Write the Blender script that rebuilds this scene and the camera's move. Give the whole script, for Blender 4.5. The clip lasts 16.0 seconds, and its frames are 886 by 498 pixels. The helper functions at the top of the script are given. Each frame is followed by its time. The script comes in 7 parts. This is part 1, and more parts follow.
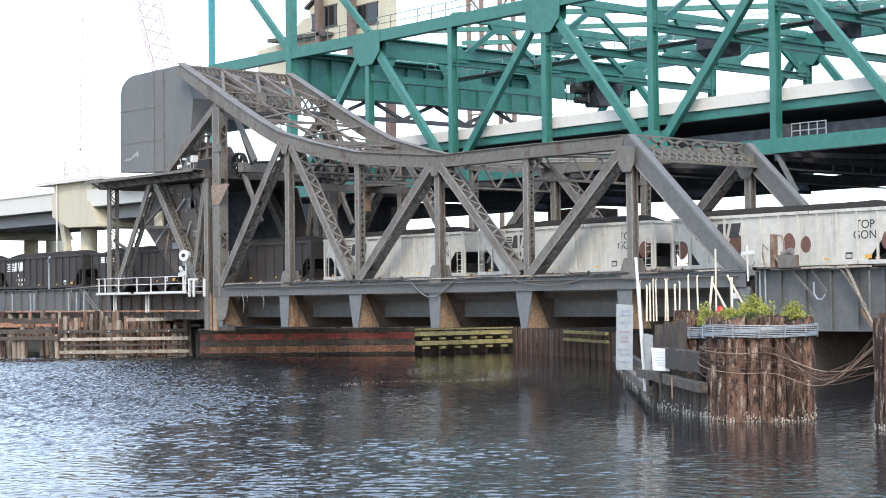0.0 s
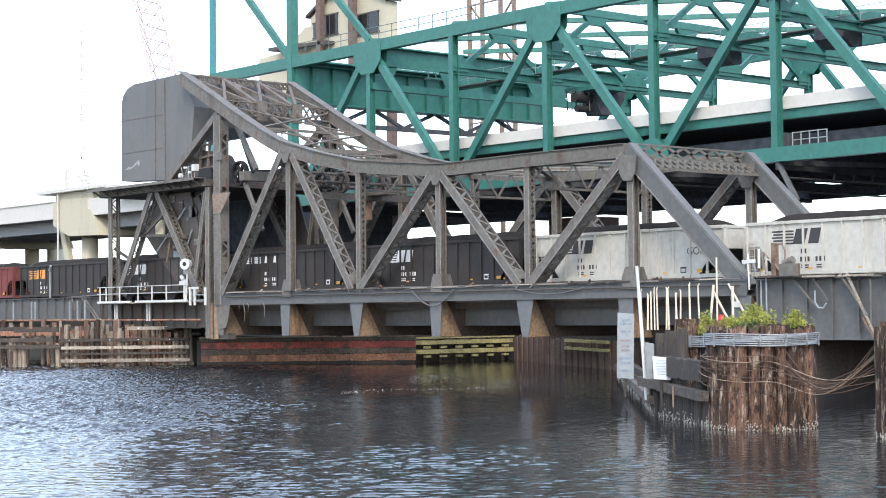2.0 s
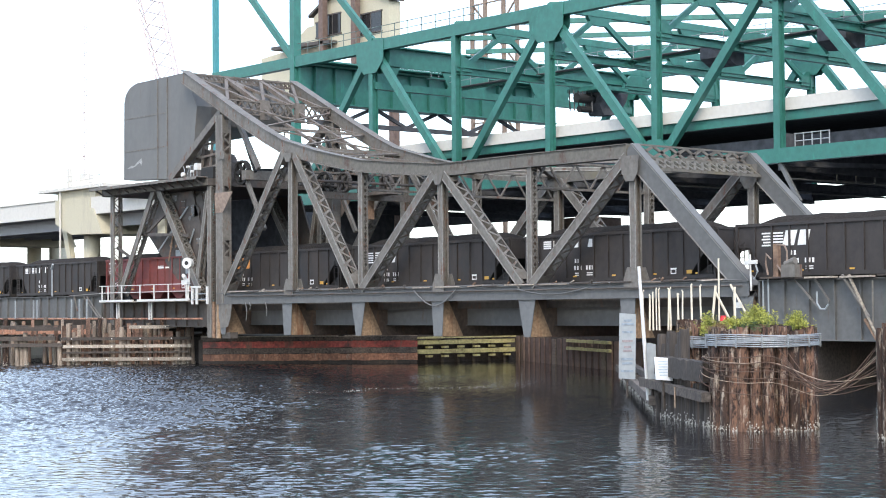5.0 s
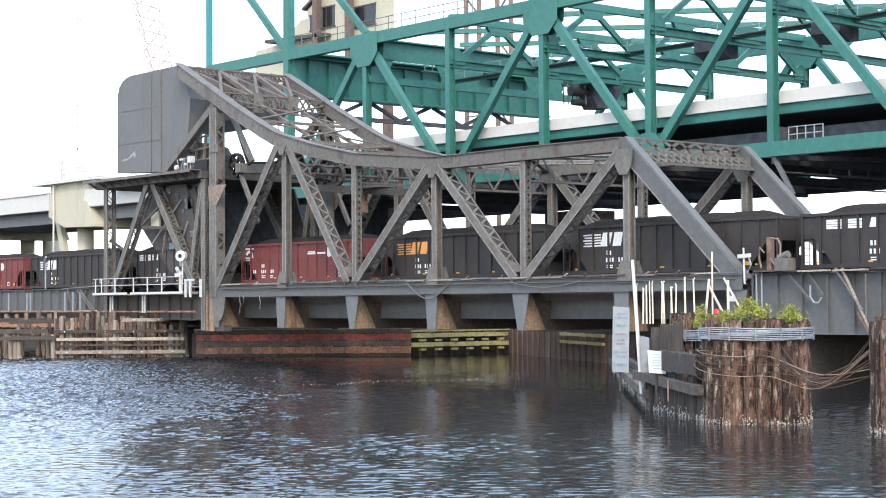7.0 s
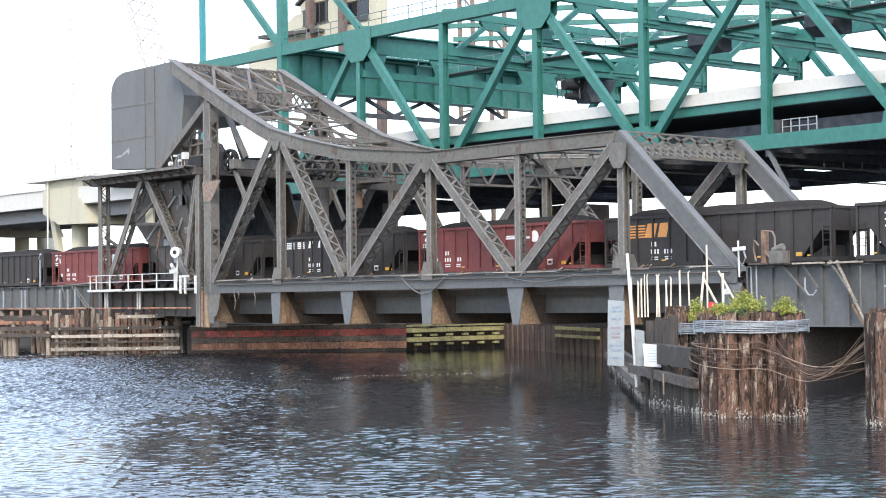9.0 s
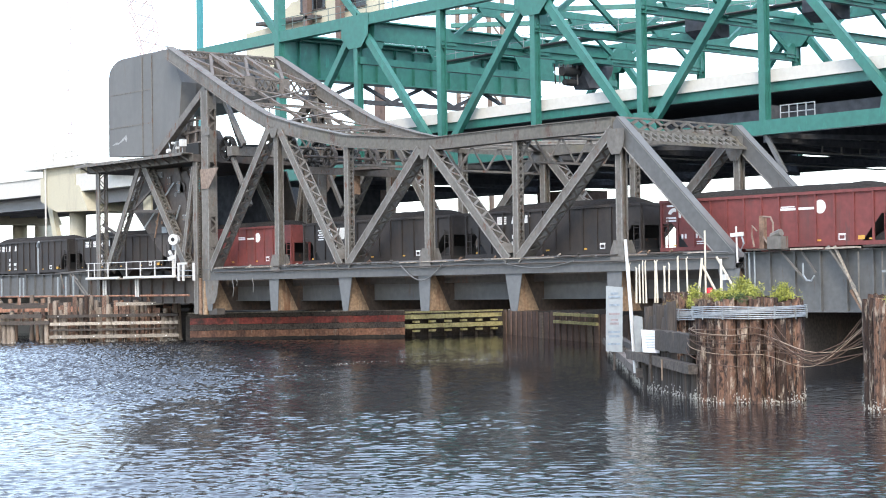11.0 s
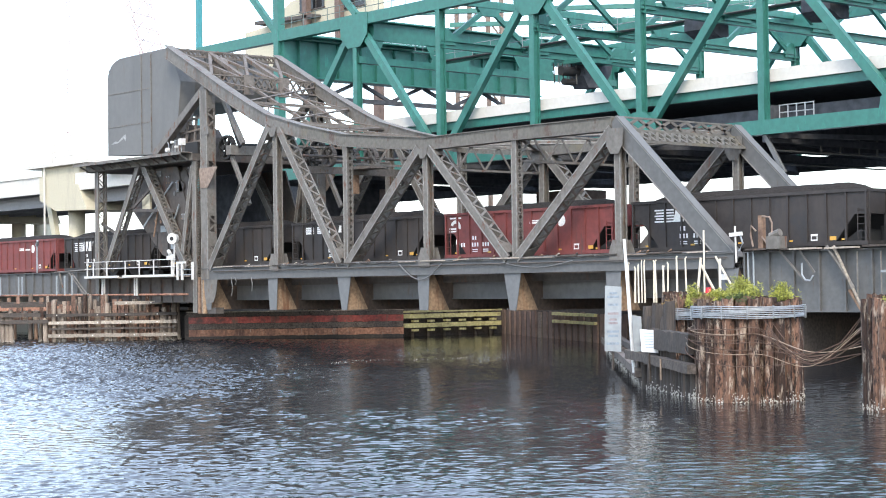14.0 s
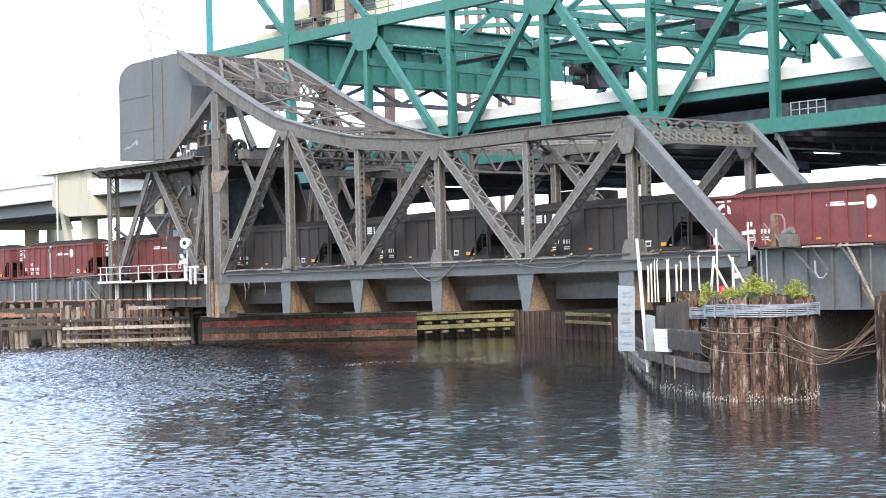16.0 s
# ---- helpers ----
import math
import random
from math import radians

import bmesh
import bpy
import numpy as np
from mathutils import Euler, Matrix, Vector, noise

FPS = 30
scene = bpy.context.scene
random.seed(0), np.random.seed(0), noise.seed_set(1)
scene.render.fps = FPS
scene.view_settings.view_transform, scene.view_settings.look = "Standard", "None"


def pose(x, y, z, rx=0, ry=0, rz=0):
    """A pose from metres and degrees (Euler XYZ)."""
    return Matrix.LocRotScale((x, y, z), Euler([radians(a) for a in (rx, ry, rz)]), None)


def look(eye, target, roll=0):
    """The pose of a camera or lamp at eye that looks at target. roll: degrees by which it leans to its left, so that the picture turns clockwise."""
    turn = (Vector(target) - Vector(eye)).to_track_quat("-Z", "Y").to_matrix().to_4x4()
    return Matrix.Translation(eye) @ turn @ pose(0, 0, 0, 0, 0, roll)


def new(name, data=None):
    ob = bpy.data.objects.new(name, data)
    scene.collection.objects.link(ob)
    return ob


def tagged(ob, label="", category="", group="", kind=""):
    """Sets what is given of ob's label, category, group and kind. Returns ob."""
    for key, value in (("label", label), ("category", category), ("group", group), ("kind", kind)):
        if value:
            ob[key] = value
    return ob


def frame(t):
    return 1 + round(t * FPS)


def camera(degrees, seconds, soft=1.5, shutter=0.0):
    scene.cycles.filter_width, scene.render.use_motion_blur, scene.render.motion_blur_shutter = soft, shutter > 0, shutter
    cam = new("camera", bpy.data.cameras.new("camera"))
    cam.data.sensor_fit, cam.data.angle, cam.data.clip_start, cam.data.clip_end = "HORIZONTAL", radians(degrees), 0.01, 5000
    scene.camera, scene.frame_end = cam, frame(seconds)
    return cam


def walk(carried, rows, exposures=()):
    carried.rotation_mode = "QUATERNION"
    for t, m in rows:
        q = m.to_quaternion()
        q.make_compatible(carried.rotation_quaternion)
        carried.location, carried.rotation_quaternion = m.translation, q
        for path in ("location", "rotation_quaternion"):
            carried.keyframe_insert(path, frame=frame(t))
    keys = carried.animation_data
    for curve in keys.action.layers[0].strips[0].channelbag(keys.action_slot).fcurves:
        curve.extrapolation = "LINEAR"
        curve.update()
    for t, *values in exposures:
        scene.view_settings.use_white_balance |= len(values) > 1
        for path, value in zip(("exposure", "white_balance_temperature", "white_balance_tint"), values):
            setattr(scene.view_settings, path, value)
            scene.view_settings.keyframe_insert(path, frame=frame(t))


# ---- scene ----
import colorsys

# ---- camera ----
EYE = Vector((101.75, -71.07, 4.04))
# seconds, turn to the left of +Y, tilt up, lean
TURNS = [(0, 49.925, 1.786, -0.641), (0.5, 49.901, 1.926, -0.618), (1, 49.895, 1.971, -0.561), (1.5, 49.950, 1.984, -0.546), (2, 49.955, 2.072, -0.633), (2.5, 49.979, 2.146, -0.615), (3, 50.025, 2.176, -0.559), (3.5, 50.047, 2.155, -0.625), (4, 50.123, 2.086, -0.442), (6.5, 49.862, 2.010, -0.502), (7, 49.815, 1.839, -0.391), (7.5, 49.736, 1.658, -0.607), (8, 49.722, 1.638, -0.669), (8.5, 49.669, 1.679, -0.708), (9, 49.642, 1.663, -0.751), (11.5, 49.551, 1.158, -0.882), (12, 49.505, 1.170, -0.727), (12.5, 49.495, 1.168, -0.818), (13, 49.505, 1.167, -0.886), (13.5, 49.518, 1.171, -0.803), (14, 49.551, 1.195, -0.835), (14.5, 49.635, 1.241, -0.871), (15, 49.747, 1.274, -1.000), (15.5, 49.871, 1.287, -1.354), (16, 49.965, 1.255, -1.442)]
cam = camera(28.74, 16.0, soft=1.0)


def aim(turn, tilt, lean):
    a, b = radians(turn), radians(tilt)
    way = Vector((-math.sin(a) * math.cos(b), math.cos(a) * math.cos(b), math.sin(b)))
    return look(EYE, EYE + 100 * way, lean)


walk(cam, [(t, aim(a, b, c)) for t, a, b, c in TURNS], [(0.0, 0.5), (4.0, 0.5), (8.0, 0.62), (12.0, 0.74), (16.0, 0.76)])

# ---- light ----
SUN_UP, SUN_FROM = radians(42), radians(132)  # from +Y, clockwise
world = bpy.data.worlds.new("sky")
scene.world = world
world.use_nodes = True
wn = world.node_tree.nodes
sky = wn.new("ShaderNodeTexSky")
sky.sky_type, sky.sun_disc = "NISHITA", False
sky.sun_elevation, sky.sun_rotation = SUN_UP, SUN_FROM
sky.air_density, sky.dust_density, sky.ozone_density = 1.2, 1.5, 1.5
veil = wn.new("ShaderNodeMix")  # thin bright cloud over the blue
veil.data_type, veil.blend_type = "RGBA", "ADD"
veil.inputs["Factor"].default_value = 1.0
veil.inputs["B"].default_value = (3.66, 4.12, 5.08, 1)
world.node_tree.links.new(sky.outputs[0], veil.inputs["A"])
world.node_tree.links.new(veil.outputs["Result"], wn["Background"].inputs[0])
wn["Background"].inputs[1].default_value = 0.17
sun = new("sun", bpy.data.lights.new("sun", "SUN"))
sun.data.energy, sun.data.angle, sun.data.color = 1.35, radians(11), (1.0, 0.87, 0.69)
to_sun = Vector((math.sin(SUN_FROM) * math.cos(SUN_UP), math.cos(SUN_FROM) * math.cos(SUN_UP), math.sin(SUN_UP)))
sun.matrix_world = look(to_sun * 200, (0, 0, 0))


# ---- materials ----
def material(name, color, rough=0.7, metal=0.0, grain=6.0, vary=0.25, stain=None, stain_scale=0.6, stain_amount=0.4,
             bump=0.15, streak=1.0, each=0.0, second=None, shine=0.5):
    """A surface in `color` with fine grain, blotches of `stain` (drawn out downwards by streak) and a difference from piece to piece."""
    m = bpy.data.materials.new(name)
    m.use_nodes = True
    nt = m.node_tree
    n, link = nt.nodes, nt.links.new
    b = n["Principled BSDF"]
    b.inputs["Metallic"].default_value = metal
    b.inputs["Specular IOR Level"].default_value = shine
    tc = n.new("ShaderNodeTexCoord")
    coords = tc.outputs["Object"]
    if each > 0:
        chance = n.new("ShaderNodeObjectInfo")
        shift = n.new("ShaderNodeVectorMath")
        shift.operation = "MULTIPLY_ADD"
        link(chance.outputs["Random"], shift.inputs[0])
        shift.inputs[1].default_value = (37.0, 19.0, 53.0)
        link(coords, shift.inputs[2])
        coords = shift.outputs[0]
    fine = n.new("ShaderNodeTexNoise")
    fine.inputs["Scale"].default_value, fine.inputs["Detail"].default_value = grain, 6
    link(coords, fine.inputs["Vector"])
    ramp = n.new("ShaderNodeMapRange")
    ramp.inputs[1].default_value, ramp.inputs[2].default_value = 0.3, 0.7
    ramp.inputs[3].default_value, ramp.inputs[4].default_value = 1 - vary, 1 + vary
    link(fine.outputs["Fac"], ramp.inputs[0])
    mul = n.new("ShaderNodeVectorMath")
    mul.operation = "SCALE"
    mul.inputs[0].default_value = color
    link(ramp.outputs[0], mul.inputs["Scale"])
    out = mul.outputs[0]
    if each > 0:
        info = n.new("ShaderNodeObjectInfo")
        r2 = n.new("ShaderNodeMapRange")
        r2.inputs[3].default_value, r2.inputs[4].default_value = 1 - each, 1 + each
        link(info.outputs["Random"], r2.inputs[0])
        m2 = n.new("ShaderNodeVectorMath")
        m2.operation = "SCALE"
        link(out, m2.inputs[0])
        link(r2.outputs[0], m2.inputs["Scale"])
        out = m2.outputs[0]
    if stain:
        mp = n.new("ShaderNodeMapping")
        mp.inputs["Scale"].default_value = (1, 1, 1 / streak)
        link(coords, mp.inputs[0])
        big = n.new("ShaderNodeTexNoise")
        big.inputs["Scale"].default_value, big.inputs["Detail"].default_value = stain_scale, 8
        big.inputs["Roughness"].default_value = 0.65
        link(mp.outputs[0], big.inputs["Vector"])
        fac = n.new("ShaderNodeMapRange")
        fac.inputs[1].default_value = 0.72 - 0.35 * stain_amount
        fac.inputs[2].default_value = 0.86 - 0.3 * stain_amount
        link(big.outputs["Fac"], fac.inputs[0])
        mix = n.new("ShaderNodeMix")
        mix.data_type = "RGBA"
        link(fac.outputs[0], mix.inputs["Factor"])
        link(out, mix.inputs["A"])
        mix.inputs["B"].default_value = (*stain, 1)
        out = mix.outputs["Result"]
    if second:
        tone, scale, amount, drawn = second
        mp2 = n.new("ShaderNodeMapping")
        mp2.inputs["Scale"].default_value = (1, 1, 1 / drawn)
        mp2.inputs["Location"].default_value = (3.7, 9.1, 5.3)
        link(coords, mp2.inputs[0])
        spots = n.new("ShaderNodeTexNoise")
        spots.inputs["Scale"].default_value, spots.inputs["Detail"].default_value = scale, 10
        spots.inputs["Roughness"].default_value = 0.72
        link(mp2.outputs[0], spots.inputs["Vector"])
        fac2 = n.new("ShaderNodeMapRange")
        fac2.inputs[1].default_value = 0.7 - 0.35 * amount
        fac2.inputs[2].default_value = 0.78 - 0.3 * amount
        link(spots.outputs["Fac"], fac2.inputs[0])
        mix2 = n.new("ShaderNodeMix")
        mix2.data_type = "RGBA"
        link(fac2.outputs[0], mix2.inputs["Factor"])
        link(out, mix2.inputs["A"])
        mix2.inputs["B"].default_value = (*tone, 1)
        out = mix2.outputs["Result"]
    link(out, b.inputs["Base Color"])
    rr = n.new("ShaderNodeMapRange")
    rr.inputs[3].default_value, rr.inputs[4].default_value = max(0.05, rough - 0.12), min(1, rough + 0.12)
    link(fine.outputs["Fac"], rr.inputs[0])
    link(rr.outputs[0], b.inputs["Roughness"])
    if bump:
        bp = n.new("ShaderNodeBump")
        bp.inputs["Strength"].default_value, bp.inputs["Distance"].default_value = bump, 0.02
        link(fine.outputs["Fac"], bp.inputs["Height"])
        link(bp.outputs[0], b.inputs["Normal"])
    return m


RUST = (0.13, 0.055, 0.03)
M_STEEL = material("weathered grey steel paint", (0.153, 0.143, 0.127), 0.6, 0.0, 4, 0.22, (0.095, 0.085, 0.074), 0.8, 0.58, 0.15, 4, second=(RUST, 2.2, 0.4, 3))
M_STEEL_RUSTY = material("grey steel with lichen and rust", (0.13, 0.122, 0.105), 0.68, 0.0, 4, 0.22, (0.16, 0.138, 0.085), 0.35, 0.5, 0.15, 1, second=((0.085, 0.05, 0.036), 1.3, 0.4, 2))
M_STEEL_BROWN = material("brown-stained grey steel", (0.15, 0.132, 0.115), 0.7, 0.0, 4, 0.25, (0.12, 0.09, 0.07), 0.9, 0.55, 0.15, 2, second=(RUST, 2.4, 0.36, 2))
M_FLOOR = material("sooty brown floor steel", (0.09, 0.068, 0.055), 0.85, 0.0, 4, 0.3, (0.14, 0.08, 0.05), 0.9, 0.5, 0.2, 3)
M_STEEL_DARK = material("dark sooty steel", (0.085, 0.075, 0.068), 0.75, 0.0, 3, 0.25, RUST, 0.8, 0.45, 0.1, 2)
M_RUSTY = material("rusted steel", (0.24, 0.155, 0.105), 0.85, 0.0, 5, 0.35, (0.09, 0.055, 0.04), 1.0, 0.55, 0.3, 2)
M_STREAKED = material("rust-streaked tan steel", (0.3, 0.205, 0.13), 0.85, 0.0, 5, 0.3, (0.15, 0.06, 0.03), 1.6, 0.6, 0.2, 8, second=((0.14, 0.13, 0.12), 2.4, 0.4, 9))
M_GIRDER = material("blue-grey girder paint", (0.112, 0.114, 0.113), 0.6, 0.0, 3, 0.16, (0.088, 0.09, 0.092), 0.6, 0.5, 0.08, 4, second=((0.1, 0.07, 0.055), 1.6, 0.28, 5))
M_BRACKET = material("pale blue-grey bracket paint", (0.142, 0.147, 0.149), 0.55, 0.0, 3, 0.14, (0.12, 0.12, 0.12), 0.9, 0.45, 0.06, 4)
M_LEAD = material("pale grey steel plate", (0.138, 0.138, 0.133), 0.55, 0.0, 2, 0.1, (0.112, 0.112, 0.11), 0.35, 0.55, 0.05, 3, second=((0.13, 0.115, 0.1), 1.3, 0.28, 6))
M_GREEN = material("teal green bridge paint", (0.036, 0.163, 0.134), 0.45, 0.0, 2, 0.14, (0.02, 0.12, 0.095), 0.5, 0.5, 0.04, 2, second=((0.04, 0.23, 0.185), 1.6, 0.35, 3))
# paler than the bridge's teal: haze is mixed into the colour
M_GREEN_PALE = material("pale teal tower paint with haze put in", (0.05, 0.25, 0.27), 0.5, 0.0, 2, 0.1, (0.1, 0.22, 0.22), 0.6, 0.4, 0.04, 2)
# dark base colour that puts the shade of undersides into the steel
M_UNDER = material("dark steel and painted-in shade", (0.085, 0.09, 0.1), 0.95, 0.0, 2, 0.25, None, shine=0.1)
M_CONCRETE = material("pale concrete", (0.6, 0.58, 0.53), 0.85, 0.0, 3, 0.05, (0.48, 0.45, 0.4), 0.25, 0.4, 0.03, 4)
M_CREAM = material("cream painted concrete", (0.52, 0.48, 0.36), 0.85, 0.0, 6, 0.08, (0.38, 0.34, 0.27), 0.3, 0.45, 0.1, 4)
M_WHITE = material("white paint", (0.62, 0.62, 0.6), 0.6, 0.0, 6, 0.06, (0.5, 0.46, 0.4), 1.5, 0.4, 0.05, 3)
M_STAKE = material("cream stake paint", (0.66, 0.6, 0.48), 0.7, 0.0, 6, 0.12, (0.36, 0.28, 0.2), 3.0, 0.45, 0.05, 1)
M_TIMBER = material("weathered grey timber", (0.33, 0.288, 0.238), 0.9, 0.0, 9, 0.35, (0.09, 0.06, 0.045), 1.6, 0.5, 0.5, 5, 0.25)
M_PILE = material("weathered brown timber pile", (0.115, 0.062, 0.04), 0.9, 0.0, 9, 0.5, (0.5, 0.42, 0.33), 1.2, 0.56, 0.8, 0.17, 0.7, second=((0.022, 0.013, 0.01), 1.5, 0.66, 0.13))
M_PLANKING = material("rotten red-brown boards", (0.17, 0.1, 0.072), 0.9, 0.0, 9, 0.5, (0.36, 0.3, 0.24), 2.2, 0.5, 0.6, 5, 0.5, second=((0.05, 0.03, 0.023), 2.4, 0.45, 4))
M_TIMBER_DARK = material("black tarred timber", (0.06, 0.05, 0.043), 0.85, 0.0, 7, 0.4, (0.15, 0.11, 0.08), 1.2, 0.4, 0.4, 4, 0.3)
M_RED_TIMBER = material("faded red painted timber", (0.42, 0.1, 0.08), 0.8, 0.0, 5, 0.35, (0.12, 0.075, 0.065), 0.8, 0.72, 0.3, 1, 0.25, second=((0.2, 0.13, 0.1), 1.4, 0.45, 3))
M_YELLOW_TIMBER = material("faded yellow painted timber", (0.46, 0.43, 0.21), 0.8, 0.0, 6, 0.3, (0.2, 0.17, 0.09), 1.2, 0.5, 0.3, 1, 0.15)
M_CAR_WHITE = material("dirty pale grey car paint", (0.5, 0.485, 0.435), 0.65, 0.0, 3, 0.1, (0.36, 0.33, 0.28), 0.8, 0.55, 0.05, 6, second=((0.22, 0.15, 0.1), 2.5, 0.26, 6))
M_CAR_BLACK = material("coal-stained black car paint", (0.035, 0.03, 0.028), 0.65, 0.0, 3, 0.25, (0.052, 0.043, 0.038), 0.5, 0.5, 0.05, 4, second=((0.03, 0.03, 0.032), 0.6, 0.4, 2))
M_CAR_RED = material("oxide red car paint", (0.175, 0.046, 0.042), 0.65, 0.0, 3, 0.2, (0.11, 0.045, 0.04), 0.6, 0.5, 0.05, 4, second=((0.09, 0.05, 0.045), 1.1, 0.34, 6))
M_COAL = material("coal", (0.032, 0.028, 0.025), 0.95, 0.0, 9, 0.5, None, bump=1.0, shine=0.05)
M_BLACK = material("black iron", (0.02, 0.02, 0.02), 0.7, 0.0, 6, 0.2, RUST, 2, 0.35, 0.1)
M_LETTER = material("stencilled white paint", (0.75, 0.75, 0.73), 0.7, 0.0, 9, 0.12, None, bump=0)
M_LETTER_BLACK = material("stencilled black paint", (0.04, 0.04, 0.04), 0.7, 0.0, 9, 0.2, None, bump=0)
M_BARNACLE = material("barnacle white", (0.46, 0.44, 0.39), 0.9, 0.0, 20, 0.2, None)
M_WIRE = material("grey galvanised wire", (0.33, 0.35, 0.36), 0.5, 0.4, 12, 0.2, (0.2, 0.17, 0.14), 2, 0.35, 0.1)
M_ROPE = material("tan rope and cable", (0.3, 0.23, 0.17), 0.85, 0.0, 12, 0.25, None)
M_RUST_BOARD = material("orange-rusted boards", (0.38, 0.19, 0.12), 0.85, 0.0, 6, 0.4, (0.12, 0.065, 0.05), 0.9, 0.7, 0.3, 3, 0.2, second=((0.5, 0.38, 0.29), 3.0, 0.36, 4))
M_LEAF = material("yellow-green leaves", (0.32, 0.33, 0.06), 0.6, 0.0, 5, 0.35, (0.15, 0.2, 0.04), 3, 0.5, 0)
M_LEAF_DARK = material("dark green leaves", (0.06, 0.09, 0.03), 0.7, 0.0, 5, 0.35, None, bump=0)
M_LEAF_DRY = material("dry brown leaves", (0.2, 0.14, 0.07), 0.8, 0.0, 5, 0.35, None, bump=0)
M_BOARD = material("weathered white board", (0.3, 0.33, 0.345), 0.6, 0.0, 4, 0.12, (0.27, 0.29, 0.3), 1.2, 0.45, 0.05, 3)
M_SIGN = material("white sign board", (0.7, 0.73, 0.75), 0.5, 0.0, 4, 0.06, (0.55, 0.6, 0.66), 2, 0.35, 0)
M_FADED = material("faded blue-grey lettering", (0.23, 0.28, 0.33), 0.7, 0.0, 9, 0.25, None, bump=0)
M_FADED_BLUE = material("pale blue lettering", (0.42, 0.52, 0.62), 0.7, 0.0, 9, 0.2, None, bump=0)
M_FADED_RED = material("faded red lettering", (0.27, 0.23, 0.24), 0.7, 0.0, 9, 0.25, None, bump=0)
M_RED_LAMP = material("red lamp lens", (0.7, 0.02, 0.03), 0.25, 0.0, 9, 0.05, None, bump=0)
M_RUST_PLATE = material("rust-stained plate", (0.25, 0.19, 0.15), 0.8, 0.0, 4, 0.25, (0.15, 0.095, 0.07), 1.2, 0.5, 0.15, 2)
M_RAIL = material("grey-green handrail", (0.12, 0.16, 0.15), 0.6, 0.0, 5, 0.2, None)
M_BROWN = material("brown weathered steel", (0.16, 0.11, 0.09), 0.75, 0.0, 3, 0.25, (0.1, 0.06, 0.045), 0.8, 0.45, 0.1, 3)
# lightened base colour that holds the haze of distance
M_FAR = material("red-brown lattice steel with haze put in", (0.52, 0.43, 0.42), 0.7, 0.0, 2, 0.1, None, bump=0)
M_GLASS = material("dark window glass", (0.02, 0.022, 0.025), 0.08, 0.0, 2, 0.1, None, bump=0)
M_GREY_BEAM = material("grey concrete", (0.26, 0.26, 0.26), 0.85, 0.0, 6, 0.1, (0.2, 0.2, 0.2), 0.5, 0.4, 0.1, 3)
M_BLEACHED = material("bleached tan timber", (0.225, 0.183, 0.146), 0.9, 0.0, 9, 0.45, (0.12, 0.075, 0.055), 1.8, 0.5, 0.6, 6, 0.4)
M_WALE = material("dark split weathered timber", (0.12, 0.1, 0.085), 0.9, 0.0, 9, 0.45, (0.04, 0.033, 0.03), 1.8, 0.55, 0.5, 1, 0.25)
# paler than the steel beside it: an edge highlight held in the colour
M_EDGE = material("pale steel edge highlight", (0.23, 0.222, 0.205), 0.6, 0.0, 5, 0.25, (0.13, 0.1, 0.08), 1.6, 0.55, 0.1, 1)
M_SCUFF = material("scuffed plate", (0.34, 0.34, 0.33), 0.7, 0.0, 9, 0.3, (0.2, 0.2, 0.2), 6, 0.6, 0)
M_CABLE = material("dark rusty cable", (0.1, 0.062, 0.045), 0.85, 0.0, 12, 0.3, None)
M_ORANGE = material("stencilled orange paint", (0.72, 0.33, 0.1), 0.7, 0.0, 9, 0.15, None, bump=0)
M_PATCH = material("brown primer patch", (0.13, 0.065, 0.05), 0.8, 0.0, 6, 0.25, None, bump=0)
M_YELLOW = material("yellow reflector", (0.6, 0.34, 0.06), 0.5, 0.0, 9, 0.1, None, bump=0)


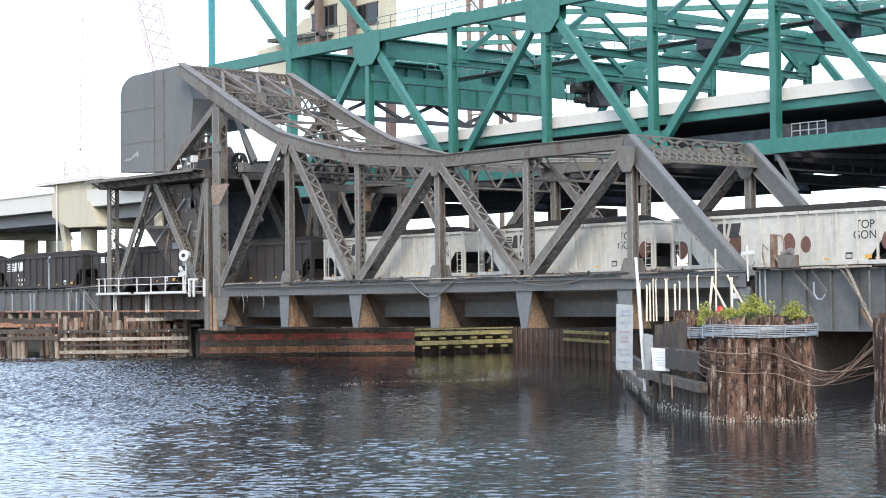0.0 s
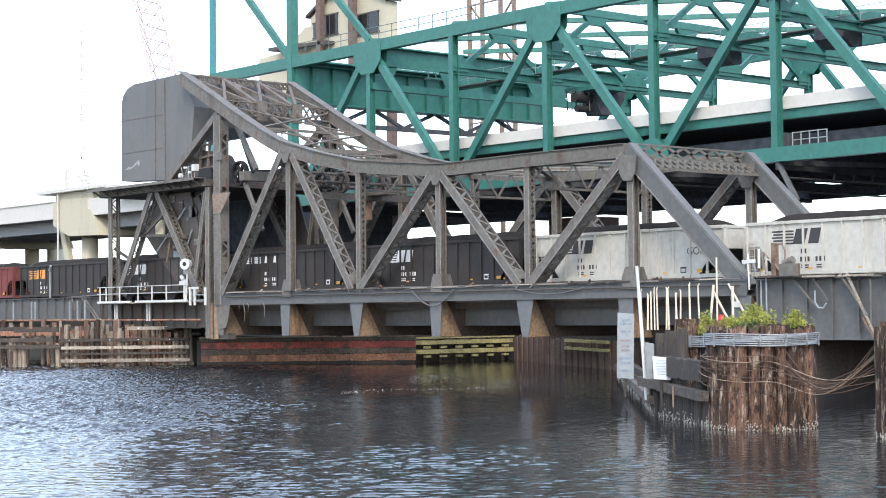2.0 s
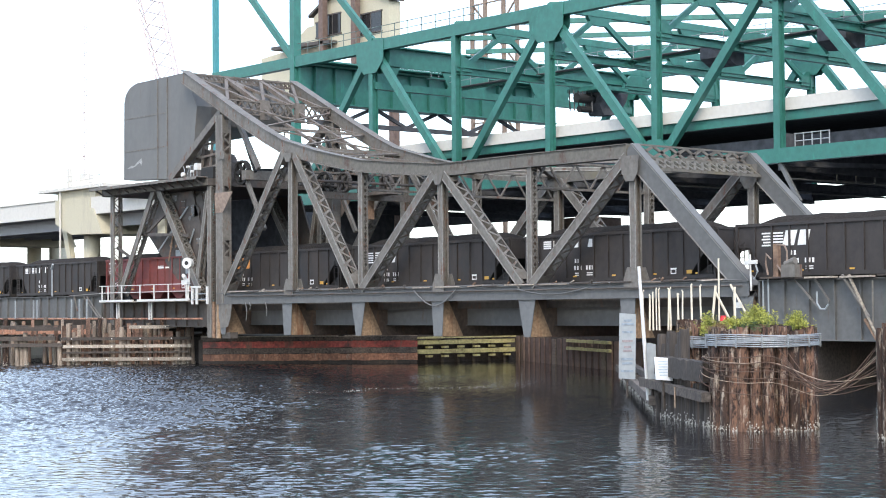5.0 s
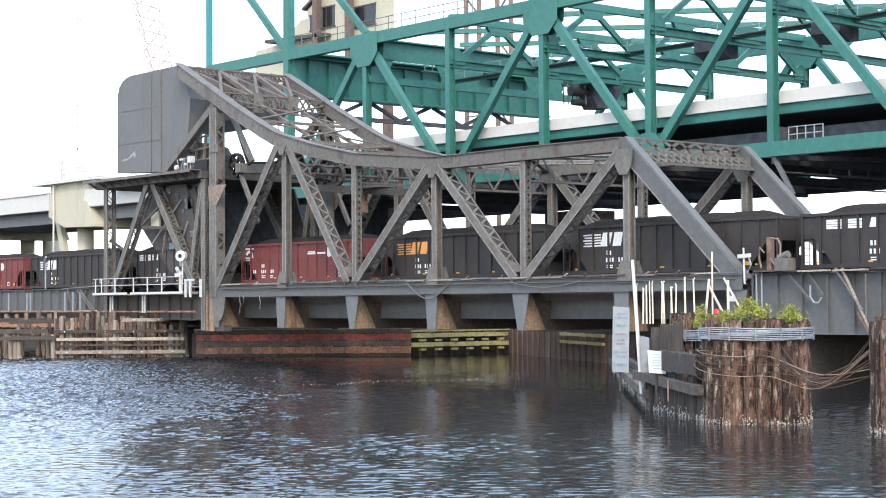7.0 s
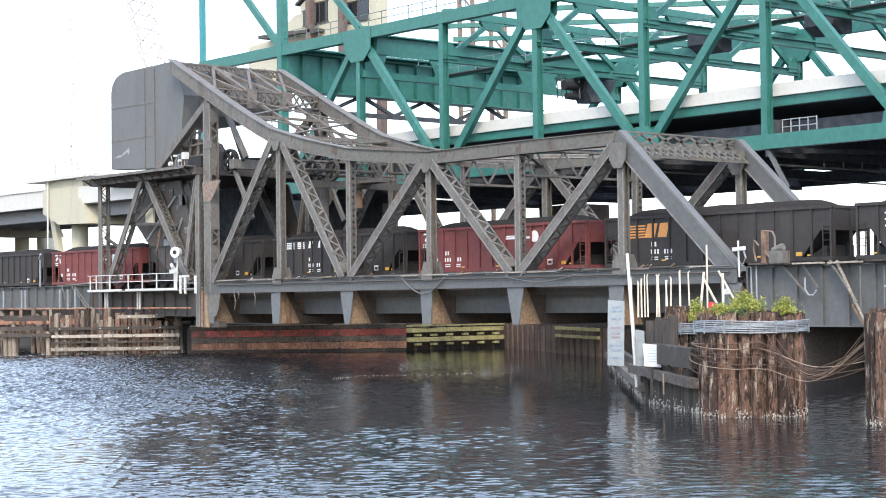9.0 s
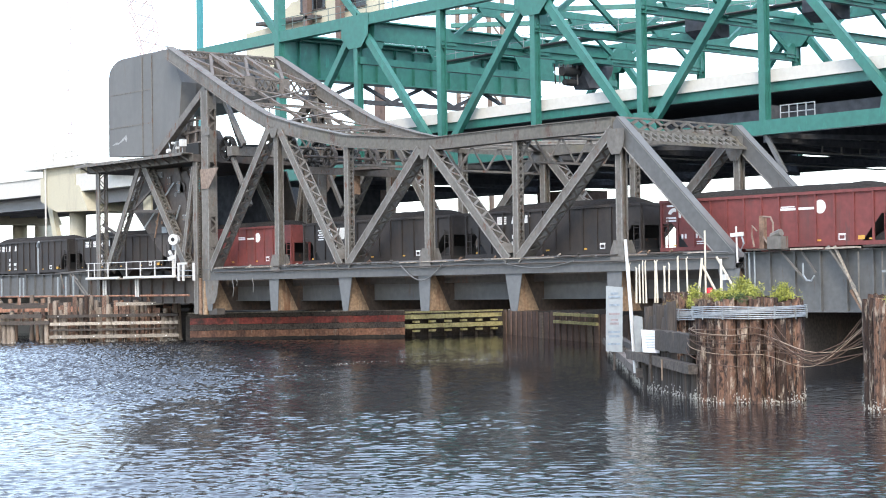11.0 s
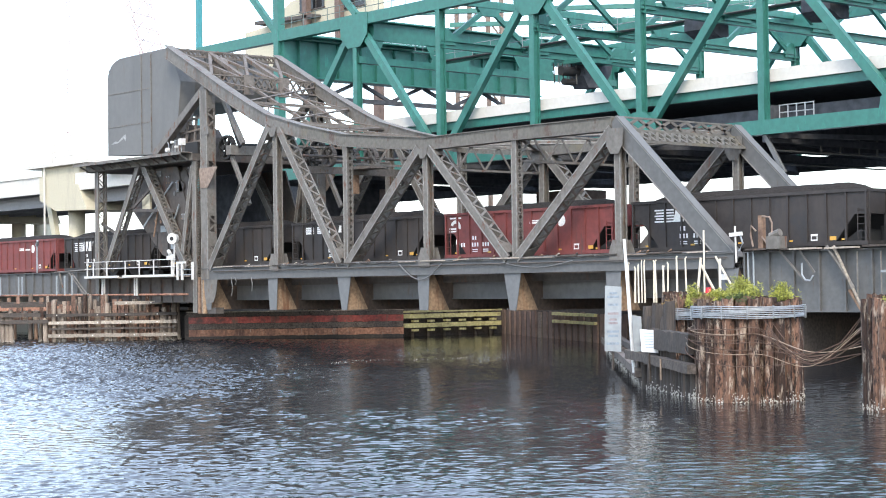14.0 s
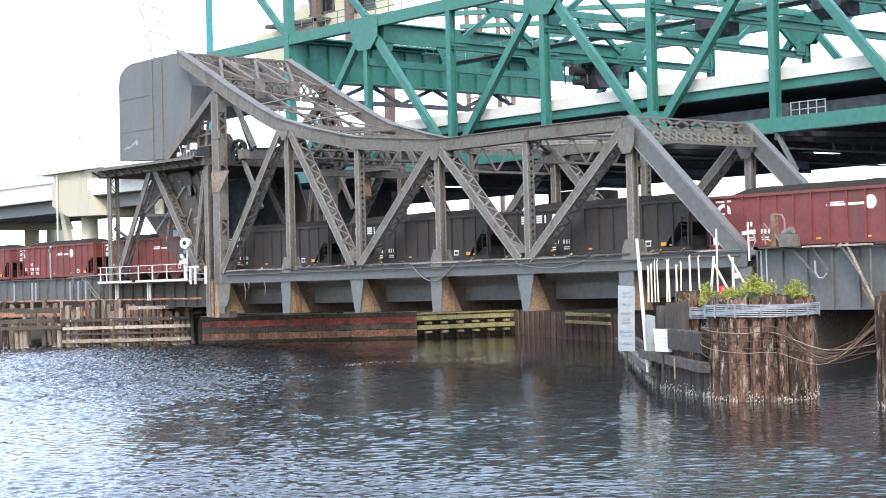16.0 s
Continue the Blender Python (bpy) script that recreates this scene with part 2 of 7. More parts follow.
# ---- mesh helpers ----
class Geo:
    """Vertices and faces of one mesh."""

    def __init__(self):
        self.v, self.f = [], []

    def hexa(self, p):
        i = len(self.v)
        self.v += [tuple(q) for q in p]
        self.f += [(i, i + 3, i + 2, i + 1), (i + 4, i + 5, i + 6, i + 7), (i, i + 1, i + 5, i + 4), (i + 1, i + 2, i + 6, i + 5),
                   (i + 2, i + 3, i + 7, i + 6), (i + 3, i, i + 4, i + 7)]
        return self

    def box(self, x0, x1, y0, y1, z0, z1):
        return self.hexa([(x0, y0, z0), (x1, y0, z0), (x1, y1, z0), (x0, y1, z0), (x0, y0, z1), (x1, y0, z1), (x1, y1, z1), (x0, y1, z1)])

    def beam(self, a, b, w, h, side=(0, 1, 0), w2=None, h2=None):
        """A bar from a to b, w wide along `side`, h deep across it."""
        a, b = Vector(a), Vector(b)
        d = (b - a).normalized()
        s = Vector(side)
        s = (s - d * s.dot(d)).normalized()
        t = d.cross(s)
        ps = []
        for p, ww, hh in ((a, w, h), (b, w2 or w, h2 or h)):
            for i, j in ((-1, -1), (1, -1), (1, 1), (-1, 1)):
                ps.append(p + s * (i * ww / 2) + t * (j * hh / 2))
        return self.hexa(ps)

    def tube(self, a, b, r, r2=None, n=8, cap=True):
        a, b = Vector(a), Vector(b)
        d = (b - a).normalized()
        s = d.cross((0, 0, 1) if abs(d.z) < 0.9 else (1, 0, 0)).normalized()
        t = d.cross(s)
        i = len(self.v)
        for p, rr in ((a, r), (b, r if r2 is None else r2)):
            for k in range(n):
                q = 2 * math.pi * k / n
                self.v.append(tuple(p + s * (rr * math.cos(q)) + t * (rr * math.sin(q))))
        self.f += [(i + k, i + (k + 1) % n, i + n + (k + 1) % n, i + n + k) for k in range(n)]
        if cap:
            self.f += [tuple(i + n - 1 - k for k in range(n)), tuple(i + n + k for k in range(n))]
        return self

    def path(self, pts, r, n=6):
        ps = [Vector(p) for p in pts]
        i, m = len(self.v), len(ps)
        for k, p in enumerate(ps):
            d = (ps[min(k + 1, m - 1)] - ps[max(k - 1, 0)]).normalized()
            s = d.cross((0, 0, 1) if abs(d.z) < 0.95 else (1, 0, 0)).normalized()
            t = d.cross(s)
            for j in range(n):
                q = 2 * math.pi * j / n
                self.v.append(tuple(p + s * (r * math.cos(q)) + t * (r * math.sin(q))))
        for k in range(m - 1):
            o = i + k * n
            self.f += [(o + j, o + (j + 1) % n, o + n + (j + 1) % n, o + n + j) for j in range(n)]
        o = i + (m - 1) * n
        self.f += [tuple(i + n - 1 - j for j in range(n)), tuple(o + j for j in range(n))]
        return self

    def prism(self, pts, y0, y1):
        """An outline of (x, z) drawn from y0 to y1."""
        i, n = len(self.v), len(pts)
        self.v += [(x, y0, z) for x, z in pts] + [(x, y1, z) for x, z in pts]
        self.f += [tuple(range(i, i + n)), tuple(i + 2 * n - 1 - k for k in range(n))]
        self.f += [(i + (k + 1) % n, i + k, i + n + k, i + n + (k + 1) % n) for k in range(n)]
        return self

    def prism_x(self, pts, x0, x1):
        """An outline of (y, z) drawn from x0 to x1."""
        i, n = len(self.v), len(pts)
        self.v += [(x0, y, z) for y, z in pts] + [(x1, y, z) for y, z in pts]
        self.f += [tuple(i + n - 1 - k for k in range(n)), tuple(i + n + k for k in range(n))]
        self.f += [(i + k, i + (k + 1) % n, i + n + (k + 1) % n, i + n + k) for k in range(n)]
        return self

    def mesh(self, name, mat, smooth=False):
        me = bpy.data.meshes.new(name)
        me.from_pydata(self.v, [], self.f)
        bm = bmesh.new()
        bm.from_mesh(me)
        bmesh.ops.recalc_face_normals(bm, faces=bm.faces)
        bm.to_mesh(me)
        bm.free()
        me.materials.append(mat)
        if smooth:
            me.polygons.foreach_set("use_smooth", [True] * len(me.polygons))
        return me


def thing(name, label, category, at=(0, 0, 0), group="", kind=""):
    ob = new(name)
    ob.location = at
    return tagged(ob, label, category, group, kind)


def part(name, g, mat, parent, label="", smooth=False, kind=""):
    ob = new(name, g.mesh(name, mat, smooth))
    ob.parent = parent
    return tagged(ob, label, kind=kind)


def solid(name, g, mat, label, category, group="", kind="", smooth=False):
    return tagged(new(name, g.mesh(name, mat, smooth)), label, category, group, kind)


def rolled(g, outline, a, b, side=(0, 1, 0)):
    """A rolled section: an outline across the bar, drawn from a to b."""
    a, b, s = Vector(a), Vector(b), Vector(side)
    d = (b - a).normalized()
    s = (s - d * s.dot(d)).normalized()
    u = d.cross(s)
    i, n = len(g.v), len(outline)
    for p in (a, b):
        g.v += [tuple(p + s * q + u * r) for q, r in outline]
    g.f += [tuple(i + n - 1 - k for k in range(n)), tuple(i + n + k for k in range(n))]
    g.f += [(i + k, i + (k + 1) % n, i + n + (k + 1) % n, i + n + k) for k in range(n)]
    return g


def channel(a, b, w, h, k, t=0.035, lip=0.1, side=(0, 1, 0)):
    """One channel of a pair that stand w apart, its back outwards."""
    o, n, e = k * (w / 2 + t / 2), k * (w / 2 - t / 2), k * (w / 2 - lip)
    return rolled(Geo(), [(o, -h / 2), (o, h / 2), (e, h / 2), (e, h / 2 - t), (n, h / 2 - t), (n, -h / 2 + t), (e, -h / 2 + t), (e, -h / 2)], a, b, side)


def pair(name, a, b, w, h, mat, parent, t=0.035, lip=0.1):
    """A member of two channels: the nearer one carries the other."""
    m = part(name, channel(a, b, w, h, -1, t, lip), mat, parent)
    part("channel", channel(a, b, w, h, 1, t, lip), mat, m)
    # angles riveted along the edges of the outer plate, pale as a painted edge highlight
    a, b = Vector(a), Vector(b)
    d = (b - a).normalized()
    s = Vector((0, 1, 0))
    s = (s - d * s.dot(d)).normalized()
    u = d.cross(s)
    for j in (-1, 1):
        o = s * (-w / 2 - t / 2 - 0.01) + u * (j * (h / 2 - 0.03))
        part("edge_angle", Geo().beam(a + o, b + o, 0.03, 0.07), M_EDGE, m)
    return m


def girder(y, z0, z1, x0, x1, web=0.04, flange=0.5, t=0.06):
    """A plate girder along x."""
    f, w = flange / 2, web / 2
    return Geo().prism_x([(y - f, z0), (y + f, z0), (y + f, z0 + t), (y + w, z0 + t), (y + w, z1 - t), (y + f, z1 - t), (y + f, z1), (y - f, z1), (y - f, z1 - t), (y - w, z1 - t), (y - w, z0 + t), (y - f, z0 + t)], x0, x1)


def lacing(g, a, b, w, h, pitch=0.45, bar=0.075, side=(0, 1, 0), double=False, faces=(-1, 1)):
    """Zigzag flat bars over the two open faces between the channels."""
    a, b, s = Vector(a), Vector(b), Vector(side)
    d = b - a
    n = max(2, round(d.length / pitch))
    step = d / n
    s = (s - d * s.dot(d) / d.length_squared).normalized()
    u = d.normalized().cross(s)
    for j in faces:
        o = u * (j * (h / 2 + 0.012))
        for i in range(n):
            for k in ((1, -1) if double else ((1,) if i % 2 else (-1,))):
                p = a + step * i + o - s * (k * w / 2 * 0.92)
                q = a + step * (i + 1) + o + s * (k * w / 2 * 0.92)
                g.beam(p, q, 0.02, bar, u)
    return g


def laced(name, a, b, w, h, mat, parent, pitch=0.5, double=False, inset=0.0, bar=0.08):
    a, b = Vector(a), Vector(b)
    d = (b - a).normalized()
    m = pair(name, a, b, w, h, mat, parent)
    part("lacing", lacing(Geo(), a + d * inset, b - d * inset, w, h, pitch, double=double, bar=bar), mat, m, kind="stuff")
    return m

# ---- water ----
def build_water():
    m = bpy.data.materials.new("river water")
    m.use_nodes = True
    nt = m.node_tree
    n, link = nt.nodes, nt.links.new
    b = n["Principled BSDF"]
    b.inputs["Base Color"].default_value = (0.017, 0.018, 0.02, 1)
    b.inputs["Roughness"].default_value = 0.05
    b.inputs["IOR"].default_value = 1.33
    geo = n.new("ShaderNodeNewGeometry")
    last = None
    # short crests that lie across the wind
    for scale, turn, stretch, dist in ((3.6, 50, 2.4, 0.0042), (8.5, 44, 2.0, 0.002)):
        mp = n.new("ShaderNodeMapping")
        mp.vector_type = "TEXTURE"
        mp.inputs["Rotation"].default_value = (0, 0, radians(turn))
        mp.inputs["Scale"].default_value = (stretch, 1, 1)
        link(geo.outputs["Position"], mp.inputs[0])
        tex = n.new("ShaderNodeTexNoise")
        tex.inputs["Scale"].default_value, tex.inputs["Detail"].default_value = scale, 3
        link(mp.outputs[0], tex.inputs["Vector"])
        bp = n.new("ShaderNodeBump")
        bp.inputs["Strength"].default_value, bp.inputs["Distance"].default_value = 1.0, dist * 2
        link(tex.outputs["Fac"], bp.inputs["Height"])
        if last:
            link(last.outputs[0], bp.inputs["Normal"])
        last = bp
    link(last.outputs[0], b.inputs["Normal"])
    # a finely waved part of the sheet, flat again at its rim, inside a sheet that runs to the horizon
    ahead, across = Vector((-0.765, 0.644)), Vector((0.644, 0.765))
    base = Vector((101.75, -71.07))
    nu, nv = 1150, 700
    u = 23.5 + 138.5 * (np.linspace(0, 1, nu) ** 1.6)
    w = np.linspace(-1, 1, nv)
    half = 7 + 0.29 * u
    U = np.repeat(u[:, None], nv, 1)
    V = half[:, None] * w[None, :]
    X = base.x + ahead.x * U + across.x * V
    Y = base.y + ahead.y * U + across.y * V
    rng = np.random.RandomState(4)
    Z = np.zeros_like(X)
    for k in range(80):
        lam = 0.15 * (0.75 / 0.15) ** (rng.rand() ** 1.5)
        ang = radians(-40) + rng.normal(0, 0.6)
        kx, ky = 2 * np.pi / lam * np.cos(ang), 2 * np.pi / lam * np.sin(ang)
        ph = kx * X + ky * Y + rng.rand() * 6.28
        Z += 0.0045 * lam * (1.9 * (0.5 + 0.5 * np.sin(ph)) ** 2.6 - 0.6)
    gust = 0.5 + 0.5 * np.sin(X * 0.05 + 1.3 * np.sin(Y * 0.037)) * np.sin(Y * 0.061 + 0.7)
    gust += 0.5 * np.sin(X * 0.31 + 0.9 * np.sin(Y * 0.23)) * np.sin(Y * 0.27 + 1.1 * np.sin(X * 0.19))
    Z *= 0.75 + 0.5 * gust
    # calmer in the lee of the bridge
    def ease(q, lo, hi):
        q = np.clip((q - lo) / (hi - lo), 0, 1)
        return q * q * (3 - 2 * q)
    side = V / half[:, None]
    Z *= (1.15 - 0.72 * ease(U, 44, 68) * ease(side, -0.3, 0.15)) * (0.5 + 0.5 * ease(side, -0.8, -0.45)) * (1 - 0.4 * ease(side, -0.1, 0.4)) * (1 - 0.22 * ease(side, -0.7, -0.35) * (1 - ease(U, 50, 80)))
    Z *= 1 - 0.65 * ease(U, 70, 92) * ease(side, -0.45, -0.1)
    Z *= 1 + 2.4 * ease(U, 44, 76) * (1 - ease(side, -0.5, -0.12)) * ease(side, -0.95, -0.6)
    rim = np.minimum(1, np.minimum((1 - np.abs(w))[None, :] * 20, np.minimum(np.linspace(0, 1, nu), 1 - np.linspace(0, 1, nu))[:, None] * 30))
    Z *= rim
    inner = np.stack([X, Y, Z], -1).reshape(-1, 3)
    i = np.arange(nu - 1)[:, None] * nv + np.arange(nv - 1)[None, :]
    quads = np.stack([i, i + 1, i + nv + 1, i + nv], -1).reshape(-1, 4)
    far = [(base + ahead * q + across * r) for q, r in ((-2500, -2500), (-2500, 2500), (3000, 2500), (3000, -2500))]
    c = [0, nv - 1, nu * nv - 1, (nu - 1) * nv]
    o = nu * nv
    verts = inner.tolist() + [(q.x, q.y, 0.0) for q in far]
    faces = quads.tolist() + [(c[j], o + j, o + (j + 1) % 4, c[(j + 1) % 4]) for j in range(4)]
    me = bpy.data.meshes.new("water")
    me.from_pydata(verts, [], faces)
    me.polygons.foreach_set("use_smooth", [True] * len(me.polygons))
    me.materials.append(m)
    return tagged(new("water", me), "dark brown river with small wind ripples", "water", kind="structure")


WATER = build_water()


def build_foam():
    """Flecks of foam along a drift line and loose over the water."""
    rng = random.Random(12)
    a, b = Vector((33.0, -11.0, 0)), Vector((31.5, -22.0, 0))
    g = Geo()
    for k in range(90):
        u = rng.random() ** 0.8
        p = a + (b - a) * (1 - u) + Vector((rng.gauss(0, 0.5) + 0.9 * math.sin(9 * u), rng.gauss(0, 0.35), 0))
        if k % 5 == 0:
            p = Vector((rng.uniform(0, 45), rng.uniform(-22, 6), 0))
        s = rng.uniform(0.01, 0.035)
        g.tube(p - Vector((0, 0, 0.03)), p + Vector((0, 0, 0.03)), s, s * 0.5, 5)
    part("foam", g, M_BARNACLE, WATER, "white flecks of foam", kind="stuff")


build_foam()

# ---- the railway bascule span ----
P = 8.39            # panel length
SPAN_W = 10.25      # between the trusses
LOW, CHORD_H = 4.7, 0.85
NODE = (0.35, 0.2, 0.25, 0.2, 0.4)   # by how much each post stands beyond its even place
TOP = [(-14.2, 22.5), (-9.44, 20.13), (-6.36, 18.58), (-2.65, 16.85), (-0.5, 15.95), (3.62, 14.9), (8.6, 13.92), (12.5, 13.52),
       (17.2, 13.08), (25.3, 13.1), (33.57, 13.05)]
DEEP = [0.47, 0.47, 0.47, 0.47, 0.47, 0.44, 0.39, 0.38, 0.37, 0.37, 0.37]   # half depth of the chord at each of these


def top_z(x):
    for (x0, z0), (x1, z1) in zip(TOP, TOP[1:]):
        if x0 <= x <= x1:
            return z0 + (z1 - z0) * (x - x0) / (x1 - x0)
    return TOP[-1][1]


def skin(g, ring):
    """Joins four-cornered sections into one closed bar."""
    i = len(g.v)
    for r in ring:
        g.v += [tuple(q) for q in r]
    for k in range(len(ring) - 1):
        o = i + 4 * k
        g.f += [(o + j, o + (j + 1) % 4, o + 4 + (j + 1) % 4, o + 4 + j) for j in range(4)]
    o = i + 4 * (len(ring) - 1)
    g.f += [(i + 3, i + 2, i + 1, i), (o, o + 1, o + 2, o + 3)]
    return g


def chord_strip(g, line, y, w, h):
    """A box girder along a bent line in one upright plane; h may be a list of depths."""
    h = h if isinstance(h, list) else [h] * len(line)
    pts = [Vector((x, y, z)) for x, z in line]
    ring = []
    for i, p in enumerate(pts):
        d = (pts[min(i + 1, len(pts) - 1)] - pts[max(i - 1, 0)]).normalized()
        t = Vector((-d.z, 0, d.x))
        ring.append([p + t * (j * h[i] / 2) + Vector((0, k * w / 2, 0)) for j, k in ((-1, -1), (-1, 1), (1, 1), (1, -1))])
    return skin(g, ring)


def truss(bridge, y):
    node = [P * i for i in range(-1, 6)]
    zc = LOW + CHORD_H / 2
    # bottom chord: two webs with flanges
    c = part("bottom_chord", girder(y - 0.32, LOW, LOW + CHORD_H, -9.2, 42.4, 0.04, 0.22), M_GIRDER, bridge)
    part("chord_web", girder(y + 0.32, LOW, LOW + CHORD_H, -9.2, 42.4, 0.04, 0.22), M_GIRDER, c)
    part("tie_plate", Geo().box(-9.2, 42.4, y - 0.3, y + 0.3, LOW + 0.3, LOW + 0.34), M_STEEL, c)
    # top chord, bent upwards to the counterweight
    c = part("top_chord", chord_strip(Geo(), TOP[:6], y, 0.62, [2 * q for q in DEEP[:6]]), M_STEEL, bridge)
    c = part("top_chord", chord_strip(Geo(), TOP[5:], y, 0.62, [2 * q for q in DEEP[5:]]), M_STEEL_RUSTY, bridge, "grey steel chord with yellow lichen and rust")
    part("cover_plate", chord_strip(Geo(), [(x, z + q + 0.027) for (x, z), q in zip(TOP, DEEP)], y, 0.82, 0.05), M_STEEL, c)
    part("flange", chord_strip(Geo(), [(x, z - q - 0.01) for (x, z), q in zip(TOP, DEEP)], y, 0.78, 0.05), M_STEEL, c)
    # end post down to the far abutment
    a, b = (33.57, y, 13.1), (42.3, y, 4.9)
    # web in darker paint, cover in paler: the fall of light is coloured in
    e = pair("end_post", a, b, 0.45, 1.0, M_GIRDER, bridge, 0.05, 0.12)
    d = (Vector(b) - Vector(a)).normalized()
    up = Vector((-d.z, 0, d.x))
    part("cover_plate", Geo().beam(Vector(a) + 0.05 * d + up * 0.53, Vector(b) + up * 0.53, 0.6, 0.05), M_LEAD, e, "grey cover plate, pale for the light it catches")
    part("lacing", lacing(Geo(), a, b, 0.45, 1.0, 0.6, faces=(-1,)), M_STEEL, e, kind="stuff")
    # verticals
    for i, w, h in ((0, 0.46, 0.46), (2, 0.46, 0.46), (4, 0.46, 0.46)):
        x = P * i + NODE[i]
        v = pair("vertical_post", (x, y, LOW + CHORD_H), (x, y, top_z(x) - 0.4), w, h, M_STEEL, bridge)
        part("web_plate", Geo().box(x - 0.02, x + 0.02, y - 0.21, y + 0.21, LOW + CHORD_H, top_z(x) - 0.4), M_STEEL, v)
    for i in (1, 3):
        x = P * i + NODE[i]
        laced("vertical_post", (x, y, LOW + CHORD_H), (x, y, top_z(x) - 0.4), 0.48, 0.44, M_STEEL, bridge, 0.42, True)
    # diagonals
    for x0, x1 in ((-0.2, -8.2), (1.05, 8.0), (16.55, 8.8), (17.5, 24.8), (33.7, 25.6)):
        z0 = top_z(x0) - 0.3
        laced("diagonal", (x0, y, z0), (x1, y, LOW + CHORD_H), 0.84, 0.56, M_STEEL, bridge, 0.52, inset=0.9, bar=0.15)
        a, b = Vector((x0, y, z0)), Vector((x1, y, LOW + CHORD_H))
        d = (b - a).normalized()
        up = d.cross(Vector((0, 1, 0)))
        for p0, p1 in ((a + d * 0.2, a + d * 1.0), (b - d * 1.15, b - d * 0.3)):
            for k in (-1, 1):
                part("tie_plate", Geo().beam(p0 + up * (k * 0.29), p1 + up * (k * 0.29), 0.84, 0.02), M_STEEL, bridge)
    # gusset plates
    for i in range(0, 5):
        x = P * i + NODE[i]
        for k in (-1, 1):
            yy = y + k * 0.46
            r = 0.95 if i in (1, 3) else 0.55
            g = Geo().prism([(x - r, LOW + 0.5), (x + r, LOW + 0.5), (x + r, LOW + 1.1), (x + r * 0.5, LOW + 1.75), (x - r * 0.5, LOW + 1.75), (x - r, LOW + 1.1)], yy - 0.012, yy + 0.012)
            zt = top_z(x)
            if i % 2:
                continue
            r = 0.7 if i == 4 else 0.55
            drop = 1.75 if i == 4 else 0.95
            part("gusset_plate", g, M_STEEL, bridge)
            g = Geo().prism([(x - r, zt - 0.3), (x + r, zt - 0.3), (x + r * 0.9, zt - drop + 0.5), (x + r * 0.45, zt - drop), (x - r * 0.45, zt - drop), (x - r * 0.9, zt - drop + 0.5)], yy - 0.012, yy + 0.012)
            part("gusset_plate", g, M_STEEL, bridge)


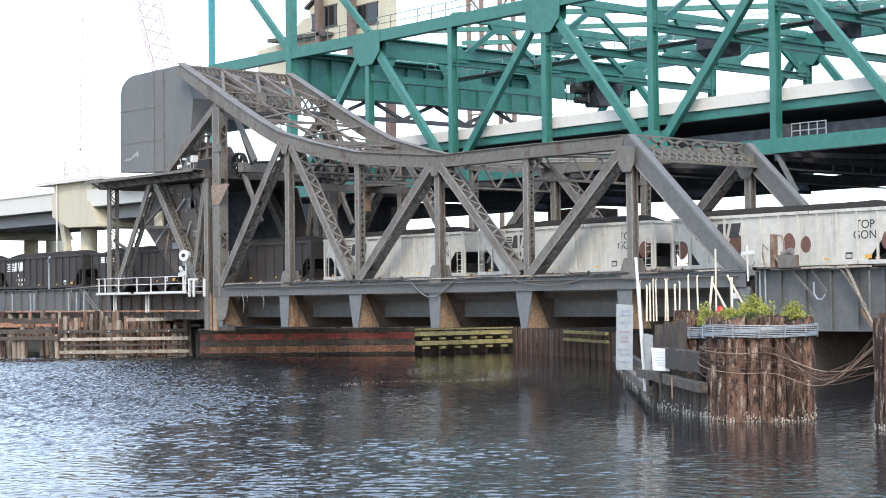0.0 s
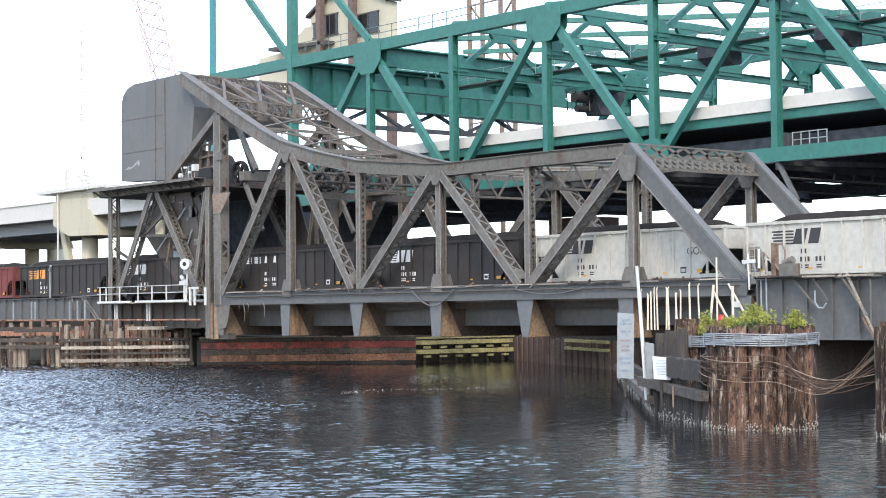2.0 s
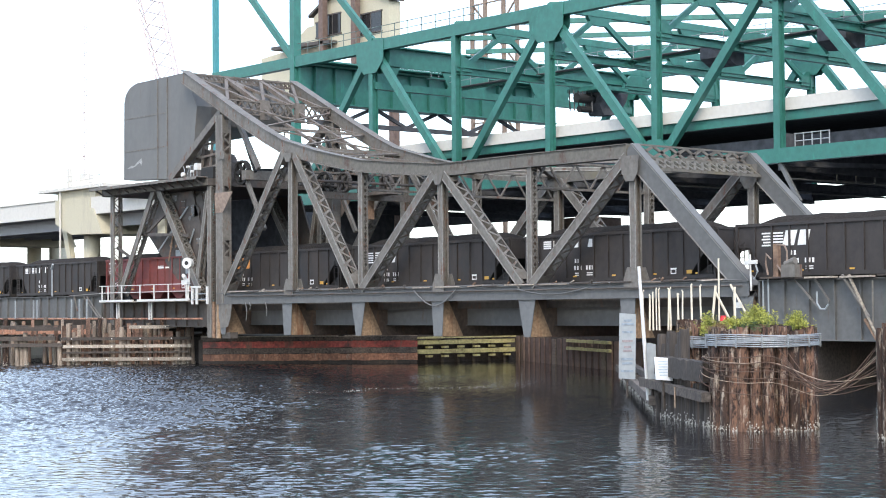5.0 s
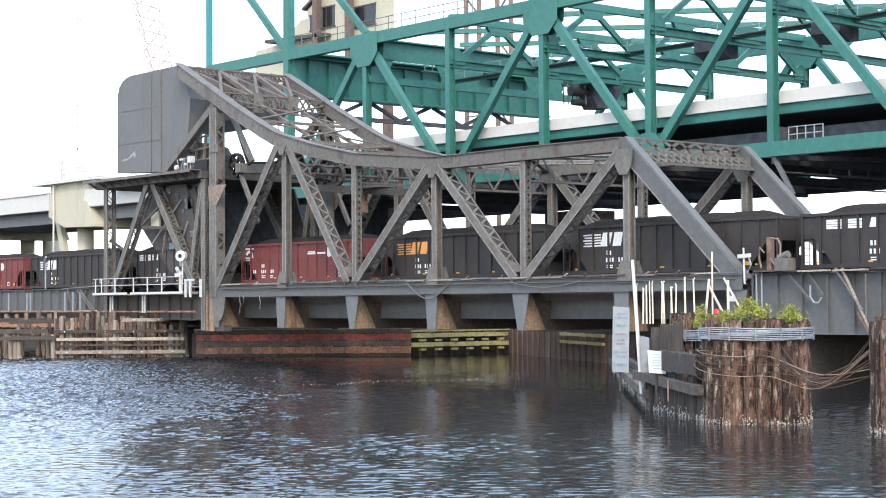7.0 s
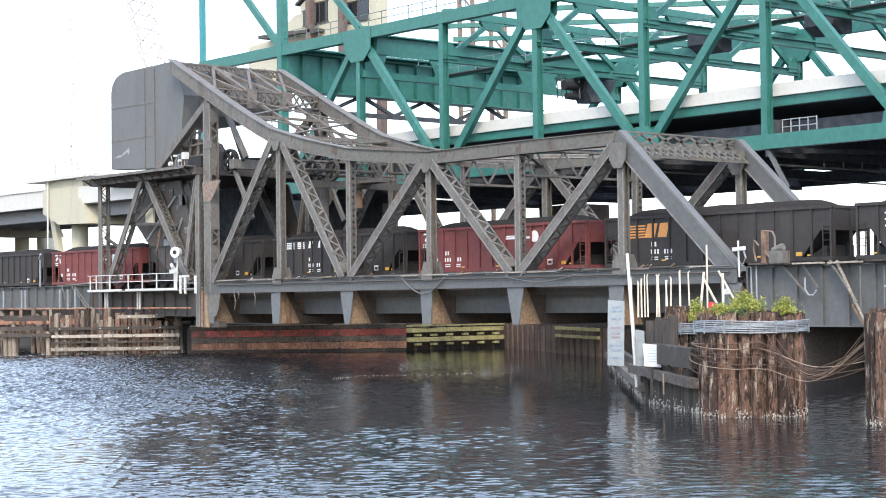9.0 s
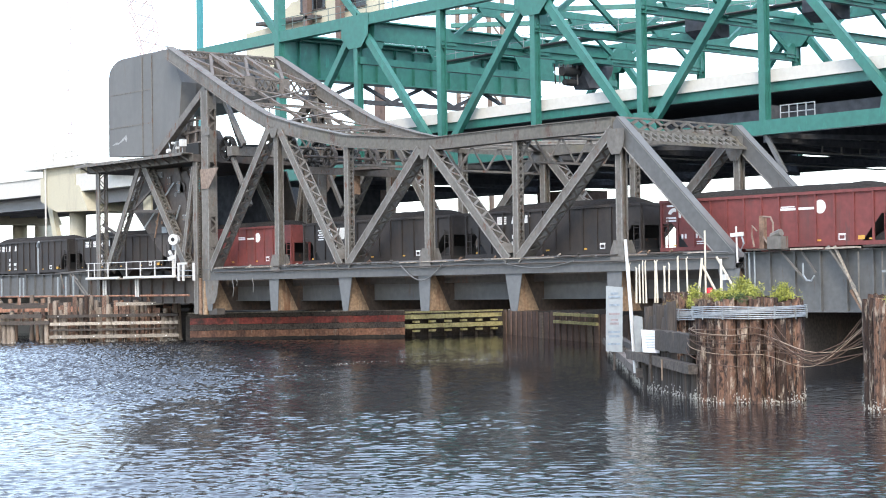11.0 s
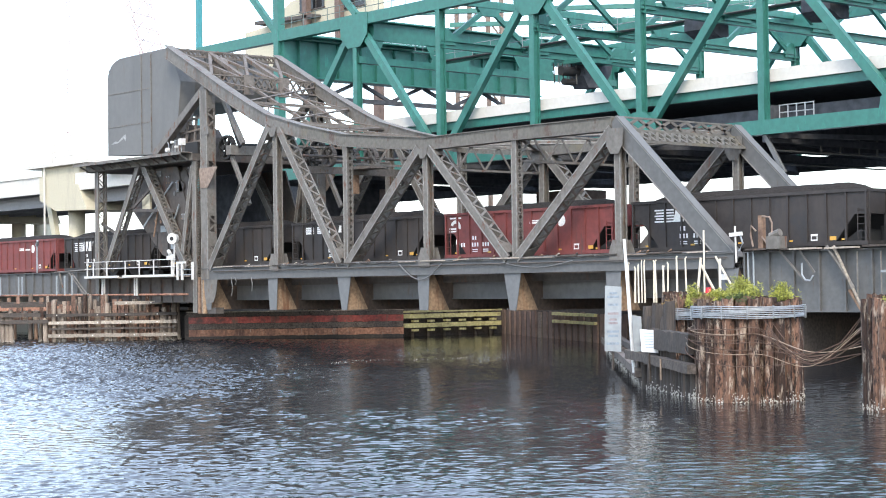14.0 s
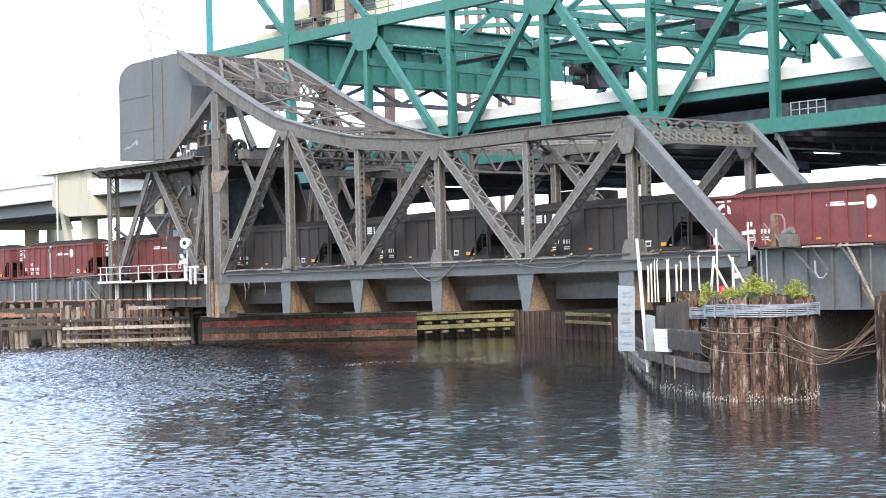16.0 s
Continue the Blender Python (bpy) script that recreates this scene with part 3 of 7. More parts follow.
def build_bridge():
    bridge = thing("bascule_bridge", "old grey riveted steel railway bascule bridge, lowered over the river", "railway bridge", (0, 0, LOW))
    bridge.location = (0, 0, 0)
    for y in (0.0, SPAN_W):
        truss(bridge, y)
    W = SPAN_W
    # floor beams with tapering brackets outside the trusses
    for i in range(-1, 6):
        x = P * i
        fb = part("floor_beam", Geo().box(x - 0.02, x + 0.02, 0.3, W - 0.3, 2.45, LOW + 0.4).box(x - 0.2, x + 0.2, 0.3, W - 0.3, 2.42, 2.47), M_FLOOR, bridge, "sooty brown floor beam")
        for y, k in ((0, -1), (W, 1)):
            r0, r1 = (0.75, 0.28) if i % 2 else (0.6, 0.42)
            yy = y + k * 0.3
            kb = part("knee_bracket", Geo().prism([(x - r0, LOW), (x + r0, LOW), (x + r1, 2.45), (x - r1, 2.45)], yy - 0.02, yy + 0.02), M_BRACKET, fb)
            for o in (-r1 * 0.6, r1 * 0.6):
                part("bracket_web", Geo().prism_x([(yy - k * 0.03, LOW), (yy - k * 0.03, 2.45), (yy - k * 1.9, 2.45), (yy - k * 0.7, LOW)], x + o - 0.012, x + o + 0.012), M_STREAKED, fb, "rust-streaked bracket web")
    for y in (2.2, 3.8, 6.7, 8.3):
        part("stringer", girder(y, 3.12, 4.46, -8.4, 42, 0.04, 0.36, 0.05), M_GIRDER if y < 3 else M_STEEL_DARK, bridge)
    g = Geo()
    for k in range(100):
        x = -8.3 + k * 0.5
        g.box(x - 0.11, x + 0.11, 1.6, W - 1.6, 4.46, 4.68)
    part("deck_edge", Geo().box(-8.4, 42.2, 1.32, 1.38, 4.2, 4.72), M_STEEL_DARK, bridge)
    part("sleepers", g, M_TIMBER_DARK, bridge, kind="stuff")
    for y in (2.28, 3.72, 6.78, 8.22):
        part("rail", Geo().box(-8.6, 42.4, y - 0.035, y + 0.035, 4.68, 4.83), M_RUSTY, bridge)
    # portal and sway bracing
    z0 = 13.2
    pb = part("portal_brace", Geo().beam((33.75, 0.3, z0 + 0.24), (33.75, W - 0.3, z0 + 0.24), 0.14, 0.1, (1, 0, 0)).beam((33.75, 0.3, z0 - 0.5), (33.75, W - 0.3, z0 - 0.5), 0.14, 0.1, (1, 0, 0)), M_STEEL, bridge)
    part("lacing", lacing(Geo(), (33.75, 0.35, z0 - 0.13), (33.75, W - 0.35, z0 - 0.13), 0.72, 0.06, 1.3, 0.17, side=(0, 0, 1), double=True), M_STEEL, pb, kind="stuff")
    # a second lattice in the slope of the end posts
    lb = part("portal_beam", Geo().beam((34.1, 0.3, z0 - 0.52), (34.1, W - 0.3, z0 - 0.52), 0.12, 0.14, (1, 0, 0)).beam((34.75, 0.3, z0 - 1.2), (34.75, W - 0.3, z0 - 1.2), 0.12, 0.16, (1, 0, 0)), M_STEEL_RUSTY, bridge)
    part("lacing", lacing(Geo(), (34.42, 0.35, z0 - 0.86), (34.42, W - 0.35, z0 - 0.86), 0.92, 0.05, 0.62, 0.16, side=(0.65, 0, -0.68), double=True), M_STEEL_RUSTY, lb, kind="stuff")
    part("web_plate", Geo().prism_x([(0.3, z0 - 0.9), (W - 0.3, z0 - 0.9), (W - 0.3, z0 - 1.25), (0.3, z0 - 1.25)], 34.5, 34.53), M_STEEL_RUSTY, lb)
    for i in (0, 1, 2, 3):
        x = P * i
        z = top_z(x)
        lo = z - 1.6
        sb = part("sway_frame", Geo().beam((x, 0.3, z), (x, W - 0.3, z), 0.3, 0.14, (1, 0, 0)).beam((x, 0.3, lo), (x, W - 0.3, lo), 0.3, 0.14, (1, 0, 0)), M_STEEL, bridge)
        g = Geo()
        for k in range(8):
            ya, yb = 0.3 + (W - 0.6) * k / 8, 0.3 + (W - 0.6) * (k + 1) / 8
            g.beam((x, ya, z if k % 2 else lo), (x, yb, lo if k % 2 else z), 0.05, 0.14, (1, 0, 0))
        part("lacing", g, M_STEEL, sb, kind="stuff")
    # lateral bracing in the plane of the top chords
    for i in range(1, 4):
        x0, x1 = P * i, P * (i + 1)
        for ya, yb in ((0.3, W - 0.3), (W - 0.3, 0.3)):
            laced("lateral_brace", (x0, ya, top_z(x0)), (x1, yb, top_z(x1)), 0.25, 0.25, M_STEEL, bridge, 0.4)
    # upper bracing near the counterweight
    x, z = -8.6, 19.75
    sb = part("lattice_strut", Geo().beam((x, 0.3, z + 0.45), (x, W - 0.3, z + 0.45), 0.2, 0.1, (1, 0, 0)).beam((x, 0.3, z - 0.55), (x, W - 0.3, z - 0.55), 0.2, 0.1, (1, 0, 0)), M_STEEL_BROWN, bridge)
    part("lacing", lacing(Geo(), (x, 0.3, z - 0.05), (x, W - 0.3, z - 0.05), 0.95, 0.1, 0.62, 0.09, side=(0, 0, 1), double=True), M_STEEL_BROWN, sb, kind="stuff")
    for y in (3.6, 6.9):
        part("strut_plate", Geo().box(x - 0.12, x + 0.12, y - 0.45, y + 0.45, z - 0.9, z + 0.6), M_STEEL_BROWN, sb)
    top = part("lattice_strut", Geo().beam((-14.0, 0.3, 22.75), (-14.0, W - 0.3, 22.75), 0.2, 0.12, (1, 0, 0)).beam((-14.0, 0.3, 22.3), (-14.0, W - 0.3, 22.3), 0.2, 0.1, (1, 0, 0)), M_STEEL_BROWN, bridge)
    part("lacing", lacing(Geo(), (-14.0, 0.3, 22.52), (-14.0, W - 0.3, 22.52), 0.45, 0.1, 0.4, 0.07, side=(0, 0, 1), double=True), M_STEEL_BROWN, top, kind="stuff")
    for y in (3.6, 6.9):
        part("brace", Geo().beam((-14.0, y, 22.6), (-8.6, y, 19.9), 0.35, 0.3), M_STEEL_BROWN, bridge)
    for ya, yb in ((0.3, 3.6), (3.6, 0.3), (3.6, 6.9), (6.9, 3.6), (6.9, W - 0.3), (W - 0.3, 6.9)):
        part("brace", Geo().beam((-14.0, ya, 22.6), (-8.6, yb, 19.9), 0.24, 0.2), M_STEEL_BROWN, bridge)
    # the chord plane from the lattice strut down to the first post
    for x0, x1 in ((-8.6, -4.3), (-4.3, 0.0), (0.0, 4.2), (4.2, 8.4)):
        z0, z1 = top_z(x0) + 0.1, top_z(x1) + 0.1
        for ya, yb in ((0.3, W - 0.3), (W - 0.3, 0.3)):
            part("lateral_brace", Geo().beam((x0, ya, z0), (x1, yb, z1), 0.14, 0.1), M_STEEL_BROWN, bridge)
        part("strut", Geo().beam((x1, 0.3, z1), (x1, W - 0.3, z1), 0.18, 0.2, (1, 0, 0)), M_STEEL_BROWN, bridge)
    x, z = -0.5, 15.6
    low = part("lattice_strut", Geo().beam((x, 0.3, z + 0.4), (x, W - 0.3, z + 0.4), 0.2, 0.1, (1, 0, 0)), M_STEEL_BROWN, bridge)
    part("strut_flange", Geo().beam((x, 0.3, z - 0.4), (x, W - 0.3, z - 0.4), 0.2, 0.1, (1, 0, 0)), M_STEEL_BROWN, low)
    part("lacing", lacing(Geo(), (x, 0.3, z), (x, W - 0.3, z), 0.75, 0.1, 0.55, 0.08, side=(0, 0, 1), double=True), M_STEEL_BROWN, low, kind="stuff")
    for y in (3.6, 6.9):
        part("brace", Geo().beam((-8.6, y, 19.6), (-0.5, y, 15.9), 0.22, 0.2), M_STEEL_BROWN, bridge)
        part("hanger_rod", Geo().tube((-6.0, y, 18.3), (-6.0, y + 0.4, 14.5), 0.05, n=6), M_STEEL_DARK, bridge)
    # counterweight
    out = [(-24.75, 15.1), (-24.7, 21.5), (-24.45, 22.15), (-23.9, 22.6), (-23.3, 22.82), (-22.6, 22.95), (-15.0, 23.0), (-13.4, 20.2), (-14.2, 14.6)]
    box = [(-24.75, 18.8), (-24.7, 21.5), (-24.45, 22.15), (-23.9, 22.6), (-23.3, 22.82), (-22.6, 22.95), (-15.0, 23.0), (-13.4, 20.2), (-14.0, 18.8)]
    cw = part("counterweight", Geo().prism(box, 1.9, W - 0.55), M_LEAD, bridge, "huge grey steel-plated counterweight box with rounded top corner")
    part("cheek", Geo().prism(out, 0.55, 1.9), M_LEAD, cw)
    g = Geo()
    for k in range(6):
        y = 2.2 + k * 1.4
        g.beam((-13.35, y, 20.2), (-14.95, y, 23.0), 0.16, 0.12, (0, 1, 0))
    part("rib", g, M_STEEL_RUSTY, cw)
    part("scuff", Geo().prism([(-24.2, 16.0), (-23.5, 16.22), (-23.1, 16.15), (-22.4, 16.5), (-21.9, 16.72), (-21.75, 16.45), (-21.9, 16.1), (-22.15, 16.4), (-22.6, 16.2), (-23.2, 16.02)], 0.535, 0.54), M_SCUFF, cw, "pale scuffed patch")
    g = Geo()
    for x in (-19.3, -17.8):
        g.box(x - 0.06, x + 0.06, 0.48, 0.56, 14.9, 22.8)
    for z in (17.4, 20.1):
        g.box(-24.7, -17.8, 0.52, 0.56, z - 0.04, z + 0.04)
    part("seam", g, M_STEEL, cw)
    return bridge


build_bridge()


# ---- tower that carries the trunnions ----
def build_tower():
    t = thing("bridge_tower", "grey riveted steel bascule tower with laced legs and a machinery platform", "tower")
    for y in (0.0, SPAN_W):
        pair("column", (-8.75, y, 4.72), (-8.75, y, 19.0), 0.75, 0.9, M_STEEL, t, 0.04, 0.15)
        part("column_plate", Geo().box(-9.05, -8.55, y - 0.36, y + 0.36, 4.72, 18.6), M_STEEL_DARK, t)
        for x, r, m in ((-9.85, 0.13, M_RUSTY), (-9.1, 0.17, M_STREAKED), (-9.45, 0.08, M_BLEACHED)):
            part("foot_post", Geo().tube((x, y - 0.2, 2.15), (x, y - 0.2, 4.9), r, n=10), m, t, "rust-streaked round post")
        part("foot_bracket", Geo().prism([(-8.75, 4.75), (-7.05, 4.75), (-7.3, 3.6), (-7.65, 3.0), (-8.65, 2.9)], y - 0.4, y - 0.36), M_STEEL, t)
        part("foot_web", Geo().prism_x([(y - 0.36, 4.7), (y - 0.36, 3.0), (y + 0.5, 2.2), (y + 0.9, 4.7)], -8.5, -8.44), M_STREAKED, t)
        part("bearing", Geo().box(-8.7, -7.6, y - 0.2, y + 0.5, 2.15, 2.6), M_STEEL_DARK, t)
        part("lacing", lacing(Geo(), (-8.75, y, 5.6), (-8.75, y, 18.4), 0.7, 0.9, 0.55, bar=0.13), M_STEEL, t, kind="stuff")
        for z0, z1 in ((4.8, 7.0), (7.2, 8.3), (9.5, 13.2), (13.6, 16.0), (17.6, 18.6)):
            part("batten", Geo().box(-8.29, -8.265, y - 0.36, y + 0.36, z0, z1), M_STEEL, t)
        laced("laced_column", (-10.2, y, 2.2), (-10.2, y, 13.7), 0.7, 0.5, M_STEEL, t, 0.4, True)
        laced("laced_column", (-25.0, y, 2.8), (-25.0, y, 13.9), 0.8, 0.5, M_STEEL, t, 0.7)
        laced("a_frame_leg", (-18.4, y, 14), (-23.9, y, 5.6), 0.7, 0.5, M_STEEL, t, 0.5)
        laced("a_frame_leg", (-17.9, y, 14), (-11.6, y, 5.6), 0.7, 0.55, M_STEEL, t, 0.4, True)
        laced("a_frame_leg", (-10.6, y, 13.4), (-12.5, y, 5.2), 0.5, 0.4, M_STEEL, t, 0.5)
        part("trunnion_plate", Geo().prism([(-17.6, 13.6), (-14.2, 13.6), (-11.2, 7.0), (-13.0, 5.4), (-17.0, 10.0)], y + 0.6, y + 0.75), M_STEEL_DARK, t, "sooty trunnion plate with bolts")
        part("hanger", Geo().beam((-9.2, y + 0.2, 19.3), (-16.6, y + 0.2, 14.6), 0.5, 0.55), M_STEEL, t)
    # dark plate that fills the region beyond the far truss
    part("far_dark_plate", Geo().prism([(-21.0, 16.3), (-16.7, 16.0), (-16.1, 13.85), (-14.1, 11.0), (-13.2, 8.6), (-24.0, 8.6), (-23.1, 11.2), (-21.7, 13.7)], 11.2, 11.5), M_UNDER, t, "dark plate filling the region beyond the far truss")
    # dark sheet added to close the bright gap behind the gears
    part("gap_sheet", Geo().box(-26.4, -21.6, 11.15, 11.3, 8.4, 13.75), M_UNDER, t, "added dark sheet that fills the open gap behind the gears")
    g = Geo().box(-26.3, -10.0, -0.6, SPAN_W + 0.6, 13.75, 14.3)
    part("platform", g, M_STEEL_DARK, t)
    g = Geo()
    for k in range(12):
        x = -26 + k * 1.4
        g.beam((x, -1.6, 14.35), (x, -0.6, 13.8), 0.08, 0.12, (1, 0, 0))
    g.box(-26.6, -10, -1.7, -0.6, 14.33, 14.4).box(-26.3, -10, -0.66, -0.61, 13.78, 14.33).box(-26.6, -10, -1.7, -1.64, 14.18, 14.33)
    part("walkway", g, M_STEEL, t)


build_tower()


# ---- approach spans ----
def girder_span(name, x0, x1, z0, z1, label, mat=M_GIRDER):
    t = thing(name, label, "girder span")
    for y in (0.0, SPAN_W):
        w = part("girder", girder(y, z0, z1, x0, x1), mat, t)
        n = round((x1 - x0) / 1.6)
        for k in range(n + 1):
            x = x0 + 0.05 + (x1 - x0 - 0.1) * k / n
            part("stiffener", Geo().box(x - 0.05, x + 0.05, y - 0.2, y + 0.2, z0 + 0.06, z1 - 0.06), mat, w)
    part("deck", Geo().box(x0, x1, 0.3, SPAN_W - 0.3, 4.3, 4.6), M_TIMBER_DARK, t)
    return t


girder_span("approach_span", -75, -27.2, 3.75, 5.6, "grey steel plate girder approach span")
girder_span("approach_span", -26.9, -10.6, 3.0, 5.1, "sooty rust-stained plate girder span under the tower", M_STEEL_DARK)
girder_span("approach_span", 42.9, 110, 2.4, 5.55, "deep grey steel plate girder approach span")


# ---- the green road bridge ----
GY, GW, GP = 22.0, 32.5, 11.3
BAY = GW / 3
GZ0, GZ1 = 14.45, 27.45
GX = [-29.97 + GP * i for i in range(0, 9)]


def build_green():
    t = thing("road_lift_bridge", "teal green steel truss road lift bridge behind the railway bridge", "road bridge")
    for y in (GY, GY + GW):
        part("top_chord", Geo().box(GX[0] - 14.5, GX[-1], y - 0.35, y + 0.35, GZ1 - 0.5, GZ1 + 0.5), M_GREEN, t)
        # far chord is the same steel, its shade given by a darker colour
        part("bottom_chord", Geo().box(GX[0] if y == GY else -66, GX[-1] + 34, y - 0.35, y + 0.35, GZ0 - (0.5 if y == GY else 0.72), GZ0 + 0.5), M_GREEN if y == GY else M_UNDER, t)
        for i, x in enumerate(GX[1:-1], 1):
            v = part("vertical_post", Geo().box(x - 0.27, x + 0.27, y - 0.32, y - 0.28, GZ0, GZ1).box(x - 0.27, x + 0.27, y + 0.28, y + 0.32, GZ0, GZ1).box(x - 0.02, x + 0.02, y - 0.3, y + 0.3, GZ0, GZ1), M_GREEN, t)
            up = i % 2
            a, b = (GZ1, GZ0) if up else (GZ0, GZ1)
            for s in (-1, 1):
                if up:
                    part("diagonal", Geo().beam((x, y, a), (x + s * GP, y, b), 0.5, 0.62), M_GREEN, t)
            g = Geo()
            for k in (-1, 1):
                yy = y + k * 0.37
                if up:
                    g.prism([(x - 2.0, GZ1 + 0.5), (x + 2.0, GZ1 + 0.5), (x + 1.9, GZ1 - 1.4), (x + 0.9, GZ1 - 2.4), (x - 0.9, GZ1 - 2.4), (x - 1.9, GZ1 - 1.4)], yy - 0.02, yy + 0.02)
                else:
                    g.prism([(x - 1.9, GZ0 - 0.5), (x + 1.9, GZ0 - 0.5), (x + 1.6, GZ0 + 1.2), (x + 0.6, GZ0 + 2), (x - 0.6, GZ0 + 2), (x - 1.6, GZ0 + 1.2)], yy - 0.02, yy + 0.02)
            part("gusset", g, M_GREEN, t)
    # sway frames: two struts with three peaked braces between them, gussets at every joint
    hi, lo = 28.0, 24.05
    for x in GX[1:]:
        if x == GX[1]:
            # the first frame is a deep plate with a single peaked opening in each bay
            f = part("sway_frame", Geo().box(x - 0.05, x + 0.05, GY, GY + GW, 25.8, 27.55).box(x - 0.5, x + 0.5, GY, GY + GW, 27.5, 27.62), M_GREEN, t)
            part("strut", Geo().box(x - 0.3, x + 0.3, GY, GY + GW, 23.7, 24.3), M_GREEN, f)
            for k in range(4):
                yy = GY + BAY * k
                part("plate", Geo().prism_x([(yy - 3.0, 25.9), (yy + 3.0, 25.9), (yy + 2.2, 24.6), (yy + 2.4, 24.2), (yy - 2.4, 24.2), (yy - 2.2, 24.6)] if 0 < k < 3 else
                                            [(yy, 25.9), (yy + (3.0 if k == 0 else -3.0), 25.9), (yy + (2.2 if k == 0 else -2.2), 24.2), (yy, 24.2)], x - 0.05, x + 0.05), M_GREEN, f)
            continue
        f = part("sway_frame", Geo().beam((x, GY, hi - 0.15), (x, GY + GW, hi - 0.15), 0.42, 0.6, (1, 0, 0)), M_GREEN, t)
        part("strut", Geo().prism_x([(GY, lo - 0.25), (GY + GW, lo - 0.25), (GY + GW, lo + 0.3), (GY, lo + 0.3)], x - 0.03, x + 0.03)
             .box(x - 0.24, x + 0.24, GY, GY + GW, lo - 0.29, lo - 0.24).box(x - 0.24, x + 0.24, GY, GY + GW, lo + 0.29, lo + 0.34), M_GREEN, f)
        for k in range(3):
            ya = GY + BAY * k
            ym, yb = ya + BAY / 2, ya + BAY
            for y0, y1 in ((ym - 0.75, ya + 1.0), (ym + 0.75, yb - 1.0)):
                part("brace", Geo().beam((x, y0, hi - 0.9), (x, y1, lo + 0.5), 0.3, 0.42, (1, 0, 0)), M_GREEN, f)
            part("gusset", Geo().prism_x([(ym - 1.35, hi + 0.1), (ym + 1.35, hi + 0.1), (ym + 1.3, hi - 0.55), (ym + 0.8, hi - 1.15), (ym - 0.8, hi - 1.15), (ym - 1.3, hi - 0.55)], x - 0.17, x + 0.17), M_GREEN, f)
        for k in range(4):
            yy = GY + BAY * k
            l, r = (0.3 if k == 0 else 1.6), (0.3 if k == 3 else 1.6)
            part("gusset", Geo().prism_x([(yy - l, lo), (yy - l * 0.9, lo + 0.8), (yy - l * 0.55, lo + 1.3), (yy + r * 0.55, lo + 1.3), (yy + r * 0.9, lo + 0.8), (yy + r, lo)], x - 0.16, x + 0.16), M_GREEN, f)
    # top laterals slanting from frame to frame
    for xa, xb in zip(GX[1:], GX[2:]):
        for k in range(3):
            part("lateral_brace", Geo().beam((xa, GY + BAY * k, 28.0), (xb, GY + BAY * (k + 1), 28.0), 0.4, 0.4), M_GREEN, t)
    # lifting girder at the end
    part("lifting_girder", Geo().prism([(-30.9, 23.6), (-29.2, 23.6), (-29.2, 23.75), (-29.8, 23.75), (-29.8, 27.1), (-29.2, 27.1), (-29.2, 27.3), (-30.9, 27.3), (-30.9, 27.1), (-30.2, 27.1), (-30.2, 23.75), (-30.9, 23.75)], GY, GY + GW), M_GREEN, t, "deep teal plate girder")
    for k in range(14):
        part("stiffener", Geo().box(-29.8, -29.4, GY + 1.5 + 2.3 * k, GY + 1.56 + 2.3 * k, 23.75, 27.1), M_GREEN, t)
    # slab added over the lifting girder to shade it from the sky
    part("girder_shade_walk", Geo().box(-32.2, -28.2, GY + 0.4, GY + GW, 27.35, 27.5), M_GREEN, t)
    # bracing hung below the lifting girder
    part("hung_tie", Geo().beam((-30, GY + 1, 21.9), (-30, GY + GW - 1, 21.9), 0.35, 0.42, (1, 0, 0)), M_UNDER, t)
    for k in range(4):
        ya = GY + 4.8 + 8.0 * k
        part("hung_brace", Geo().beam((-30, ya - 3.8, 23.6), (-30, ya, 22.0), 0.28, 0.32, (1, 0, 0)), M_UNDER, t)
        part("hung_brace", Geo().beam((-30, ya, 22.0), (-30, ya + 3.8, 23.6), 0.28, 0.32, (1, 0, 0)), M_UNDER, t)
    # road deck; the dark colour of the steel below paints in the shade
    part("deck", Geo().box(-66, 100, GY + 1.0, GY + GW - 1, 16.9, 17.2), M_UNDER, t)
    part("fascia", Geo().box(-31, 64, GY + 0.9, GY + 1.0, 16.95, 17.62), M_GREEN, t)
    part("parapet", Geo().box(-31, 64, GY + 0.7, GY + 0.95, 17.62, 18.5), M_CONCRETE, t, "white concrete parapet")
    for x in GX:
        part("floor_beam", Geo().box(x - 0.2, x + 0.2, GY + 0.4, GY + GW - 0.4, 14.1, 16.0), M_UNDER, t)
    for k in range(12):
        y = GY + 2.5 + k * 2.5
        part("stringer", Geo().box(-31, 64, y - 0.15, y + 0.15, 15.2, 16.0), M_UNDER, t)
    tw = thing("lift_tower", "tall teal steel lift tower columns", "tower")
    for y in (GY,):
        if y == GY:
            part("column", Geo().box(-30.95, -30.2, y - 0.4, y + 0.4, 2, 60), M_GREEN, tw)
            part("column", Geo().box(-44.6, -44.05, y - 0.22, y + 0.22, 2, 60), M_GREEN_PALE, tw)
        if y == GY:
            part("brace", Geo().beam((-31.1, y, 28), (-44.7, y, 41), 0.4, 0.6), M_GREEN, tw)
    part("stay", Geo().beam((-18.7, GY, 28.0), (-28.0, GY, 36.6), 0.4, 0.55), M_GREEN, tw)
    part("brace", Geo().beam((-44.4, GY, 4.0), (-30.8, GY, 17.0), 0.35, 0.5), M_GREEN, tw)
    part("brace", Geo().beam((-30.8, GY, 4.0), (-44.4, GY, 17.0), 0.35, 0.5), M_GREEN, tw)
    part("machine_house", Geo().box(-39.6, -37.9, GY - 0.6, GY + 0.6, 12.4, 14.0), M_GREEN, tw, "small teal housing")
    # dark block added to shut out the sky between the legs
    part("wall", Geo().box(-44, -31, GY + 4, GY + 12, 3, 14), M_UNDER, tw, "added dark block that closes the gap between the tower legs")
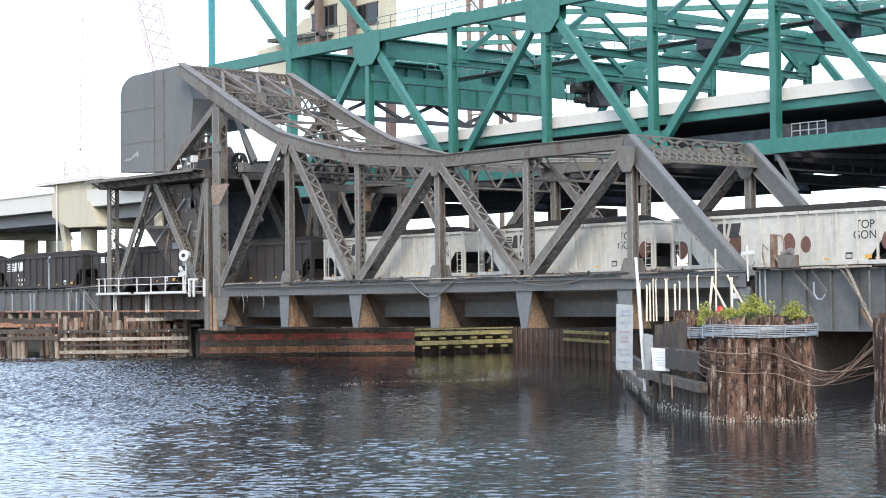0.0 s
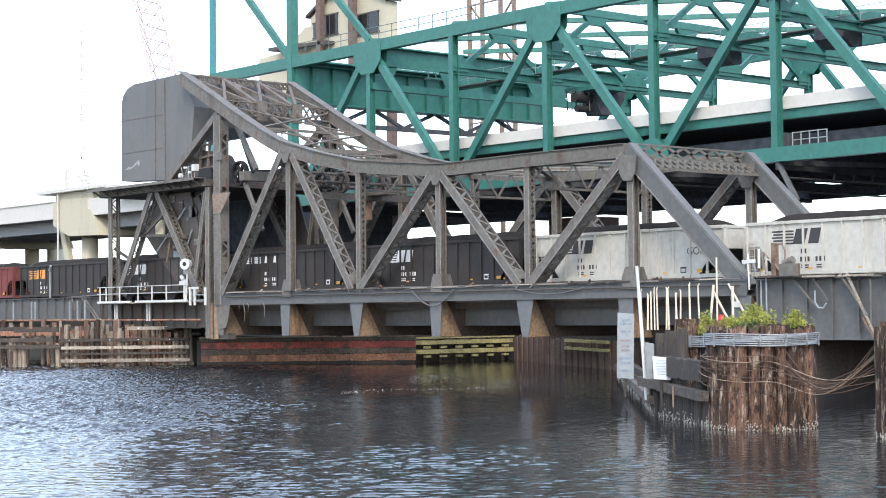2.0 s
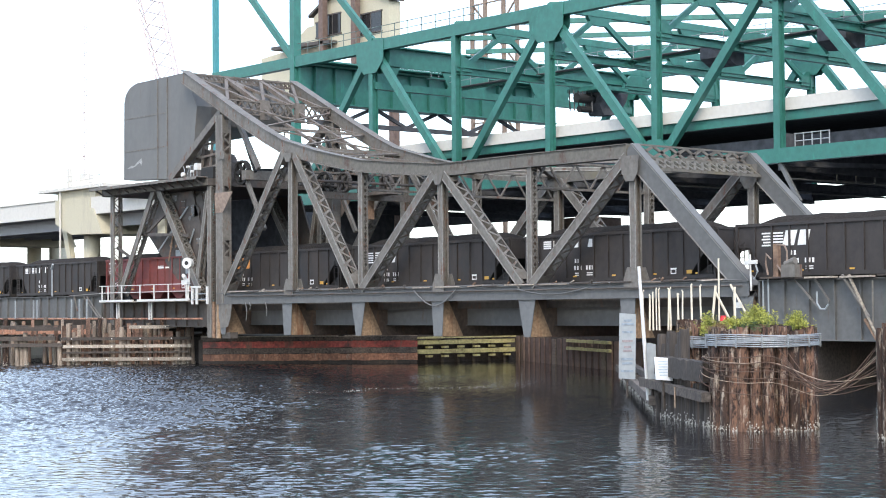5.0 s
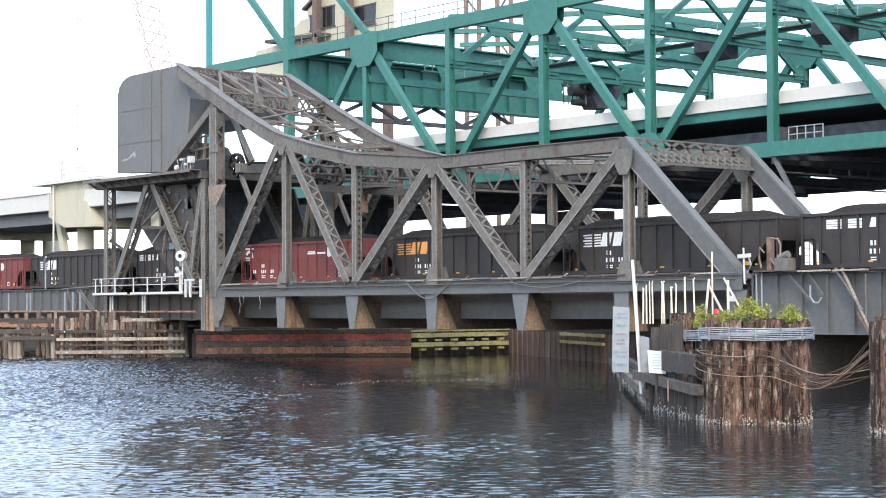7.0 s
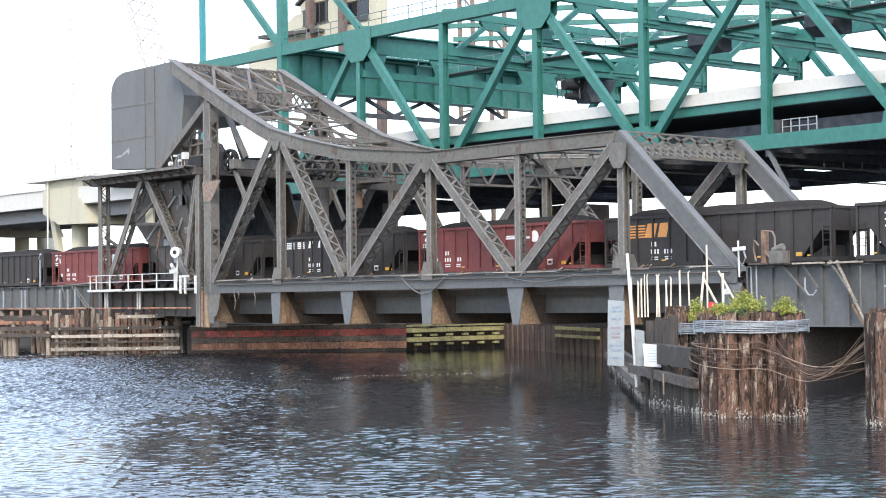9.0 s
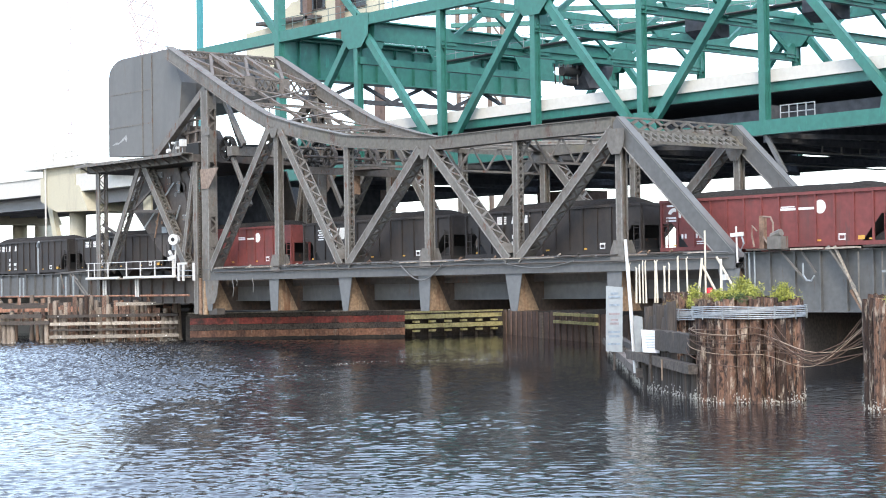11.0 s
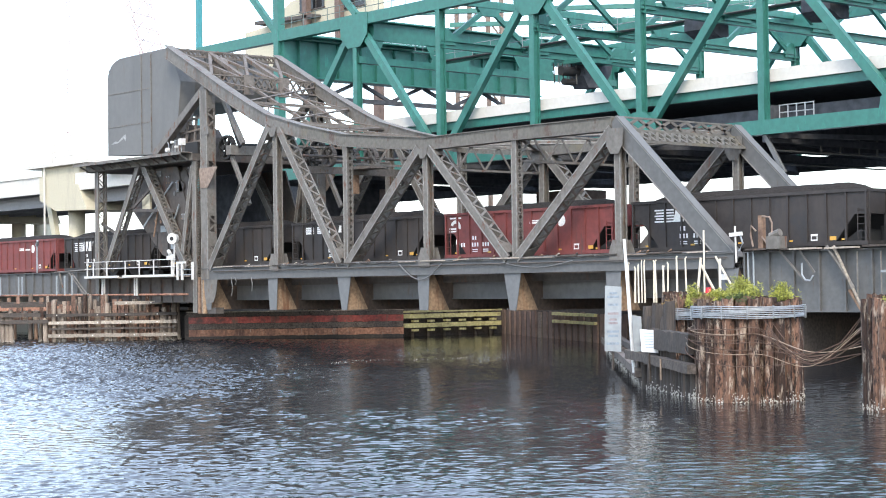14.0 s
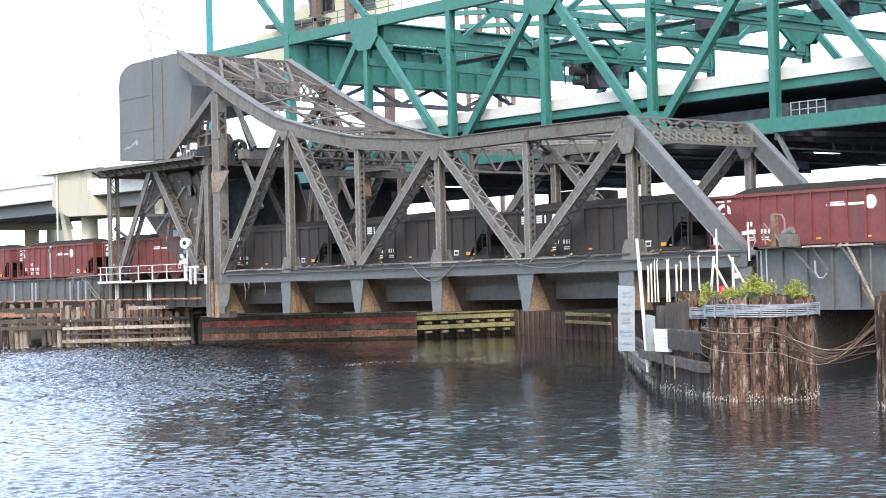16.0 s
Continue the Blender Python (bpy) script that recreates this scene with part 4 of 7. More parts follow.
    part("pier", Geo().box(-46, -30, GY - 1, GY + GW + 1, -1, 3), M_CONCRETE, tw)


build_green()


# ---- road viaduct ----
def build_viaduct():
    t = thing("road_viaduct", "pale concrete road viaduct on cream piers", "viaduct")
    part("deck", Geo().box(-260, -46, 24.4, 40, 15.3, 15.6), M_GREY_BEAM, t)
    for x0, x1, z1 in ((-260, -82.4, 17.3), (-73.9, -60.5, 17.3), (-60.4, -46, 16.9)):
        part("parapet", Geo().box(x0, x1, 24.1, 24.4, 15.35, z1), M_CONCRETE, t, "pale concrete parapet")
    part("coping", Geo().box(-260, -82.4, 23.95, 24.5, 17.3, 17.42), M_CONCRETE, t)
    for y in (26, 30, 34, 38):
        part("girder", Geo().box(-260, -46, y - 0.3, y + 0.3, 13.9, 15.3), M_GREY_BEAM, t)
    for x in (-78, -116, -154):
        cap = part("pier_cap", Geo().prism([(x - 4.2, 17.3), (x - 4.2, 14.6), (x - 0.4, 13.2), (x + 7.0, 13.05), (x + 4.9, 16.0), (x + 4.1, 16.1), (x + 4.1, 17.3)], 24, 41), M_CREAM, t, "cream concrete pier cap")
        for y in (26.2, 38):
            part("pier", Geo().tube((x + 0.6, y, -1), (x + 0.6, y, 13.3), 0.95, n=24), M_CREAM, t, smooth=True)
        part("brace_wall", Geo().prism([(x - 4.6, 14.4), (x - 3.4, 14.0), (x - 1.4, 8), (x - 2.4, 8)], 25, 25.6), M_CREAM, t)
    # lower roadway seen behind
    part("lower_beam", Geo().box(-260, -58, 41, 42, 14.2, 16.2), M_GREY_BEAM, t, "grey concrete beam")
    for x in (-118, -150):
        part("pier", Geo().tube((x, 43, -1), (x, 43, 14.2), 1.3, n=20), M_CREAM, t, smooth=True)
    # tender's platform on the pier
    p = thing("pier_platform", "pale railed platform with small posts on top of the viaduct pier", "platform")
    part("slab", Geo().box(-85.6, -69.9, 23.5, 28, 18.3, 18.65), M_CONCRETE, p)
    part("stem", Geo().box(-82, -73, 24.2, 27.5, 17.2, 18.3), M_CREAM, p)
    for k in range(6):
        x = -85.4 + 3.05 * k
        part("post", Geo().tube((x, 23.6, 18.65), (x, 23.6, 19.9), 0.05, n=6), M_CONCRETE, p)
    for z in (19.3, 19.9):
        part("rail", Geo().tube((-85.4, 23.6, z), (-70.1, 23.6, z), 0.04, n=6), M_CONCRETE, p)
    part("post", Geo().box(-79.3, -78.8, 24, 24.4, 18.65, 20.9), M_CONCRETE, p)
    part("cabinet", Geo().box(-78.2, -76.8, 25, 26, 18.65, 20.2), M_CONCRETE, p)
    for x in (-80.6,):
        part("stand_pipe", Geo().tube((x, 23.8, 9.0), (x, 23.8, 18.3), 0.12, n=8), M_CONCRETE, p)


build_viaduct()


# ---- the coal train ----
GAP = 1.5
# left ends of the bodies at the start, from the head of the train to its tail
JOINTS = [52.3, 35.67, 19.1, 2.5, -14.4, -31.3, -49.1, -66.75, -83.8, -100.5, -118.1, -134.6, -151.5, -168.5, -185.5, -202.5, -218.5, -235.4, -252.3]
#         look of each car: paint and mark
KINDS = ["Wc", "Wc", "Wt", "Wc", "Bn", "Bb", "Bn", "Bo", "Rc", "Bb", "Bn", "Rc", "Bb", "Bb", "Bn", "Rc", "Rc", "Rc", "Bn"]
RIB_MESH = {}
TRAIN_Y, CAR_W, RAIL_Z = 3.0, 3.1, 4.83
CARS = []


def travelled(t):
    """Metres gone by the train, which slows a little."""
    return 10.95 * t - 0.00875 * t * t


def decal(g, x0, x1, z0, z1, y, lean=0.0):
    return g.hexa([(x0, y - 0.004, z0), (x1, y - 0.004, z0), (x1, y + 0.004, z0), (x0, y + 0.004, z0),
                   (x0 + lean, y - 0.004, z1), (x1 + lean, y - 0.004, z1), (x1 + lean, y + 0.004, z1), (x0 + lean, y + 0.004, z1)])


def shape(g, pts, y, t=0.004):
    return g.prism(pts, y - t, y + t)


def marks(car, kind, length, w, rng):
    """Stencils on the side that faces the river."""
    y = -w - 0.012
    x = -length / 2
    mat = {"W": M_LETTER_BLACK, "B": M_LETTER, "R": M_LETTER}[kind[0]]
    if kind[1] in "cnot" and kind[0] != "R":
        mm = M_ORANGE if kind[1] == "o" else mat
        z = 2.55
        for i in range(5):
            part("mark", decal(Geo(), x + 1.7 + 0.1 * (i % 2), x + 3.15, z + i * 0.16, z + i * 0.16 + 0.085, y), mm, car)
        part("mark", shape(Geo(), [(x + 3.08, z), (x + 3.85, z), (x + 4.1, z + 0.8), (x + 3.33, z + 0.8)], y), mm, car)
        part("mark", shape(Geo(), [(x + 4.08, z), (x + 4.75, z), (x + 4.95, z + 0.8), (x + 4.28, z + 0.8)], y), mm, car)
    if kind[1] == "b":
        for x0, x1 in ((1.6, 2.55), (2.95, 3.8)):
            for i in range(4):
                part("mark", decal(Geo(), x + x0, x + x1, 2.95 + 0.125 * i, 3.05 + 0.125 * i, y), mat, car)
        z = 2.97
        for x0 in (4.25, 5.4):
            part("mark", shape(Geo(), [(x + x0, z), (x + x0 + 0.42, z), (x + x0 + 0.56, z + 0.48), (x + x0 + 0.14, z + 0.48)], y), mat, car)
    if kind[0] == "R":
        zt = 2.75
        part("mark", decal(Geo(), x + 0.45, x + 1.55, 3.42, 3.52, y), mat, car)
        ring = [(x + 1.0 + 0.5 * math.cos(a), zt + 0.15 + 0.45 * math.sin(a)) for a in [math.pi * i / 10 for i in range(-1, 10)]]
        ring += [(x + 1.0 + 0.26 * math.cos(a), zt + 0.15 + 0.24 * math.sin(a)) for a in [math.pi * i / 10 for i in range(9, -2, -1)]]
        part("mark", shape(Geo(), ring, y), mat, car)
        part("mark", decal(Geo(), x + 0.4, x + 1.15, 2.58, 2.68, y), mat, car)
        part("mark", decal(Geo(), x + 0.4, x + 1.15, 2.74, 2.84, y), mat, car)
        xm = x + length * 0.66
        part("mark", decal(Geo(), xm - 2.0, xm + 0.4, 2.86, 2.99, y), mat, car)
        part("mark", decal(Geo(), xm - 1.8, xm - 0.9, 3.02, 3.08, y), mat, car)
        part("mark", shape(Geo(), [(xm + 0.75 + 0.36 * math.cos(a), 2.98 + 0.36 * math.sin(a)) for a in [2 * math.pi * i / 14 for i in range(14)]], y), mat, car)
    # car numbers become bars
    xn = x + (4.3 if kind[1] == "b" else 3.6)
    if kind[0] == "R":
        xn = x + 2.6
    rows = [(0.0, 2, 2.04), (-0.05, 3, 1.62), (0.95, 3, 1.62)]
    if kind[0] == "R":
        rows.append((-1.1, 2, 1.62))
    for x0, count, z0 in rows:
        for i in range(count):
            xa = xn + x0 + 0.24 * i
            part("number_bar", decal(Geo(), xa, xa + 0.13, z0, z0 + 0.25, y), mat, car)
    for x0 in (0.0, 1.0):
        for z0 in (1.28, 1.4):
            part("small_print", decal(Geo(), xn + x0, xn + x0 + 0.5, z0, z0 + 0.06, y), mat, car)
    xr = x + length * 0.78
    part("small_print", decal(Geo(), xr, xr + 0.45, 1.5, 1.56, y), mat, car)
    part("data_panel", Geo().box(xr, xr + 0.42, y - 0.004, y + 0.004, 1.22, 1.28).box(xr, xr + 0.42, y - 0.004, y + 0.004, 1.46, 1.5)
         .box(xr, xr + 0.05, y - 0.004, y + 0.004, 1.28, 1.46).box(xr + 0.37, xr + 0.42, y - 0.004, y + 0.004, 1.28, 1.46), mat, car)
    for k in range(5):
        xx = x + length * (0.06 + 0.21 * k)
        part("reflector", decal(Geo(), xx, xx + 0.3, 1.2, 1.29, y), M_YELLOW, car, "yellow reflector")
    part("reflector", decal(Geo(), xr + 1.2, xr + 1.6, 1.22, 1.42, y), M_YELLOW, car, "yellow reflector")
    if kind[1] == "t" or kind[0] == "W":
        cu = bpy.data.curves.new("lettering", "FONT")
        cu.body, cu.size, cu.align_x, cu.extrude, cu.space_line = "TOP\nGON", 0.62, "CENTER", 0.003, 0.85
        cu.materials.append(mat)
        ob = new("lettering", cu)
        ob.parent = car
        ob.matrix_basis = pose(x + length * 0.86, y, 2.75, 90)
        tagged(ob, "black stencilled words")


def build_car(kind, length, rng):
    mat, label = {"W": (M_CAR_WHITE, "dirty pale grey coal gondola car with black stencils"),
                  "B": (M_CAR_BLACK, "coal-stained black hopper car heaped with coal"),
                  "R": (M_CAR_RED, "oxide red hopper car heaped with coal, white stencils")}[kind[0]]
    if kind[1] == "o":
        label = "brown-black hopper car with an orange stencil, heaped with coal"
    car = thing("hopper_car", label, "railway car", group="cars of the coal train")
    n, w = length / 2, CAR_W / 2
    z0, z1 = 1.12, 3.72
    cut, rise, back = 2.0, 2.5, 0.8
    prof = [(-n, z1), (-n, rise), (-n + back, rise), (-n + cut, z0), (n - cut, z0), (n - back, rise), (n, rise), (n, z1)]
    body = part("body", Geo().prism(prof, -w, w), mat, car)
    for k in (-1, 1):
        y = k * (w + 0.02)
        part("top_rail", Geo().box(-n - 0.04, n + 0.04, y - 0.09, y + 0.09, z1 - 0.09, z1 + 0.07), mat, car)
        part("side_sill", Geo().box(-n - 0.04, n + 0.04, y - 0.07, y + 0.07, z0 - 0.18, z0 + 0.03), mat, car)
        count = 12 if kind[0] == "W" else 13
        for i in range(count + 1):
            x = -n + 0.07 + (2 * n - 0.14) * i / count
            near_end = min(n - abs(x), 99)
            zb = z0
            if i in (0, count):
                zb = z0
            key = (kind[0],)
            if key not in RIB_MESH:
                RIB_MESH[key] = Geo().box(-0.055, 0.055, -0.05, 0.05, z0, z1).mesh("rib", mat)
            r = new("rib", RIB_MESH[key])
            r.parent = car
            r.location = (x, k * (w + 0.045), 0)
    for s in (-1, 1):
        # end: corner posts, ribs and a ladder
        for k in (-1, 0, 1):
            part("end_post", Geo().box(s * n - 0.07, s * n + 0.07, k * (w - 0.1) - 0.06, k * (w - 0.1) + 0.06, z0 - 0.1, z1), mat, car)
        part("end_rail", Geo().box(s * n - 0.06, s * n + 0.06, -w, w, z1 - 0.1, z1 + 0.06), mat, car)
        part("end_sill", Geo().box(s * n - 0.1, s * n + 0.1, -w, w, z0 - 0.25, z0 + 0.02), mat, car)
        g = Geo()
        for i in range(5):
            z = z0 + 0.15 + i * 0.36
            g.tube((s * (n - 0.55), -w - 0.07, z), (s * (n - 0.02), -w - 0.07, z), 0.018, n=5)
        g.box(s * (n - 0.56) - 0.02, s * (n - 0.56) + 0.02, -w - 0.09, -w - 0.05, z0, z0 + 1.7)
        part("ladder", g, mat, car)
        part("brake_gear", Geo().box(s * (n - 1.2) - 0.35, s * (n - 1.2) + 0.25, -0.6, 0.3, z0, z0 + 0.45).tube((s * (n - 0.7), 0.7, z0), (s * (n - 0.7), 0.7, z0 + 0.8), 0.12), M_BLACK, car)
        part("coupler", Geo().box(min(s * n, s * (n + GAP / 2)), max(s * n, s * (n + GAP / 2)), -0.14, 0.14, 0.75, 1.0), M_BLACK, car)
        # truck
        xt = s * (n - 2.0)
        tr = part("truck", Geo().box(xt - 1.2, xt + 1.2, -1.1, -0.95, 0.35, 0.75).box(xt - 1.2, xt + 1.2, 0.95, 1.1, 0.35, 0.75).box(xt - 0.25, xt + 0.25, -1.1, 1.1, 0.4, 0.94), M_BLACK, car)
        for o in (-0.89, 0.89):
            for k in (-1, 1):
                part("wheel", Geo().tube((xt + o, k * 0.66, 0.42), (xt + o, k * 0.8, 0.42), 0.42, n=20).tube((xt + o, k * 0.8, 0.42), (xt + o, k * 0.98, 0.42), 0.1, n=8), M_BLACK, tr)
        # black sheet and bolster under the end, the opening's shade put into their colour
        part("slope_shade", Geo().hexa([(s * (n - back), -w + 0.02, rise - 0.03), (s * (n - cut), -w + 0.02, z0 - 0.03), (s * (n - cut), w - 0.02, z0 - 0.03), (s * (n - back), w - 0.02, rise - 0.03),
                                        (s * (n - back), -w + 0.02, rise - 0.01), (s * (n - cut), -w + 0.02, z0 - 0.01), (s * (n - cut), w - 0.02, z0 - 0.01), (s * (n - back), w - 0.02, rise - 0.01)]), M_BLACK, car, "black sheet that puts shade under the sloped end")
        part("bolster", Geo().prism([(s * (n - 1.75), z0 - 0.1), (s * (n - 0.75), z0 - 0.1), (s * (n - 0.75), z0 + 0.66), (s * (n - 1.75), z0 + 0.12)], -w + 0.5, w - 0.3), M_BLACK, car)
    part("center_sill", Geo().box(-n, n, -0.2, 0.2, 0.7, 1.1), M_BLACK, car)
    # hopper pockets under the floor
    for x in (-3.4, 0.0, 3.4):
        part("hopper_gate", Geo().prism([(x - 1.4, z0), (x + 1.4, z0), (x + 0.4, 0.45), (x - 0.4, 0.45)], -w + 0.3, w - 0.3), mat, car)
    # heaped coal
    m, c = 40, 7
    verts, faces = [], []
    for i in range(m + 1):
        u = i / m
        e = min(1, min(u, 1 - u) * 2 * n / 2.2)
        e = e * e * (3 - 2 * e)
        for j in range(c + 1):
            q = 2 * j / c - 1
            x, y = -n + 0.1 + (2 * n - 0.2) * u, q * (w - 0.06)
            h = 0.47 * e * (1 - abs(q) ** 2.4) + 0.06 * (noise.noise((x * 0.9 + rng, y * 1.3, rng)) + 0.5) * e
            verts.append((x, y, z1 - 0.1 + 0.1 * e + h))
    for i in range(m):
        for j in range(c):
            a = i * (c + 1) + j
            faces.append((a, a + c + 1, a + c + 2, a + 1))
    g = Geo()
    g.v, g.f = verts, faces
    part("coal_load", g, M_COAL, car, "heaped coal", smooth=True)
    marks(car, kind, length, w + 0.0, rng)
    if kind[0] == "W":
        for x, z, r in ((-n + 0.7, 2.0, 0.4), (-n + 4.6, 2.15, 0.5), (-n + 8.2, 2.15, 0.42), (-n + 9.3, 2.05, 0.33), (n - 0.7, 2.1, 0.4)):
            pts = [(x + r * math.cos(a) * (1 + 0.15 * noise.noise((a, x, rng))), z + 1.25 * r * math.sin(a) * (1 + 0.15 * noise.noise((x, a, rng)))) for a in [2 * math.pi * i / 18 for i in range(18)]]
            if rng == 1 or (rng == 2 and x > 5):
                part("rust_patch", shape(Geo(), pts, -w - 0.01), M_PATCH, car, "round patch of brown primer")
    return car


def build_train():
    for k, kind in enumerate(KINDS):
        x0 = JOINTS[k]
        x1 = (JOINTS[k - 1] if k else 69.0) - GAP
        CARS.append((build_car(kind, x1 - x0, float(k)), (x0 + x1) / 2))


build_train()


# ---- timber fenders and pile clusters ----
PILE_MESH = {}


def pile(parent, x, y, top, r, mat, rng, lean=0.0, low=-1.5):
    """One worn timber pile: a little out of round, with a split, uneven head."""
    key = (mat.name, rng.randint(0, 5))
    if key not in PILE_MESH:
        g = Geo()
        n, levels = 12, (0.0, 0.12, 0.25, 0.5, 0.75, 0.94, 1.0)
        seed = rng.uniform(0, 90)
        for i, z in enumerate(levels):
            for k in range(n):
                a = 2 * math.pi * k / n
                rr = 1 + 0.13 * noise.noise((3 * math.cos(a) + seed, 3 * math.sin(a), z * 2)) - (0.1 if i == 6 else 0)
                rr += 0.05 if z < 0.3 else 0
                zz = z + (0.018 * noise.noise((4 * math.cos(a), 4 * math.sin(a), seed)) if i == 6 else 0)
                g.v.append((rr * math.cos(a), rr * math.sin(a), zz))
        for i in range(len(levels) - 1):
            g.f += [(i * n + k, i * n + (k + 1) % n, (i + 1) * n + (k + 1) % n, (i + 1) * n + k) for k in range(n)]
        m = (len(levels) - 1) * n
        g.v.append((0, 0, 1.0))
        g.f += [(m + k, m + (k + 1) % n, m + n) for k in range(n)]
        PILE_MESH[key] = g.mesh("pile", mat, smooth=True)
    ob = new("timber_post", PILE_MESH[key])
    ob.parent = parent
    ob.matrix_basis = pose(x, y, low, rng.uniform(-1, 1) * lean, rng.uniform(-1, 1) * lean, rng.uniform(0, 360)) @ Matrix.Diagonal((r, r, top - low, 1))
    return ob


def plank(parent, a, b, w, h, mat, rng, name="plank"):
    """A sawn timber with slightly chewed edges."""
    g = Geo()
    a, b = Vector(a), Vector(b)
    n = max(2, int((b - a).length / 0.8))
    n *= 2
    d = (b - a).normalized()
    s = Vector((-d.y, d.x, 0)).normalized()
    t = d.cross(s)
    ring = []
    for k in range(n + 1):
        p = a + (b - a) * k / n
        ww, hh = w / 2 * rng.uniform(0.9, 1.08), h / 2 * rng.uniform(0.86, 1.06)
        end = rng.uniform(-0.05, 0.05) if k in (0, n) else 0
        ring.append([p + s * (i * ww * rng.uniform(0.96, 1.0)) + t * (j * hh * rng.uniform(0.93, 1.0)) + d * (end * i) for i, j in ((-1, -1), (1, -1), (1, 1), (-1, 1))])
    return part(name, skin(g, ring), mat, parent)


def bolt_row(parent, a, b, n, rng):
    for k in range(n):
        p = Vector(a) + (Vector(b) - Vector(a)) * ((k + 0.5 + rng.uniform(-0.2, 0.2)) / n)
        d = (Vector(b) - Vector(a)).normalized()
        o = Vector((d.y, -d.x, 0)) * 0.05
        part("bolt", Geo().tube(p, p + o, 0.05, n=6), M_LETTER, parent)


def barnacles(parent, spots, rng, name="barnacle_crust"):
    g = Geo()
    for x, y, r in spots:
        for k in range(64):
            a, z = rng.uniform(0, 6.283), abs(rng.gauss(0.07, 0.13)) * (0.6 + 0.6 * math.sin(7 * x + 5 * y) ** 2)
            s = rng.uniform(0.012, 0.034)
            c = Vector((x + (r + 0.005) * math.cos(a), y + (r + 0.005) * math.sin(a), z))
            i = len(g.v)
            g.v += [tuple(c + Vector(o) * s) for o in ((1, 0, 0), (-0.6, 0.8, 0), (-0.6, -0.8, 0), (0, 0, 1.1), (0, 0, -1.1))]
            g.f += [(i, i + 1, i + 3), (i + 1, i + 2, i + 3), (i + 2, i, i + 3), (i, i + 4, i + 1), (i + 1, i + 4, i + 2), (i + 2, i + 4, i)]
    part(name, g, M_BARNACLE, parent, "crust of white barnacles at the waterline", kind="stuff")


def line_of(a, b):
    a, b = Vector((*a, 0)), Vector((*b, 0))
    d = (b - a).normalized()
    return a, b, d, Vector((d.y, -d.x, 0))


def left_fender():
    rng = random.Random(11)
    t = thing("timber_fender", "weathered timber fender with grey planks bolted to ragged piles", "fender")
    a, b, d, nrm = line_of((-27.8, -13.5), (-15.6, 1.6))
    spots = []
    n = 58
    for k in range(n):
        u = (k + 0.5) / n
        p = a + (b - a) * u
        back = -nrm * rng.choice((0.25, 0.3, 0.9, 1.4))
        gap = 0.31 < u < 0.445
        if gap and rng.random() < 0.9:
            continue
        top = rng.choice((1.9, 2.3, 2.6, 3.0, 3.3, 3.7)) if rng.random() < 0.7 else 2.1
        r = rng.uniform(0.14, 0.2)
        q = p + back
        pile(t, q.x, q.y, top, r, rng.choice((M_BLEACHED, M_BLEACHED, M_PILE)), rng, 1.5)
        spots.append((q.x, q.y, r))
    z3 = Vector((0, 0, 1))
    # ragged upright boards behind the piles
    u = 0.34
    while u < 0.985:
        wd = rng.uniform(0.18, 0.42)
        p = a + (b - a) * u - nrm * rng.uniform(0.45, 0.6)
        top = rng.choice((2.5, 2.9, 3.2, 3.5, 3.6)) + rng.uniform(-0.15, 0.15) - (0.5 if u > 0.8 else 0)
        lean = d * rng.uniform(-0.06, 0.06)
        part("board", Geo().beam(p + z3 * (1.45 if u < 0.45 else -0.6), p + z3 * top + lean, wd, 0.07, d, wd * rng.uniform(0.7, 1.0)), rng.choice((M_PLANKING, M_PLANKING, M_PLANKING, M_BLEACHED)), t)
        u += (wd + rng.choice((0.0, 0.02, 0.05, 0.16))) / (b - a).length
    for u0, u1, z, h, mat in ((0.0, 0.47, 1.62, 0.3, M_TIMBER_DARK), (0.0, 0.44, 2.15, 0.34, M_TIMBER_DARK), (0.47, 0.72, 1.5, 0.26, M_TIMBER), (0.72, 0.99, 1.5, 0.28, M_TIMBER),
                              (0.47, 0.99, 0.48, 0.3, M_TIMBER), (0.46, 0.99, 2.1, 0.26, M_TIMBER_DARK), (0.74, 0.93, 3.0, 0.28, M_TIMBER), (0.28, 0.46, 2.9, 0.3, M_TIMBER_DARK), (0.47, 0.98, 1.02, 0.16, M_TIMBER_DARK)):
        o = nrm * 0.12 + z3 * z
        plank(t, a + (b - a) * u0 + o, a + (b - a) * u1 + o, 0.2, h, mat, rng)
        if mat is M_TIMBER or z == 2.1:
            bolt_row(t, a + (b - a) * u0 + o + nrm * 0.1, a + (b - a) * u1 + o + nrm * 0.1, max(2, int(9 * (u1 - u0))), rng)
    barnacles(t, spots, rng)
    # second line of piles, in the shade of the bridge
    t2 = thing("pile_row", "ragged row of rotten dark brown piles behind the fender", "piles")
    a, b, d, nrm = line_of((-40, -12), (-17, 5))
    for k in range(52):
        p = a + (b - a) * ((k + rng.uniform(0, 1)) / 52) - nrm * rng.uniform(0, 2.5)
        pile(t2, p.x, p.y, rng.uniform(2.3, 4.0), rng.uniform(0.14, 0.22), rng.choice((M_PILE, M_BLEACHED, M_RUSTY)), rng, 3)
    plank(t2, a + z3 * 2.62 + nrm * 0.5, a + (b - a) * 0.62 + z3 * 2.6 + nrm * 0.5, 0.3, 0.42, M_RUST_BOARD, rng)
    for z, u0, u1 in ((2.2, 0, 1), (3.0, 0.1, 0.9), (2.7, 0.3, 1)):
        plank(t2, a + (b - a) * u0 + z3 * z + nrm * 0.2, a + (b - a) * u1 + z3 * z + nrm * 0.2, 0.25, 0.3, M_TIMBER_DARK, rng)


